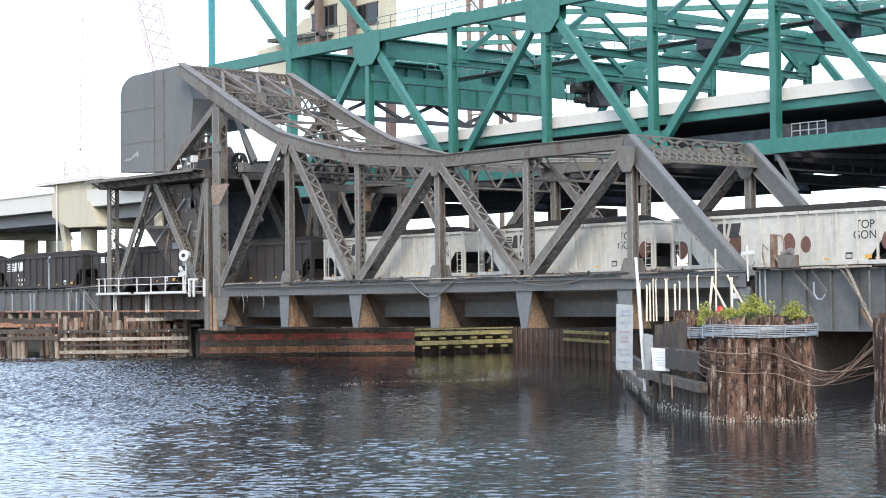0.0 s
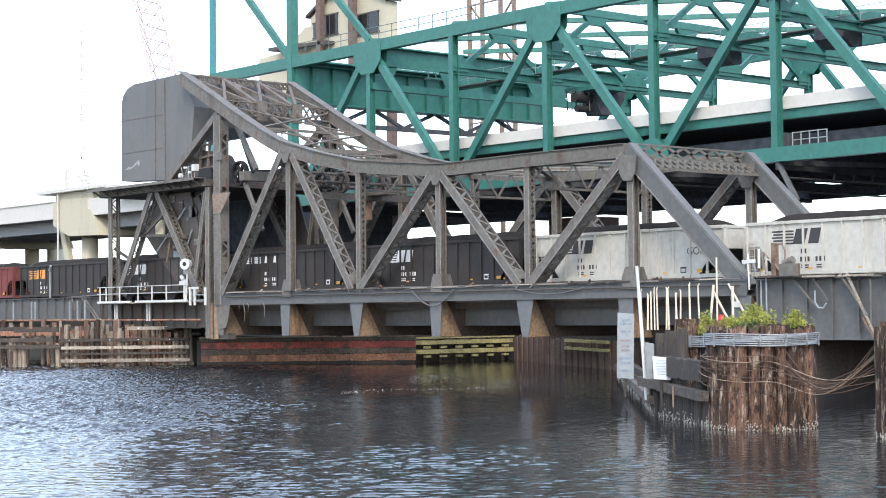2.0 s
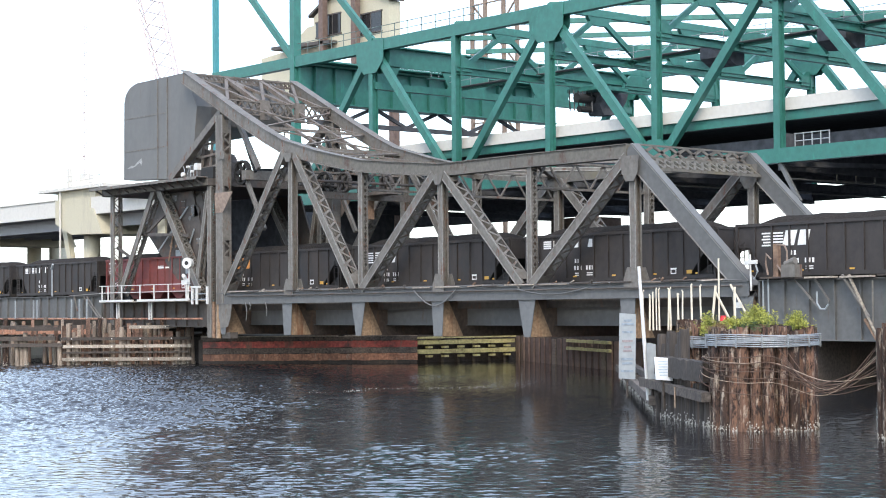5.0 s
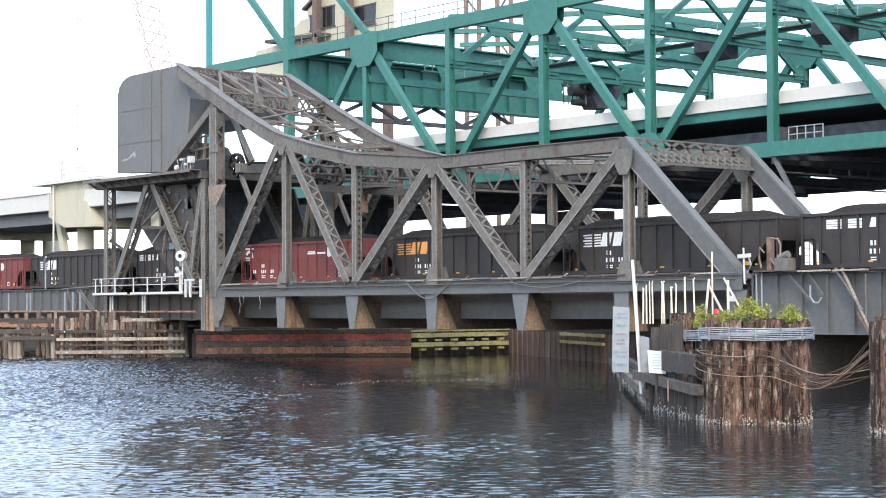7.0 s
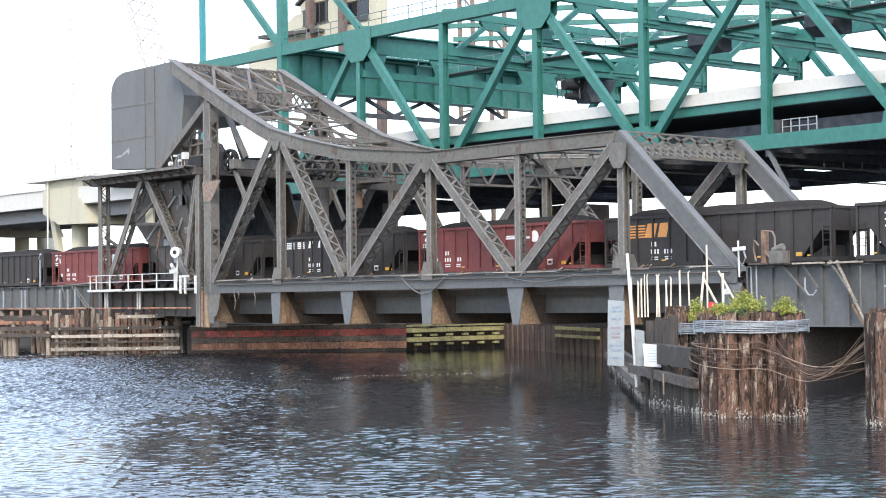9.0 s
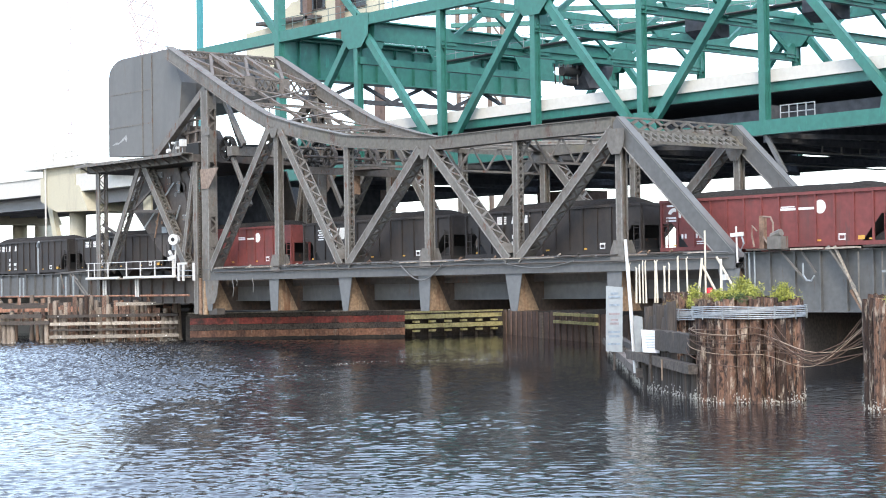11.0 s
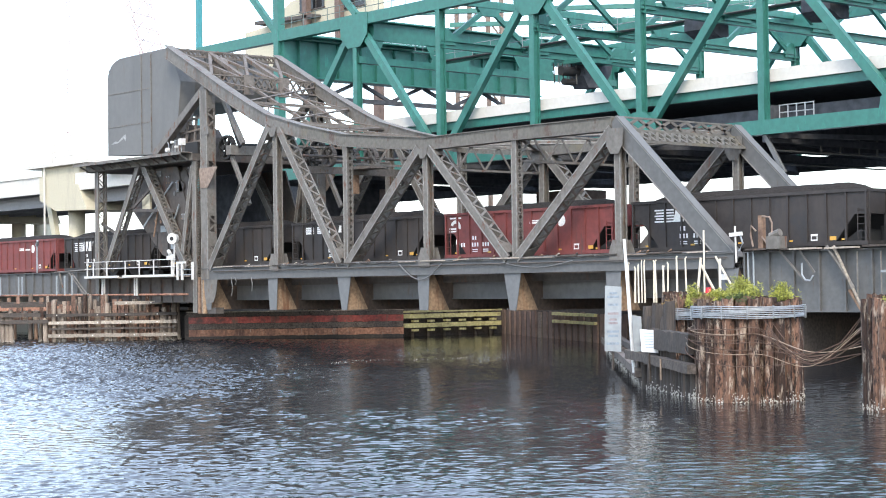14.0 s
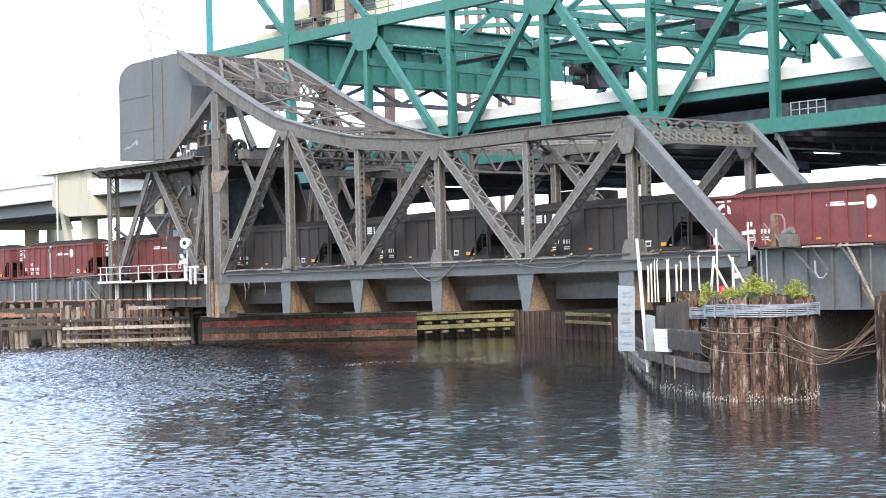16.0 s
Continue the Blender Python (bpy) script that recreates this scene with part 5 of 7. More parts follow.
def red_fender():
    rng = random.Random(5)
    t = thing("timber_fender", "faded red timber fender wall with rusty lower boards under the bridge", "fender")
    a, b, d, nrm = line_of((-15.2, 2.0), (-3.9, 14.8))
    z3 = Vector((0, 0, 1))
    for k in range(24):
        p = a + (b - a) * ((k + 0.5) / 24) - nrm * 0.3
        pile(t, p.x, p.y, 2.05, 0.18, M_TIMBER_DARK, rng)
    for z, h, mat in ((0.1, 0.3, M_TIMBER_DARK), (0.53, 0.58, M_RUST_BOARD), (1.04, 0.46, M_WALE), (1.53, 0.56, M_RED_TIMBER), (1.98, 0.36, M_WALE), (2.18, 0.1, M_TIMBER)):
        for u0, u1 in ((0, 0.34), (0.34, 0.7), (0.7, 1.0)):
            o = z3 * z + nrm * rng.uniform(-0.01, 0.03)
            plank(t, a + (b - a) * u0 + o, a + (b - a) * u1 + o, 0.22, h, mat, rng)
    plank(t, a - nrm * 0.2 + z3 * 1.0, a + nrm * 0.15 + z3 * 1.0, 0.3, 2.1, M_TIMBER_DARK, rng, "end_post")


def yellow_fender():
    rng = random.Random(8)
    t = thing("timber_fender", "faded yellow horizontal timbers on dark piles", "fender")
    a, b, d, nrm = line_of((-3.9, 14.8), (-3.7, 24.9))
    z3 = Vector((0, 0, 1))
    for z, h, w in ((1.98, 0.16, 0.5), (1.62, 0.36, 0.24), (0.88, 0.36, 0.24)):
        plank(t, a + z3 * z, b + z3 * z, w, h, M_YELLOW_TIMBER, rng)
    for k in range(6):
        p = a + (b - a) * ((k + 0.7) / 6.2) - nrm * 0.25
        pile(t, p.x, p.y, 1.95, 0.16, M_TIMBER_DARK, rng)
        part("block", Geo().beam(p + nrm * 0.1 + z3 * 1.22, p + nrm * 0.45 + z3 * 1.22, 0.5, 0.16, d), M_YELLOW_TIMBER, t)
        part("block", Geo().beam(p + nrm * 0.1 + z3 * 0.5, p + nrm * 0.45 + z3 * 0.5, 0.5, 0.16, d), M_YELLOW_TIMBER, t)
    part("backing", Geo().beam(a - nrm * 0.8 + z3 * 0.9, b - nrm * 0.8 + z3 * 0.9, 0.1, 2.2, nrm), M_TIMBER_DARK, t)


def brown_wall():
    rng = random.Random(21)
    t = thing("sheet_pile_wall", "brown weathered sheet pile wall beyond the channel", "wall")
    a, b, d, nrm = line_of((-3.7, 25.1), (27.0, 8.6))
    z3 = Vector((0, 0, 1))
    n = 44
    for k in range(n):
        p = a + (b - a) * ((k + 0.5) / n)
        o = nrm * (0.12 if k % 2 else -0.05)
        top = 1.95 + rng.uniform(-0.08, 0.08)
        part("sheet_pile", Geo().beam(p + o - z3 * 1.5, p + o + z3 * top, (b - a).length / n * 1.02, 0.12, d), M_BROWN if rng.random() < 0.9 else M_BLEACHED, t)
    for z in (1.85, 1.3):
        plank(t, a + (b - a) * 0.48 + nrm * 0.35 + z3 * z, a + (b - a) * 0.78 + nrm * 0.35 + z3 * z, 0.2, 0.22, M_YELLOW_TIMBER, rng)


def right_fender():
    rng = random.Random(3)
    z3 = Vector((0, 0, 1))
    t = thing("timber_fender", "low black waterlogged timber fender running out from the bridge", "fender")
    a, b, d, nrm = line_of((29.5, 3.3), (57.0, -23.0))
    spots = []
    for k in range(70):
        p = a + (b - a) * ((k + 0.5) / 70) - nrm * 0.1
        pile(t, p.x, p.y, rng.uniform(0.55, 0.95), rng.uniform(0.14, 0.2), M_TIMBER_DARK, rng, 2)
        spots.append((p.x, p.y, 0.2))
    for u0, u1, z in ((0, 0.3, 0.62), (0.3, 0.62, 0.6), (0.62, 0.99, 0.62)):
        plank(t, a + (b - a) * u0 + nrm * 0.2 + z3 * z, a + (b - a) * u1 + nrm * 0.2 + z3 * z, 0.34, 0.36, M_WALE, rng)
    for u0, u1, z in ((0, 0.55, 1.0), (0.5, 0.99, 1.05)):
        plank(t, a + (b - a) * u0 - nrm * 0.3 + z3 * z, a + (b - a) * u1 - nrm * 0.3 + z3 * z, 0.3, 0.3, M_TIMBER_DARK, rng)
    barnacles(t, spots[::2], rng)
    # the wall beside the pile cluster
    t = thing("timber_fender", "black timber wall with two heavy walings beside the pile cluster", "fender")
    a, b, d, nrm = line_of((56.2, -22.2), (62.9, -26.4))
    spots = []
    for k in range(17):
        p = a + (b - a) * ((k + 0.5) / 17)
        r = rng.uniform(0.17, 0.22)
        pile(t, p.x, p.y, rng.uniform(1.1, 1.5) if k > 8 else rng.uniform(2.6, 3.5), r, M_TIMBER_DARK, rng, 1)
        spots.append((p.x, p.y, r))
    plank(t, a + d * 1.3 + nrm * 0.3 + z3 * 1.95, b + nrm * 0.3 - d * 0.4 + z3 * 1.9, 0.35, 0.75, M_TIMBER_DARK, rng)
    plank(t, a - d * 0.6 + nrm * 0.45 + z3 * 1.28, b + nrm * 0.45 + z3 * 1.08, 0.32, 0.36, M_WALE, rng)
    part("rope", Geo().path([b - d * 3.2 + nrm * 0.65 + z3 * z for z in (1.3, 0.9, 0.55)], 0.03), M_ROPE, t)
    barnacles(t, spots, rng)


def dolphin(x, y, r, top, n, label, seed, band, drop=0.27):
    rng = random.Random(seed)
    t = thing("pile_dolphin", label, "pile cluster", group="pile clusters")
    spots = []
    for ring, count in ((1.0, n), (0.8, int(n * 0.8)), (0.5, int(n * 0.5))):
        for k in range(count):
            a = 2 * math.pi * (k + rng.uniform(-0.2, 0.2)) / count
            px, py = x + r * ring * math.cos(a), y + r * ring * math.sin(a)
            rr = rng.uniform(0.17, 0.24)
            pile(t, px, py, top + rng.uniform(-0.16, 0.06), rr, M_PILE, rng, 0.7)
            if ring == 1.0:
                spots.append((px, py, rr))
    barnacles(t, spots, rng)
    if band:
        rb = r + 0.3
        for i in range(8):
            z = top - drop - i * 0.052
            pts = [(x + (rb + 0.012 * math.sin(9 * q + i)) * math.cos(q), y + (rb + 0.012 * math.sin(7 * q)) * math.sin(q), z + 0.02 * math.sin(3 * q + i)) for q in [2 * math.pi * j / 36 for j in range(37)]]
            part("wire_band", Geo().path(pts, 0.022, 5), M_WIRE, t, "grey galvanised wire wrapping")
        for j in range(14):
            q = 2 * math.pi * j / 14
            part("wire_tie", Geo().beam((x + (rb + 0.03) * math.cos(q), y + (rb + 0.03) * math.sin(q), top - drop + 0.03), (x + (rb + 0.03) * math.cos(q), y + (rb + 0.03) * math.sin(q), top - drop - 0.41), 0.02, 0.05), M_WIRE, t)
    return t


D1, D2, D3 = (63.75, -25.1), (70.84, -25.3), (57.75, -20.9)


def cable(pts, r, mat, label):
    """A steel cable through the given points, rounded between them."""
    fine = []
    for i in range(len(pts) - 1):
        p0, p1, p2, p3 = (Vector(pts[max(0, i - 1)]), Vector(pts[i]), Vector(pts[i + 1]), Vector(pts[min(len(pts) - 1, i + 2)]))
        for k in range(6):
            u = k / 6
            fine.append(0.5 * ((2 * p1) + (p2 - p0) * u + (2 * p0 - 5 * p1 + 4 * p2 - p3) * u * u + (3 * p1 - p0 - 3 * p2 + p3) * u ** 3))
    fine.append(Vector(pts[-1]))
    solid("cable", Geo().path(fine, r, 6), mat, label, "cable", "cables hung between the pile clusters")


def cables():
    rng = random.Random(17)
    R = 1.98
    for k in range(9):
        # angles about the first cluster, seen from the river
        a0 = radians(rng.uniform(165, 185))
        z0 = 2.62 - 0.05 * k
        low = rng.uniform(1.2, 2.5)
        pts = []
        for j in range(6):
            u = j / 5
            q = a0 + u * (radians(322) - a0)
            sag = z0 + (low - z0) * math.sin(u * math.pi * 0.55)
            pts.append((D1[0] + (R + 0.02 * k) * math.cos(q), D1[1] + (R + 0.02 * k) * math.sin(q), sag))
        zl = rng.uniform(1.25, 1.75)
        e = Vector(pts[-1])
        f = Vector((D2[0] - 1.6, D2[1] - 0.95, rng.uniform(1.7, 2.6)))
        mid = (e + f) / 2
        pts += [(mid.x, mid.y, zl), tuple(f), (D2[0] - 0.6, D2[1] - 2.05, f.z + 0.3)]
        cable(pts, rng.choice((0.009, 0.012, 0.016)), M_CABLE if k % 3 else M_ROPE, "rusty brown steel cable slung round the pile cluster")
    for k in range(6):
        q = radians(rng.uniform(318, 335))
        e = Vector((D1[0] + R * math.cos(q), D1[1] + R * math.sin(q), 2.75 - 0.12 * k))
        f = Vector((D2[0] - 1.65, D2[1] - 0.8, rng.uniform(1.9, 3.0)))
        mid = (e + f) / 2
        cable([tuple(e), (mid.x - 0.8, mid.y, rng.uniform(1.5, 1.9)), (mid.x + 0.5, mid.y, rng.uniform(1.35, 1.7)), tuple(f)], 0.014, M_CABLE, "rusty brown steel cable hanging in a loop")


def weeds(x, y, z, r, h, count, seed, mat, label):
    """A clump of stems with small leaves."""
    rng = random.Random(seed)
    t = thing("weed_clump", label, "plant", (0, 0, 0))
    stems, leaves = Geo(), Geo()
    for k in range(count):
        a, q = rng.uniform(0, 6.283), abs(rng.gauss(0, 0.5)) * r
        b = Vector((x + q * math.cos(a), y + q * math.sin(a), z - 0.05))
        hh = h * rng.uniform(0.35, 1.0) * (1 - 0.45 * min(1, q / r))
        tip = b + Vector((rng.gauss(0, 0.16), rng.gauss(0, 0.16), 1)) * hh
        stems.tube(b, tip, 0.006, 0.003, 4, False)
        for j in range(10):
            u = rng.uniform(0.15, 1.0)
            p = b + (tip - b) * u
            d = Vector((rng.gauss(0, 1), rng.gauss(0, 1), rng.gauss(0.5, 0.6))).normalized()
            s = d.cross((rng.gauss(0, 1), rng.gauss(0, 1), 0.3)).normalized()
            L, wd = rng.uniform(0.08, 0.18), rng.uniform(0.008, 0.02)
            i = len(leaves.v)
            leaves.v += [tuple(p), tuple(p + d * L * 0.5 + s * wd), tuple(p + d * L), tuple(p + d * L * 0.5 - s * wd)]
            leaves.f.append((i, i + 1, i + 2, i + 3))
    part("undergrowth", stems, M_LEAF_DARK, t, kind="stuff")
    part("foliage", leaves, mat, t, kind="stuff")


def right_details():
    rng = random.Random(31)
    weeds(64.0, -25.7, 3.35, 0.7, 0.95, 380, 1, M_LEAF, "bright green weeds growing on the pile cluster")
    weeds(64.9, -24.8, 3.35, 0.45, 0.8, 170, 2, M_LEAF, "green weeds growing on the pile cluster")
    weeds(62.9, -25.7, 3.35, 0.55, 0.5, 200, 8, M_LEAF, "low yellow-green weeds growing on the pile cluster")
    weeds(62.8, -26.2, 3.35, 0.4, 0.28, 90, 5, M_LEAF_DRY, "low dry weeds growing on the pile cluster")
    weeds(64.3, -26.2, 3.35, 0.7, 0.35, 150, 6, M_LEAF_DARK, "low dark weeds growing on the pile cluster")
    weeds(59.3, -22.8, 3.1, 0.3, 1.05, 110, 3, M_LEAF, "tall green weed growing between the piles")
    weeds(57.6, -22.2, 3.1, 0.6, 0.3, 90, 4, M_LEAF_DRY, "dry brown weeds between the piles")
    weeds(71.2, -26.6, 3.35, 0.6, 0.5, 150, 7, M_LEAF, "green weeds growing on the pile cluster")
    # white stakes along the top of the piles
    u = Vector((0.644, 0.765, 0))
    first = Vector((55.95, -22.55, 3.5))
    for s in (0.0, 0.2, 0.31, 0.42, 0.56, 0.86, 1.0, 1.14, 1.28, 1.42, 1.66, 2.12):
        p = first + u * s + Vector((rng.uniform(-0.05, 0.05), rng.uniform(-0.1, 0.1), 0))
        r = rng.uniform(0.028, 0.045)
        hgt = rng.uniform(1.05, 1.35) + (0.2 if s > 1.6 else 0)
        solid("white_stake", Geo().tube(p - Vector((0, 0, 0.25)), p + Vector((rng.uniform(-0.06, 0.06), 0, hgt)), r, r * 0.8, 8).tube(p + Vector((0, 0, hgt)), p + Vector((0, 0, hgt + 0.06)), r * 0.8, 0.01, 8), M_STAKE, "thin cream-painted stake standing on the piles", "stake", "white stakes on the piles")
    for s0, z0, s1, z1 in ((2.5, 3.3, 2.68, 4.95), (2.66, 4.7, 3.35, 3.35), (2.8, 3.3, 2.8, 6.0), (3.4, 3.3, 3.4, 4.9)):
        p, q = first + u * s0, first + u * s1
        p.z, q.z = z0, z1
        solid("white_stake", Geo().tube(p, q, 0.05 if z1 < 5.5 else 0.035, n=8), M_STAKE, "cream-painted post standing on the piles", "stake", "white stakes on the piles")
    solid("white_stake", Geo().tube((41.3, -0.55, 5.35), (43.1, -0.28, 2.4), 0.06, n=8), M_STAKE, "cream-painted post leaning on the bridge's end post", "stake", "white stakes on the piles")
    lamp = thing("marker_lamp", "small red marker lamp on the piles", "lamp")
    p = first + u * 2.95
    part("lens", Geo().tube((p.x, p.y, 3.55), (p.x, p.y, 3.8), 0.13, 0.1, 12), M_RED_LAMP, lamp)
    part("base", Geo().tube((p.x, p.y, 3.3), (p.x, p.y, 3.55), 0.08, n=10), M_BLACK, lamp)
    # notice boards and their pole on the fender
    s = thing("notice_board", "tall weathered white notice board with faded lettering on the fender", "sign")
    out = Vector((0.765, -0.644, 0))

    def board(t, c, w, z0, z1, skew, mat):
        """A thin board that faces the river, its top shifted along the fender."""
        c = Vector((*c, 0))
        lo = [c - u * w, c + u * w, c + u * w - out * 0.04, c - u * w - out * 0.04]
        part("board", Geo().hexa([q + Vector((0, 0, z0 - 0.05 * (i in (1, 2)))) for i, q in enumerate(lo)] + [q - u * skew + Vector((0, 0, z1 - 0.06 * (i in (1, 2)))) for i, q in enumerate(lo)]), mat, t)
        part("post", Geo().beam(c - out * 0.1 + Vector((0, 0, 0.4)), c - out * 0.1 - u * skew + Vector((0, 0, z1 - 0.1)), 0.08, 0.08), M_TIMBER_DARK, t)

    def bar(t, c, w, z, skew, mat, h=0.09):
        c = Vector((*c, z)) + out * 0.012 - u * skew
        part("lettering_bar", Geo().beam(c - u * w, c + u * w, 0.012, h, out), mat, t)

    board(s, (51.4, -18.92), 0.345, 1.2, 3.92, -0.06, M_BOARD)
    for k, z in enumerate((3.6, 3.45, 3.12, 2.75, 2.5, 2.35, 2.0, 1.82, 1.5)):
        bar(s, (51.4, -18.92), rng.uniform(0.14, 0.26), z, -0.06 * (z - 1.2) / 2.7, M_FADED_RED if k in (3, 4, 5) else M_FADED)
    solid("white_pole", Geo().tube((56.15, -22.68, 0.6), (55.98, -22.95, 5.7), 0.085, 0.06, 10), M_WHITE, "tall leaning white-painted pole on the fender", "pole")
    s = thing("notice_board", "narrow weathered white board leaning on the fender", "sign")
    board(s, (56.55, -22.86), 0.17, 1.4, 2.8, 0.05, M_BOARD)
    s = thing("notice_board", "small white notice board with blue-grey lettering", "sign")
    board(s, (58.57, -24.41), 0.31, 1.5, 2.33, 0.05, M_SIGN)
    for z in (1.66, 1.76, 1.86, 1.96, 2.06, 2.16):
        bar(s, (58.57, -24.41), rng.uniform(0.14, 0.22), z, 0.05 * (z - 1.5), M_FADED_BLUE, 0.03)


left_fender()
red_fender()
yellow_fender()
brown_wall()
right_fender()
dolphin(*D1, 1.62, 3.45, 25, "round cluster of brown timber piles bound with grey wire", 41, True)
dolphin(*D2, 1.7, 3.5, 26, "round cluster of brown timber piles with hanging cables", 43, False)
dolphin(*D3, 1.15, 3.6, 19, "smaller cluster of dark timber piles behind the fender", 47, True, 0.6)
cables()
right_details()

# ---- bridge piers ----
PIER = Geo()
for z in (-1, 2.15):
    PIER.v += [(-30, 3.2, z), (-16.0, 3.2, z), (-6.2, 14.6, z), (-30, 14.6, z)]
PIER.f = [(3, 2, 1, 0), (4, 5, 6, 7)] + [(k, (k + 1) % 4, 4 + (k + 1) % 4, 4 + k) for k in range(4)]
solid("bridge_pier", PIER, M_TIMBER_DARK, "dark timber-clad pier under the tower of the railway bridge", "pier")
solid("bridge_pier", Geo().box(41.2, 46, -0.3, SPAN_W + 0.5, -1, 2.4), M_TIMBER_DARK, "dark pier under the end of the railway bridge", "pier")
solid("bridge_pier", Geo().box(-60, -56, 0, SPAN_W, -1, 3.75), M_CONCRETE, "concrete pier under the approach span", "pier")
solid("bridge_pier", Geo().box(80, 84, 0, SPAN_W, -1, 2.4), M_CONCRETE, "concrete pier under the approach span", "pier")
# added backdrops that block the sky and darken the water under the bridge
solid("dark_bulkhead", Geo().box(44, 110, 13.5, 14.5, -1, 2.7), M_TIMBER_DARK, "added dark backdrop behind the approach span", "bulkhead")
solid("dark_bulkhead", Geo().beam((-30, 15.2, 2.1), (-4.4, 26.25, 2.1), 0.5, 6.2, (-0.4, 0.92, 0)), M_TIMBER_DARK, "added dark backdrop behind the red fender", "bulkhead")
solid("dark_bulkhead", Geo().beam((-4.6, 26.9, 2.1), (34, 7.15, 2.1), 0.4, 6.2, (0.45, 0.9, 0)), M_TIMBER_DARK, "added dark backdrop behind the sheet pile wall", "bulkhead")
solid("dark_bulkhead", Geo().box(-90, -26, 13.5, 14.5, -1, 3.6), M_TIMBER_DARK, "added dark backdrop behind the approach span", "bulkhead")


# ---- far bank ----
def far_bank():
    rng = random.Random(77)
    solid("far_bank", Geo().box(-900, 700, 330, 900, -1, 1.2), M_LEAF_DARK, "low dark river bank in the distance", "bank", kind="structure")
    g = Geo()
    for k in range(420):
        x, y = rng.uniform(-800, 500), rng.uniform(335, 380)
        h, r = rng.uniform(3, 7), rng.uniform(3, 7)
        for j in range(5):
            c = Vector((x + rng.gauss(0, r * 0.5), y + rng.gauss(0, 2), h * rng.uniform(0.3, 0.9)))
            q = rng.uniform(1.2, 2.6)
            i = len(g.v)
            g.v += [tuple(c + Vector(o) * q * rng.uniform(0.7, 1.2)) for o in ((1, 0, 0), (-1, 0, 0), (0, 1, 0), (0, -1, 0), (0, 0, 1), (0, 0, -1))]
            g.f += [(i + a, i + b, i + c2) for a, b, c2 in ((0, 2, 4), (2, 1, 4), (1, 3, 4), (3, 0, 4), (2, 0, 5), (1, 2, 5), (3, 1, 5), (0, 3, 5))]
    solid("far_woods", g, M_LEAF_DARK, "dark low woods on the far bank", "trees", kind="stuff")


far_bank()


def old_pier():
    o = thing("old_bridge_pier", "rust-streaked brown steel pier of an older bridge", "pier")
    for k, x in enumerate((-20.5, -18.6, -16.7)):
        part("panel", Geo().box(x - 0.85, x + 0.85, 46.0, 46.2, 6, 13), M_BROWN if k != 1 else M_RUST_PLATE, o)
    part("body", Geo().box(-21.5, -15.7, 46.2, 50, -1, 13), M_BROWN, o)


old_pier()


# ---- details of the tower and its platform ----
def pipe(parent, name, pts, r, mat, label="", n=6):
    return part(name, Geo().path(pts, r, n), mat, parent, label)


def gear(parent, c, r, w, mat, name="gear_wheel"):
    """A spoked wheel on an axle along y."""
    x, y, z = c
    g = Geo()
    n = 56
    for s in range(n):
        q = 2 * math.pi * s / n
        tip = r if s % 2 else r * 0.95      # blunt teeth round the rim
        g.v += [(x + rr * math.cos(q), y + yy, z + rr * math.sin(q)) for rr, yy in ((r * 0.82, -w / 2), (tip, -w / 2), (tip, w / 2), (r * 0.82, w / 2))]
    g.f += [(4 * s + k, 4 * s + (k + 1) % 4, 4 * ((s + 1) % n) + (k + 1) % 4, 4 * ((s + 1) % n) + k) for s in range(n) for k in range(4)]
    for s in range(6):
        q = math.pi * s / 3
        g.beam((x, y, z), (x + r * 0.88 * math.cos(q), y, z + r * 0.88 * math.sin(q)), w * 0.6, r * 0.14)
    g.tube((x, y - w, z), (x, y + w, z), r * 0.2, n=12)
    return part(name, g, mat, parent)


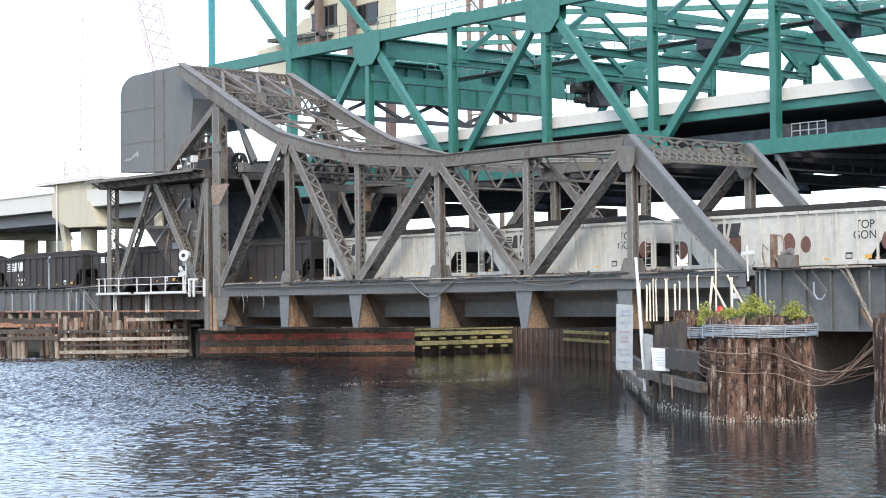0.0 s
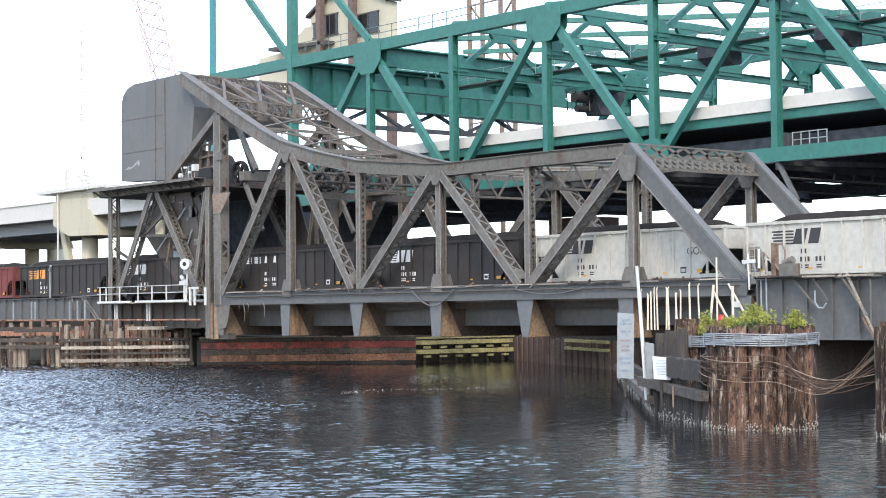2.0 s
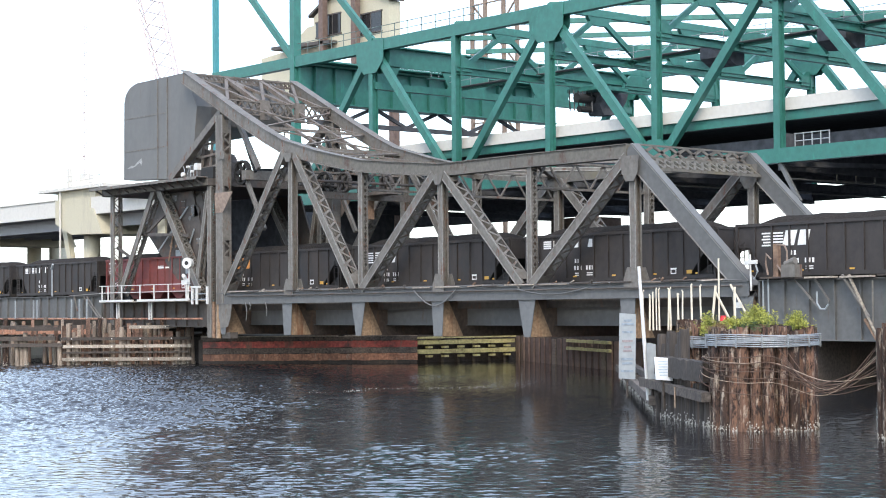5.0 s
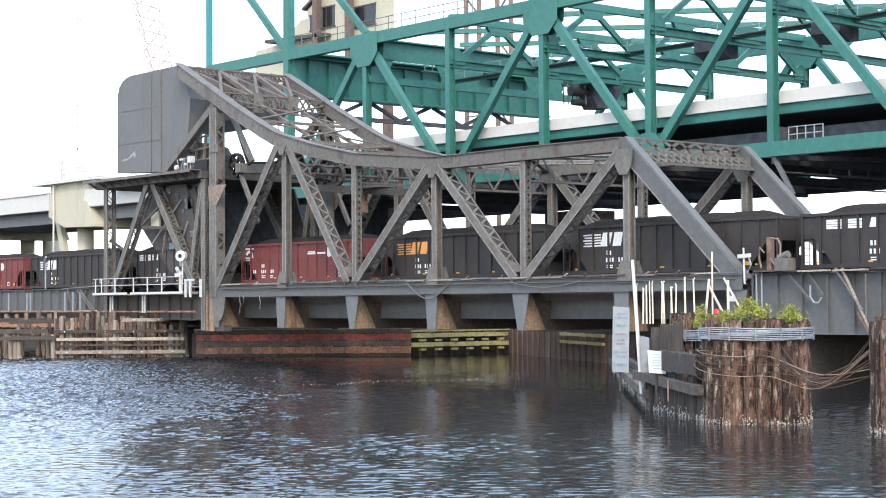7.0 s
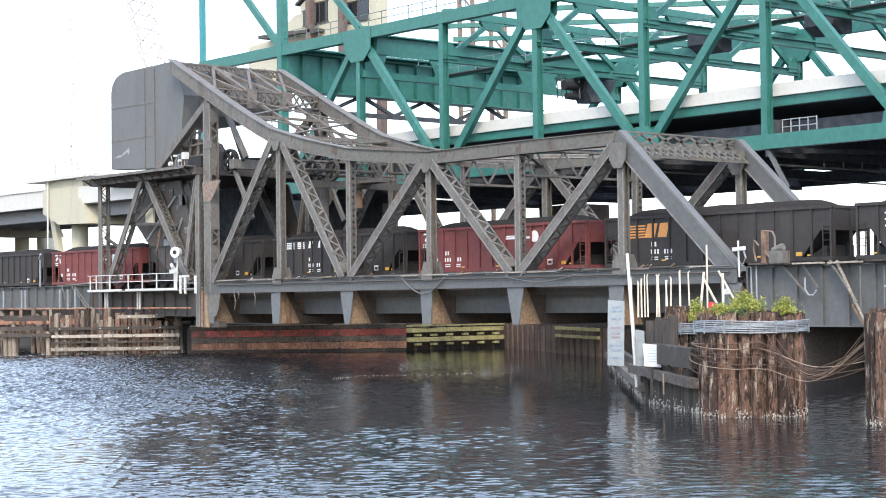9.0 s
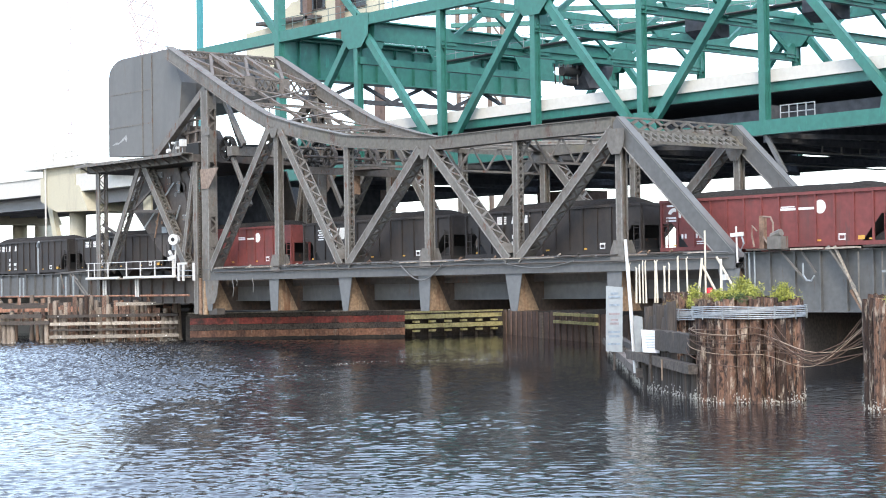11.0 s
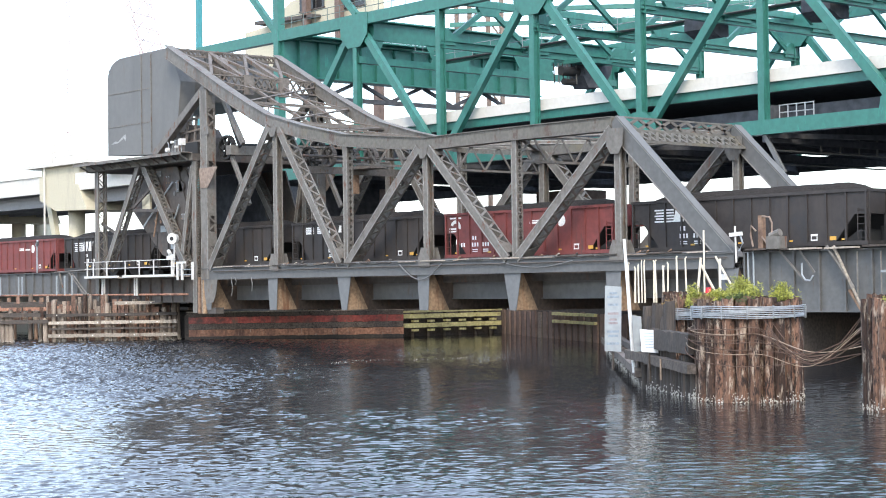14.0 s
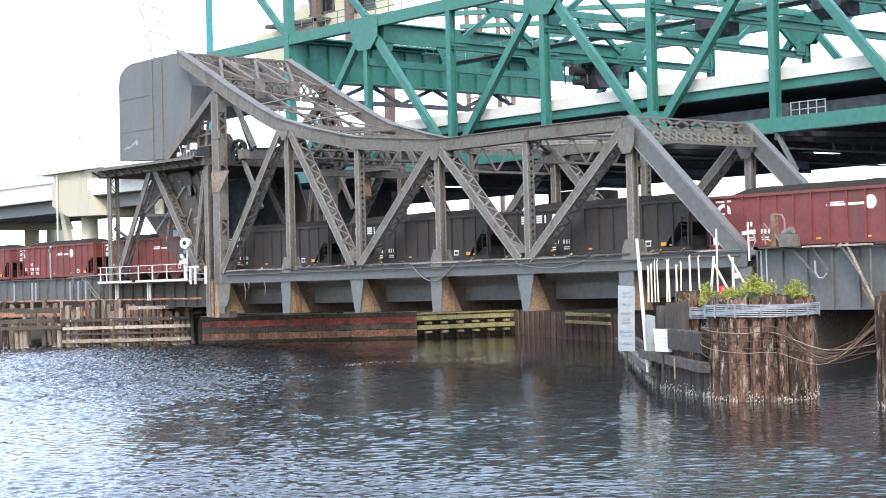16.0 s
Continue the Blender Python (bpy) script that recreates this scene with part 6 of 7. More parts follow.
def tower_details():
    t = thing("bridge_machinery", "dark greasy gears, shafts and pale pipes on the tower", "machinery")
    W = SPAN_W
    for y, k in ((0.9, 1), (W - 0.9, -1)):
        gear(t, (-7.5, y, 14.6), 0.95, 0.4, M_BLACK)
        part("strut", Geo().beam((-7.6, y - k * 0.3, 18.4), (-4.9, y - k * 0.3, 14.7), 0.3, 0.32), M_STEEL, t)
        part("strut", Geo().beam((-8.0, y + k * 0.3, 17.8), (-6.2, y + k * 0.3, 14.6), 0.2, 0.26), M_BLACK, t)
        part("gear_box", Geo().box(-12.8, -11.0, y - 0.4, y + 1.2, 14.3, 15.3), M_BLACK, t)
        part("motor", Geo().tube((-14.4, y + 0.3, 14.9), (-13.0, y + 0.3, 14.9), 0.45, n=14), M_STEEL_DARK, t)
        part("shaft_post", Geo().beam((-6.9, y, 13.9), (-4.6, y, 10.2), 0.25, 0.3), M_STEEL, t)
        part("bracket_plate", Geo().prism([(-9.3, 13.1), (-6.8, 13.1), (-8.2, 11.6), (-9.2, 11.6)], -0.46 if k > 0 else W + 0.4, -0.42 if k > 0 else W + 0.44), M_RUST_PLATE, t, "rusty gusset plate on the column")
        part("batten", Geo().box(-8.85, -7.95, y - k * 1.36 - 0.02, y - k * 1.36 + 0.02, 15.6, 16.2), M_STEEL, t)
    part("gear_housing", Geo().prism([(-14.0, 14.3), (-10.6, 14.3), (-10.6, 15.6), (-11.2, 16.3), (-13.2, 16.8), (-14.0, 16.4)], 1.2, 2.6), M_STEEL_DARK, t, "dark housing over the gears")
    for x in (-13.4, -12.2, -11.0, -9.9):
        part("frame_post", Geo().beam((x, 0.9, 14.3), (x + 0.5, 0.9, 17.4), 0.14, 0.2), M_STEEL_BROWN, t)
    for z in (15.5, 16.4, 17.3):
        part("frame_rail", Geo().beam((-14.5, 0.85, z - 0.3), (-9.2, 0.85, z), 0.12, 0.16), M_STEEL_BROWN, t)
    for y in (2.6, 6.4):
        gear(t, (0.6, y, 13.2), 1.0, 0.3, M_BLACK)
        gear(t, (3.0, y, 13.3), 0.75, 0.3, M_STEEL_DARK)
    part("drive_shaft", Geo().tube((0.6, 0.3, 13.2), (0.6, W - 0.3, 13.2), 0.12, n=10), M_STEEL_DARK, t)
    part("drive_shaft", Geo().tube((3.0, 0.3, 13.3), (3.0, W - 0.3, 13.3), 0.1, n=10), M_STEEL_DARK, t)
    part("gear_box", Geo().box(1.2, 1.8, 5.6, 6.2, 10.8, 12.6), M_RUSTY, t, "rusty gear box")
    part("gear_beam", Geo().box(-0.4, 4.4, 5.3, 6.7, 12.5, 12.75), M_STEEL_BROWN, t)
    part("gear_beam", Geo().beam((2.0, 0.3, 12.4), (2.0, W - 0.3, 12.4), 0.4, 0.5, (1, 0, 0)), M_STEEL_BROWN, t)
    part("sheave", Geo().tube((-13.0, 3.6, 21.3), (-13.0, 4.2, 21.3), 0.9, n=20), M_STEEL_BROWN, t, "brown round sheave")
    part("shaft", Geo().tube((-7.0, 0.5, 14.5), (-7.0, W - 0.5, 14.5), 0.16, n=10), M_BLACK, t)
    part("cross_beam", Geo().box(-6.9, -6.3, 0.4, W - 0.4, 14.0, 14.7), M_STEEL, t)
    rng = random.Random(9)
    for k in range(5):
        x = -13.2 + 0.45 * k
        pipe(t, "pipe", [(x, -0.7, 14.35), (x, -0.7, 14.35 + rng.uniform(0.4, 1.1)), (x + rng.uniform(-0.6, 0.6), -0.7, 15.4)], 0.035, M_BOARD, "pale pipe")
    for x, z, r in ((-13.2, 14.75, 0.17), (-12.5, 15.3, 0.1), (-11.9, 14.9, 0.1)):
        part("junction_box", Geo().tube((x, -0.95, z), (x, -0.7, z), r, n=12), M_WHITE, t, "round white box")
    part("cabinet", Geo().box(-11.5, -11.1, -0.9, -0.5, 15.0, 15.5), M_WHITE, t, "white cabinet")
    part("pale_box", Geo().box(-19.2, -18.0, 0.45, 0.62, 10.4, 11.6), M_CREAM, t, "small cream box on the frame")
    for k in range(9):
        x, z = -18.4 + rng.uniform(0, 4.2), 9 + rng.uniform(0, 4.2)
        part("bolt_plate", Geo().tube((x, 0.55, z), (x, 0.6, z), rng.uniform(0.1, 0.2), n=8), M_LEAD if k % 2 else M_RUSTY, t)
    for a, b in (((-21.6, 0, 10.5), (-13.6, 0, 10.1)), ((-20.2, 0, 10.4), (-16.4, 0, 12.4)), ((-24.9, 0, 9.5), (-22.0, 0, 8.4))):
        part("tie_bar", Geo().beam(a, b, 0.12, 0.22), M_STEEL_DARK, t)
    part("rack_plate", Geo().prism([(-16.5, 13.6), (-13.4, 13.6), (-12.4, 11.0), (-14.4, 8.2), (-17.4, 9.4)], 1.2, 1.35), M_STEEL_DARK, t, "sooty curved rack plate")
    for x, z, w, h in ((-17.2, 12.9, 0.9, 0.5), (-15.6, 12.2, 0.5, 0.8), (-16.3, 10.9, 0.7, 0.35), (-14.2, 11.6, 0.4, 0.9), (-13.4, 9.4, 0.5, 0.5), (-15.0, 9.9, 0.6, 0.3), (-13.0, 7.8, 0.7, 0.4), (-12.4, 12.8, 0.5, 0.7)):
        part("bolted_plate", Geo().box(x, x + w, 0.5, 0.56, z, z + h), rng.choice((M_LEAD, M_STEEL_BROWN, M_STEEL_DARK)), t)
        for i in (0.15, 0.85):
            for j in (0.2, 0.8):
                part("bolt", Geo().tube((x + w * i, 0.46, z + h * j), (x + w * i, 0.5, z + h * j), 0.05, n=6), M_BOARD if rng.random() < 0.4 else M_RUSTY, t)
    part("link_arm", Geo().prism([(-14.6, 12.9), (-13.2, 13.3), (-12.0, 11.6), (-11.2, 9.0), (-11.4, 7.2), (-12.6, 7.0), (-13.4, 9.2), (-14.8, 11.2)], 0.75, 1.15), M_STEEL_DARK, t, "sooty link arm")
    part("gear_quadrant", Geo().prism([(-21.9, 12.6), (-20.6, 13.7), (-15.1, 13.7), (-13.0, 11.9), (-12.3, 8.5), (-13.6, 6.3), (-15.2, 6.0), (-17.8, 6.8), (-20.6, 9.0), (-22.2, 10.4)], 1.4, 1.55), M_STEEL_DARK, t, "sooty gear quadrant plate")
    for x, z, w, h in ((-19.6, 12.2, 0.7, 0.9), (-18.6, 10.4, 0.5, 0.8), (-17.9, 8.6, 0.8, 0.5), (-16.4, 7.2, 0.5, 0.7), (-18.7, 9.3, 0.3, 0.5)):
        part("bolted_plate", Geo().box(x, x + w, 1.33, 1.4, z, z + h), rng.choice((M_LEAD, M_STEEL_BROWN, M_BOARD)), t)
    for x, z, r in ((-13.6, 12.0, 0.42), (-12.2, 9.6, 0.38), (-11.9, 7.8, 0.3)):
        part("boss", Geo().tube((x, 0.6, z), (x, 0.78, z), r, n=16), M_STEEL_DARK, t)
    for a, b in (((-19.0, 0.4, 9.0), (-14.5, 0.4, 12.4)), ((-17.4, 0.4, 8.2), (-16.4, 0.4, 11.2)), ((-14.8, 0.4, 8.6), (-13.6, 0.4, 10.6))):
        part("rod", Geo().tube(a, b, 0.07, n=6), rng.choice((M_STEEL, M_RUSTY, M_BOARD)), t)
    # small rail round the platform's end
    r = thing("platform_rail", "thin pale handrail round the machinery platform", "railing")
    for x in (-26.5, -24.9, -23.3):
        pipe(r, "post", [(x, -1.65, 14.4), (x, -1.65, 15.5)], 0.03, M_WHITE)
    for z in (14.95, 15.5):
        pipe(r, "rail", [(-26.5, -1.65, z), (-23.3, -1.65, z)], 0.03, M_WHITE)
    # white walkway railing beside the track
    w = thing("walkway", "white-railed timber walkway beside the track at the tower", "walkway")
    part("deck", Geo().box(-25.0, -11.0, -1.6, -0.3, 4.95, 5.05), M_TIMBER, w)
    part("edge_beam", Geo().box(-24.9, -19.6, -1.68, -1.5, 5.0, 5.17), M_WHITE, w, "white edge beam")
    part("edge_beam", Geo().box(-18.8, -11.2, -1.68, -1.5, 5.0, 5.17), M_WHITE, w, "white edge beam")
    for x in (-24.6, -23.6, -21.4, -18.5, -16.35, -14.2, -11.6):
        part("post", Geo().box(x - 0.045, x + 0.045, -1.6, -1.53, 5.0, 6.3), M_WHITE, w)
    for z in (5.75, 6.3):
        part("rail", Geo().box(-25.0, -11.0, -1.59, -1.55, z - 0.025, z + 0.025), M_WHITE, w)
    for x in (-22.9, -17.8):
        for o in (0, 0.35):
            part("support", Geo().box(x + o - 0.05, x + o + 0.05, -1.2, -1.1, 3.55, 4.95), M_WHITE, w)
    part("lower_pipe", Geo().tube((-60, -0.9, 3.68), (-10.4, -0.9, 3.62), 0.08, n=8), M_RUST_BOARD, w, "rusty orange pipe")
    for x in (-45, -41.5, -38.0, -37.3, -31.0, -29.6, -28.3):
        part("support", Geo().box(x - 0.06, x + 0.06, -1.0, -0.9, 3.65, 5.3), M_BOARD, w)
    part("light_pole", Geo().tube((-34.6, -0.9, 5.6), (-34.6, -0.9, 8.1), 0.07, n=8).tube((-34.6, -0.9, 8.0), (-34.1, -1.1, 8.35), 0.16, 0.1, 8), M_BOARD, w, "pale pole with a small lamp head")
    for a, b in (((-32.0, -0.6, 5.6), (-25.5, -0.6, 5.75)), ((-29.5, -0.6, 5.5), (-26.5, -0.6, 3.4)), ((-29.0, -0.6, 5.5), (-26.0, -0.6, 3.4)), ((-31.2, -0.6, 5.6), (-30.6, -0.6, 4.3))):
        pipe(w, "strut", [a, b], 0.06, M_STEEL)
    gate = thing("ladder_gate", "white steel ladder gate at the end of the walkway", "gate")
    for x in (-10.75, -10.1, -8.65):
        part("post", Geo().box(x - 0.08, x + 0.08, -1.62, -1.48, 4.72, 6.05), M_WHITE, gate)
    part("rail", Geo().box(-10.9, -9.6, -1.6, -1.5, 5.95, 6.1), M_WHITE, gate)
    for z in (5.1, 5.5):
        part("rung", Geo().box(-10.7, -8.7, -1.58, -1.52, z - 0.03, z + 0.03), M_BOARD, gate)
    lamp = thing("floodlight", "round white floodlight on a short post", "lamp")
    part("housing", Geo().tube((-11.25, -1.45, 7.85), (-11.05, -1.85, 7.85), 0.38, 0.42, 16), M_WHITE, lamp)
    part("glass", Geo().tube((-11.04, -1.87, 7.85), (-11.03, -1.89, 7.85), 0.16, n=12), M_BLACK, lamp)
    part("post", Geo().tube((-11.5, -1.45, 5.0), (-11.3, -1.45, 7.6), 0.06, n=8), M_WHITE, lamp)
    sig = thing("signal_lamps", "pair of white signal lamps on a bracket", "signal")
    part("arm", Geo().beam((-12.3, -1.5, 6.4), (-11.3, -1.5, 6.55), 0.14, 0.3), M_WHITE, sig)
    part("head", Geo().tube((-12.1, -1.5, 6.95), (-11.7, -1.6, 6.7), 0.14, n=10), M_WHITE, sig)
    part("post", Geo().tube((-11.6, -1.5, 5.0), (-11.6, -1.5, 6.5), 0.07, n=8), M_WHITE, sig)


def bridge_details():
    # conduits along the chord and a hanging cable
    c = thing("conduit", "grey conduits and a sagging cable along the bridge's lower chord", "conduit")
    for z, y in ((5.62, -0.4), (5.3, -0.47), (5.68, -0.2)):
        part("pipe", Geo().tube((-7.5, y, z), (42.0, y, z - 0.02), 0.045, n=6), M_STEEL_DARK if z != 5.62 else M_LEAD, c)
    pts = [(14.6 + 4.2 * k / 10, -0.5, 5.4 - 1.0 * math.sin(math.pi * k / 10)) for k in range(11)]
    part("loop", Geo().path(pts, 0.045), M_LEAD, c)
    pts = [(24.5 + 6 * k / 10, -0.5, 5.35 - 0.35 * math.sin(math.pi * k / 10)) for k in range(11)]
    part("loop", Geo().path(pts, 0.035), M_LEAD, c)
    for x, L in ((-5.2, 1.3), (-2.6, 1.0), (-4.7, 0.5)):
        part("loose_end", Geo().path([(x, -0.42, 4.8), (x + 0.3, -0.5, 4.8 - L * 0.5), (x + 0.2, -0.5, 4.8 - L)], 0.035), M_LEAD, c)
    walk_ = thing("track_walkway", "worn timber walkway beside the rails on the bridge", "walkway")
    part("plank_deck", Geo().box(-8, 42, 0.5, 1.2, 4.7, 4.78), M_TIMBER_DARK, walk_)
    rng = random.Random(23)
    x = -7.4
    while x < 41:
        L = rng.uniform(0.9, 2.6)
        tilt = rng.uniform(-0.03, 0.05)
        part("edge_plank", Geo().beam((x, -0.4, 5.59 + rng.uniform(-0.02, 0.03)), (x + L, -0.4, 5.59 + tilt), 0.3, 0.07), rng.choice((M_TIMBER, M_TIMBER_DARK, M_TIMBER_DARK, M_BLEACHED)), walk_)
        x += L + rng.uniform(0.02, 0.9)
    for k in range(26):
        x = rng.uniform(-7, 41)
        part("scrap", Geo().beam((x, -0.3, 5.66), (x + rng.uniform(0.15, 0.5), -0.35, 5.66 + rng.uniform(0.02, 0.16)), 0.1, 0.08), rng.choice((M_TIMBER, M_RUSTY, M_STEEL_DARK)), walk_)
    # rivets on the top chord's web
    g = Geo()
    for k in range(150):
        x = -0.2 + k * 0.225
        z = top_z(x)
        for o in (-0.3, 0.3):
            g.box(x - 0.025, x + 0.025, -0.335, -0.31, z + o - 0.025, z + o + 0.025)
    c = thing("rivets", "rows of rivet heads on the chord", "rivets", kind="stuff")
    part("rivet_rows", g, M_STEEL, c, kind="stuff")


def right_girder_details():
    rng = random.Random(13)
    y = -0.35
    w = thing("walkway", "broken timber walkway along the top of the approach girder", "walkway")
    x = 43.4
    while x < 75:
        L = rng.uniform(1.0, 2.4)
        part("plank", Geo().beam((x, -0.45, 5.63 + rng.uniform(-0.03, 0.05)), (x + L, -0.45, 5.63 + rng.uniform(-0.03, 0.05)), 0.45, 0.09), M_TIMBER if rng.random() < 0.7 else M_TIMBER_DARK, w)
        x += L + rng.uniform(0.02, 0.5)
    for x, z0, dx in ((45.4, 4.0, 1.6), (46.7, 4.4, 0.9), (53, 4.0, 1.2), (57, 3.9, -0.8), (61, 4.1, 1.2)):
        part("bracket", Geo().beam((x, y, 5.55), (x + dx, y, z0), 0.06, 0.1), M_STEEL, w)
    hook = part("hook", Geo().path([(46.9, y - 0.1, 4.9), (46.9, y - 0.1, 4.3), (47.1, y - 0.1, 4.02), (47.4, y - 0.1, 4.0), (47.6, y - 0.1, 4.25)], 0.05, 8), M_BOARD, w, "bent pale pipe hook")
    for a, b, m in (((48.9, -0.5, 5.7), (50.6, -0.5, 2.5), M_TIMBER), ((48.5, -0.5, 5.7), (50.1, -0.5, 3.6), M_STEEL), ((49.8, -0.45, 3.5), (50.6, -0.45, 2.3), M_RUSTY)):
        solid("leaning_pole", Geo().tube(a, b, 0.09, 0.07, 8), m, "old pole leaning against the girder", "pole")
    for x, z0, z1 in ((43.35, 3.9, 5.5), (43.7, 2.9, 5.6), (50.2, 3.2, 5.4), (51.6, 2.6, 5.4), (54.0, 2.6, 5.4), (58.0, 2.6, 5.4)):
        part("conduit", Geo().tube((x, y, z0), (x, y, z1), 0.045, n=6), M_BOARD if x < 44 else M_STEEL, w, "")
    part("crossbar", Geo().box(51.6, 54.0, y - 0.05, y, 4.35, 4.47), M_BOARD, w)
    # rusty switch stand with its post
    s = thing("switch_stand", "rusty old machine and timber post on the girder", "machine")
    part("post", Geo().box(44.25, 44.55, -0.6, -0.35, 5.65, 7.4), M_RUSTY, s)
    part("machine", Geo().box(44.9, 45.8, -0.8, -0.2, 5.65, 6.3).tube((45.0, -0.5, 6.3), (45.6, -0.5, 6.5), 0.2, n=10), M_STEEL, s)
    for pts in (((43.9, -0.6, 5.8), (43.75, -0.6, 6.4), (43.8, -0.6, 6.9), (44.1, -0.6, 6.6)), ((44.5, -0.6, 7.35), (45.0, -0.6, 7.3), (45.15, -0.6, 7.0), (45.15, -0.6, 6.4)), ((44.5, -0.6, 6.3), (45.0, -0.7, 5.8))):
        pipe(s, "rod", list(pts), 0.05, M_RUST_PLATE)
    sig = thing("signal_lamps", "white signal lamps on a short crooked mast", "signal")
    part("mast", Geo().tube((42.85, -0.7, 5.0), (42.8, -0.7, 6.9), 0.05, n=8), M_WHITE, sig)
    part("arm", Geo().beam((42.45, -0.7, 6.45), (43.25, -0.7, 6.5), 0.16, 0.2), M_WHITE, sig)
    pipe(sig, "hose", [(43.15, -0.7, 6.4), (43.3, -0.7, 6.0), (43.05, -0.7, 5.6)], 0.05, M_BOARD)
    part("box", Geo().box(41.75, 42.05, -0.75, -0.5, 4.1, 4.4), M_WHITE, sig)


tower_details()
bridge_details()
right_girder_details()


# ---- details of the green bridge and what stands beyond it ----
def green_details():
    r = thing("catwalk_rail", "thin grey handrail along the green top chord", "railing")
    for k in range(15):
        x = -30.4 + k * 1.85
        pipe(r, "post", [(x, GY, GZ1 + 0.5), (x, GY, GZ1 + 1.7)], 0.04, M_RAIL)
    for z in (GZ1 + 1.1, GZ1 + 1.7):
        pipe(r, "rail", [(-30.4, GY, z), (-4.5, GY, z)], 0.035, M_RAIL)
    # machinery hung in the middle of the span, under the upper walk
    m = thing("lift_machinery", "dark machinery hung under the struts of the green bridge", "machinery")
    part("frame", Geo().box(-8.6, -4.6, 36.0, 39.6, 23.35, 23.7), M_GREEN, m, "teal machine bed")
    for x in (-8.3, -4.9):
        for y in (36.2, 39.4):
            part("hanger", Geo().box(x - 0.1, x + 0.1, y - 0.1, y + 0.1, 23.5, 24.1), M_GREEN, m)
    part("drum", Geo().tube((-6.6, 35.2, 22.7), (-6.6, 37.2, 22.7), 0.42, n=16), M_BLACK, m)
    part("drum", Geo().tube((-6.6, 35.5, 21.75), (-6.6, 36.9, 21.75), 0.3, n=12), M_BLACK, m)
    part("housing", Geo().prism_x([(37.4, 23.4), (40.9, 23.4), (40.6, 22.6), (39.6, 21.4), (37.8, 21.3), (37.2, 22.3)], -7.6, -5.8), M_UNDER, m)
    for k in range(6):
        part("rod", Geo().tube((-7.3 + 0.2 * k, 35.1 + 0.35 * k, 21.6), (-7.3 + 0.2 * k, 35.0 + 0.35 * k, 23.4), 0.06, n=6), M_LEAD if k % 2 else M_BLACK, m)
    rl = thing("machinery_rail", "pale handrails on the first sway frame", "railing")
    for k in range(4):
        pipe(rl, "post", [(-19.0, 28.9 + 0.9 * k, 25.3), (-19.0, 28.9 + 0.9 * k, 26.5)], 0.05, M_BOARD)
    for z in (25.9, 26.5):
        pipe(rl, "rail", [(-19.0, 28.9, z), (-19.0, 31.6, z)], 0.05, M_BOARD)
    part("step", Geo().box(-19.4, -18.6, 28.7, 31.8, 25.2, 25.3), M_GREEN, rl)
    # inspection walk under the deck
    c = thing("inspection_walk", "pale railed inspection walk under the green deck", "walkway")
    part("deck", Geo().box(26.6, 33, GY + 0.8, GY + 1.7, 14.9, 14.98), M_UNDER, c)
    for k in range(5):
        x = 27.2 + k * 0.72
        pipe(c, "post", [(x, GY + 0.8, 14.95), (x, GY + 0.8, 16.0)], 0.045, M_BOARD)
    for z in (15.45, 15.95):
        pipe(c, "rail", [(27.2, GY + 0.8, z), (30.1, GY + 0.8, z)], 0.04, M_BOARD)
    for x, z in ((26.4, 13.75), (26.9, 12.9), (14.9, 13.7), (15.3, 13.2), (3.6, 13.7)):
        pipe(c, "service_pipe", [(x, GY + 0.4, z), (x, GY + GW - 1, z)], 0.07, M_LEAD)
    for k in range(9):
        part("pipe_hanger", Geo().box(26.6, 26.7, GY + 6 + 2.2 * k, GY + 6.1 + 2.2 * k, 12.9, 14.4), M_LEAD, c)
    part("hanger", Geo().beam((26.55, GY, 13.95), (28.1, GY + 0.1, 11.25), 0.22, 0.3), M_BRACKET, c, "pale sloping strut")
    # lower laterals and deep floor trusses, their shade put into a dark colour
    g = thing("floor_system", "floor trusses under the green road deck, shade in their dark colour", "floor system")
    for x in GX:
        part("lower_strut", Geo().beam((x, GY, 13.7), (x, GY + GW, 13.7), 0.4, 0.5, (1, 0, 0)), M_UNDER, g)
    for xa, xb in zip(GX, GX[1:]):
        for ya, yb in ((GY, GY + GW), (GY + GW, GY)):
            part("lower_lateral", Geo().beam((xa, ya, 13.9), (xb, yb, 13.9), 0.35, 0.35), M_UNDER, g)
    # narrow walk along the feet of the braces
    wk = thing("upper_walk", "pale grating walk with dark motor housings among the upper bracing", "walkway")
    y = GY + BAY - 1.6
    for xa, xb in zip(GX[1:-1], GX[2:]):
        part("grating", Geo().box(xa + 0.3, xb - 0.3, y - 0.45, y + 0.35, 24.42, 24.48), M_LEAD, wk)
        part("bearer", Geo().box(xa, xb, y + 0.3, y + 0.4, 24.2, 24.42), M_GREEN, wk)
        for z in (25.0, 25.5):
            pipe(wk, "rail", [(xa, y - 0.45, z), (xb, y - 0.45, z)], 0.03, M_BOARD)
        for k in range(5):
            x = xa + 0.6 + 2.4 * k
            pipe(wk, "post", [(x, y - 0.45, 24.48), (x, y - 0.45, 25.5)], 0.028, M_BOARD)
    for x in GX[4:7]:
        part("motor_box", Geo().prism_x([(y - 0.6, 24.45), (y + 1.6, 24.45), (y + 1.6, 23.0), (y + 0.6, 22.9), (y - 0.6, 23.5)], x - 3.4, x - 0.8), M_UNDER, wk, "dark motor housing")


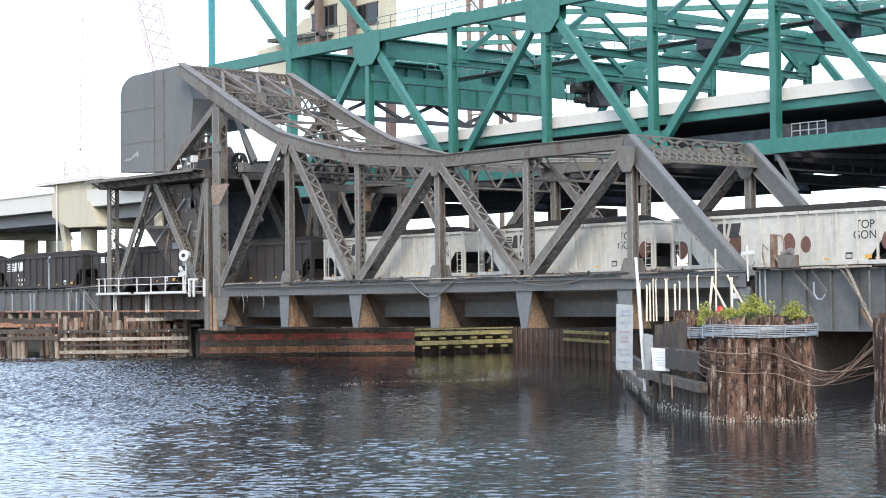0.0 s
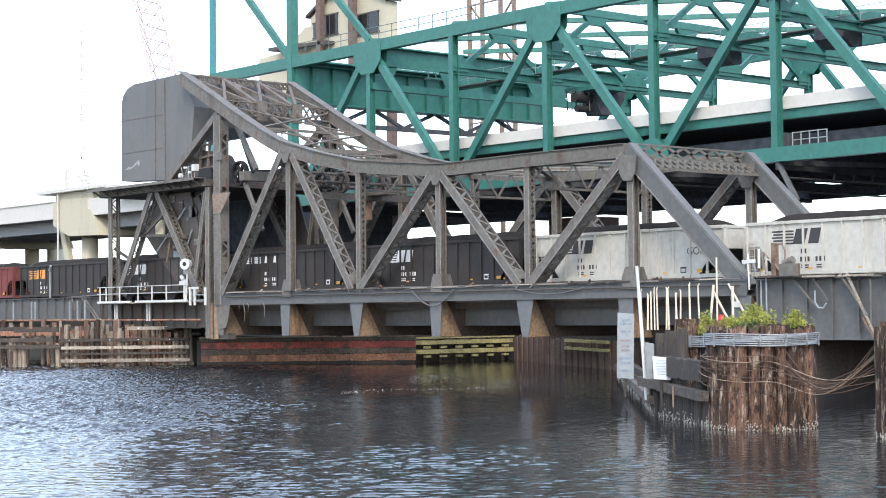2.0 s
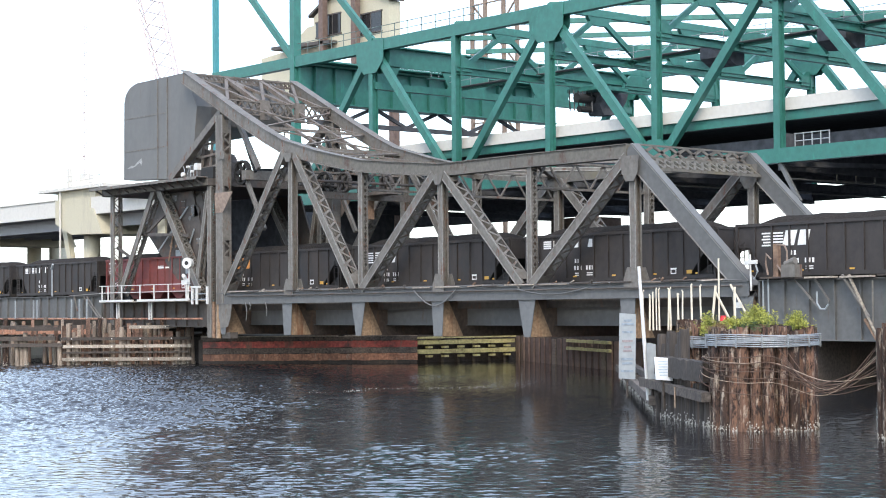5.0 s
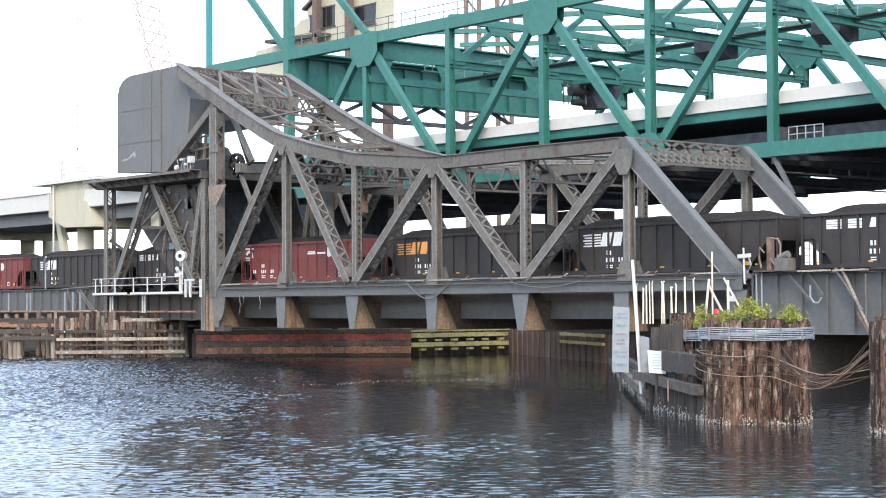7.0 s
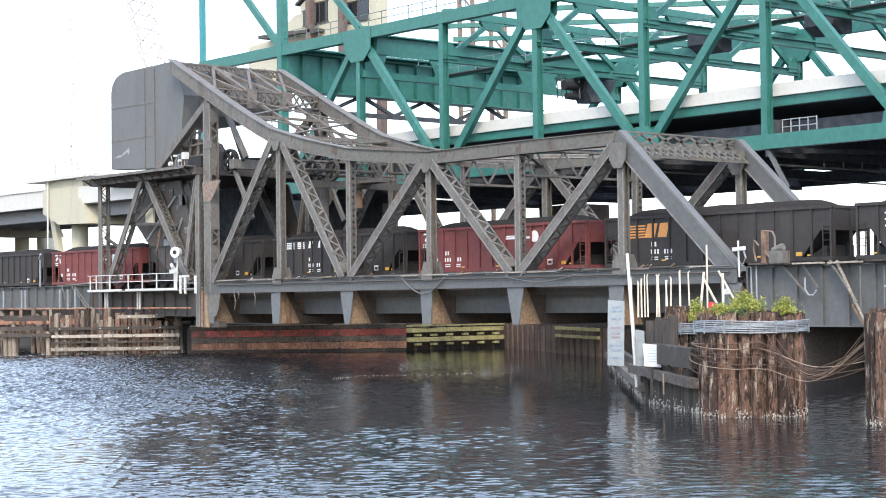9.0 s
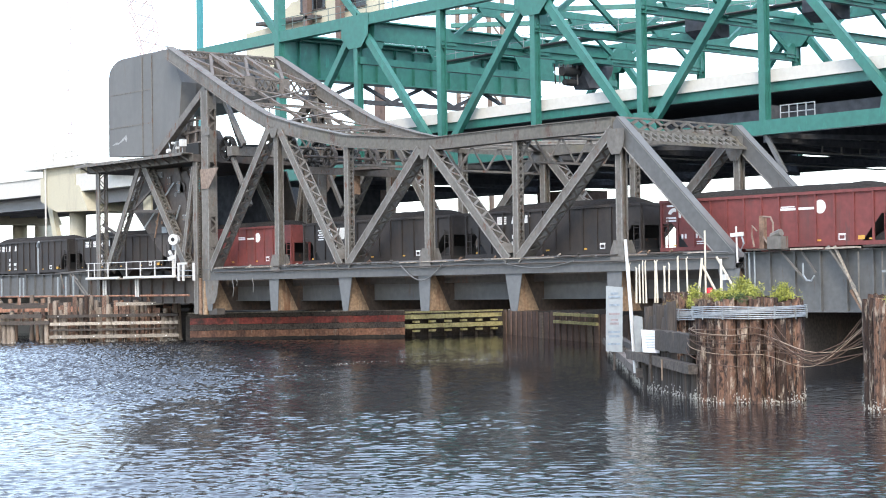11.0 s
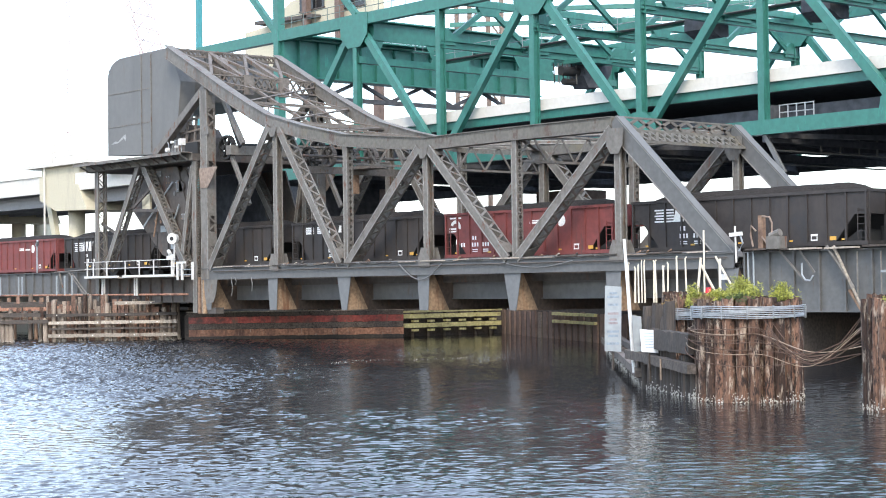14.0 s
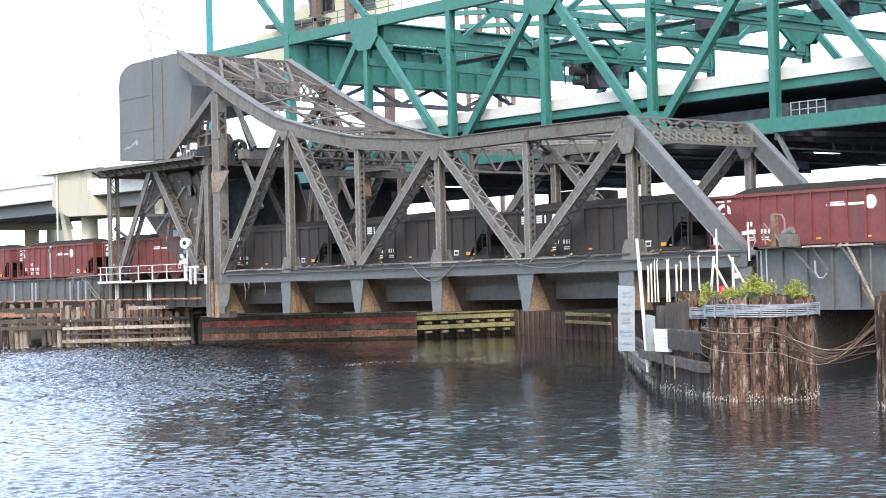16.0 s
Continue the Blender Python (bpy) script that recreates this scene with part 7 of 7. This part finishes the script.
def beyond():
    h = thing("control_house", "cream bridge operator's house with dark windows on a steel tower", "house")
    part("wall", Geo().prism([(-59.6, 33.4), (-45.6, 33.4), (-45.6, 38.0), (-49, 39.4), (-56.5, 39.6), (-59.6, 38.0)], 45, 46.6), M_CREAM, h)
    part("roof", Geo().prism([(-60.1, 38.0), (-56.6, 39.7), (-49, 39.5), (-45.2, 38.0), (-45.2, 38.3), (-49, 39.8), (-56.6, 40.0), (-60.1, 38.3)], 44.6, 46.9), M_STEEL_DARK, h)
    part("wing", Geo().prism([(-71, 29.5), (-59.6, 29.5), (-59.6, 37.2), (-61.5, 37.2), (-66, 34.9), (-71, 34.6)], 45.5, 46.6), M_CREAM, h)
    part("wing_roof", Geo().prism([(-66.5, 34.9), (-55.0, 34.4), (-55.0, 34.75), (-66.5, 35.3)], 43.8, 46.9), M_STEEL_DARK, h)
    for x0, x1, z0, z1 in ((-57.3, -54.3, 35.6, 37.8), (-50.6, -46.8, 34.9, 37.0), (-59.0, -58.0, 35.6, 37.2)):
        wd = part("window", Geo().box(x0, x1, 44.9, 44.98, z0, z1), M_GLASS, h)
        part("window_frame", Geo().box(x0 - 0.12, x1 + 0.12, 44.86, 45.0, z1, z1 + 0.15).box(x0 - 0.12, x1 + 0.12, 44.86, 45.0, z0 - 0.15, z0)
             .box((x0 + x1) / 2 - 0.06, (x0 + x1) / 2 + 0.06, 44.86, 44.9, z0, z1), M_STEEL_DARK, wd)
    part("floor", Geo().box(-71, -45, 44.5, 46.8, 29.0, 29.5), M_STEEL_DARK, h)
    for x, y in ((-46, 46), (-58, 46)):
        part("column", Geo().box(x - 0.45, x + 0.45, y - 0.4, y + 0.4, -1, 46 if y < 44 else 29.2), M_BROWN, h, "brown steel column")
    for x in (-56.6, -50.5):
        part("post", Geo().box(x - 0.4, x + 0.4, 43.8, 44.5, 29.0, 47), M_BROWN, h, "brown steel post")
    # a tower of the older bridge, brown, among the bracing
    o = thing("old_bridge_tower", "slender rust-brown steel tower of an older bridge beyond", "tower")
    for x in (-51.5, -49.2, -46.0, -43.7):
        part("column", Geo().box(x - 0.2, x + 0.2, 62, 62.4, -1, 44), M_RUST_PLATE, o)
    for k in range(14):
        z = 16 + 2 * k
        part("crossbar", Geo().box(-51.5, -43.7, 62.1, 62.3, z, z + 0.15), M_RUST_PLATE, o)
    for z0 in (16, 24, 32):
        part("brace", Geo().beam((-51.5, 62.2, z0), (-43.7, 62.2, z0 + 8), 0.15, 0.2), M_RUST_PLATE, o)
        part("brace", Geo().beam((-43.7, 62.4, z0), (-51.5, 62.4, z0 + 8), 0.15, 0.2), M_RUST_PLATE, o)
    # crawler crane far away
    c = thing("lattice_crane", "tall lattice crane boom far beyond the bridge, haze in its pale colour", "crane")
    a, b = Vector((-149.0, 90, 3.5)), Vector((-177.5, 90, 71))
    ax = (b - a).normalized()
    sd = Vector((0.8, 0.6, 0))
    sd = (sd - ax * sd.dot(ax)).normalized()
    up = ax.cross(sd)
    n = 26
    chords = []
    for i, j in ((-1, -1), (1, -1), (1, 1), (-1, 1)):
        o1 = sd * (i * 2.1) + up * (j * 1.4)
        chords.append(o1)
        part("boom_chord", Geo().tube(a + o1 * 0.6, b + o1, 0.14, n=6), M_FAR, c)
    g = Geo()
    for k in range(n):
        for q in range(4):
            p0, p1 = chords[q], chords[(q + 1) % 4]
            s0, s1 = 0.6 + 0.4 * k / n, 0.6 + 0.4 * (k + 1) / n
            g.tube(a + (b - a) * k / n + p0 * s0, a + (b - a) * (k + 1) / n + p1 * s1, 0.1, n=4)
    part("boom_lacing", g, M_FAR, c, kind="stuff")
    part("cab", Geo().box(-154, -146, 87, 93, -1, 4.5), M_FAR, c)
    # radio masts
    for x, y, z in ((-254.0, 120, 65),):
        ms = thing("radio_mast", "thin radio mast far away, haze in its pale colour", "mast")
        g = Geo()
        for k in range(24):
            for i, j in ((0, 0), (1.2, 0)):
                g.box(x + i - 0.09, x + i + 0.09, y + j, y + 0.15, 3 * k, 3 * k + 1.5)
        part("mast_lattice", g, M_FAR, ms, kind="stuff")
        part("antenna", Geo().box(x - 0.6, x + 0.2, y, y + 0.2, 50, 50.4).box(x - 0.6, x + 0.2, y, y + 0.2, 40, 40.4), M_FAR, ms)


green_details()
beyond()


def motions():
    # the ripples drift with the wind
    walk(WATER, [(t, pose(-0.28 * t, 0.22 * t, 0)) for t in (0, 8, 16)])
    for car, x in CARS:
        walk(car, [(t, pose(x + travelled(t), TRAIN_Y, RAIL_Z)) for t in range(17)])


motions()
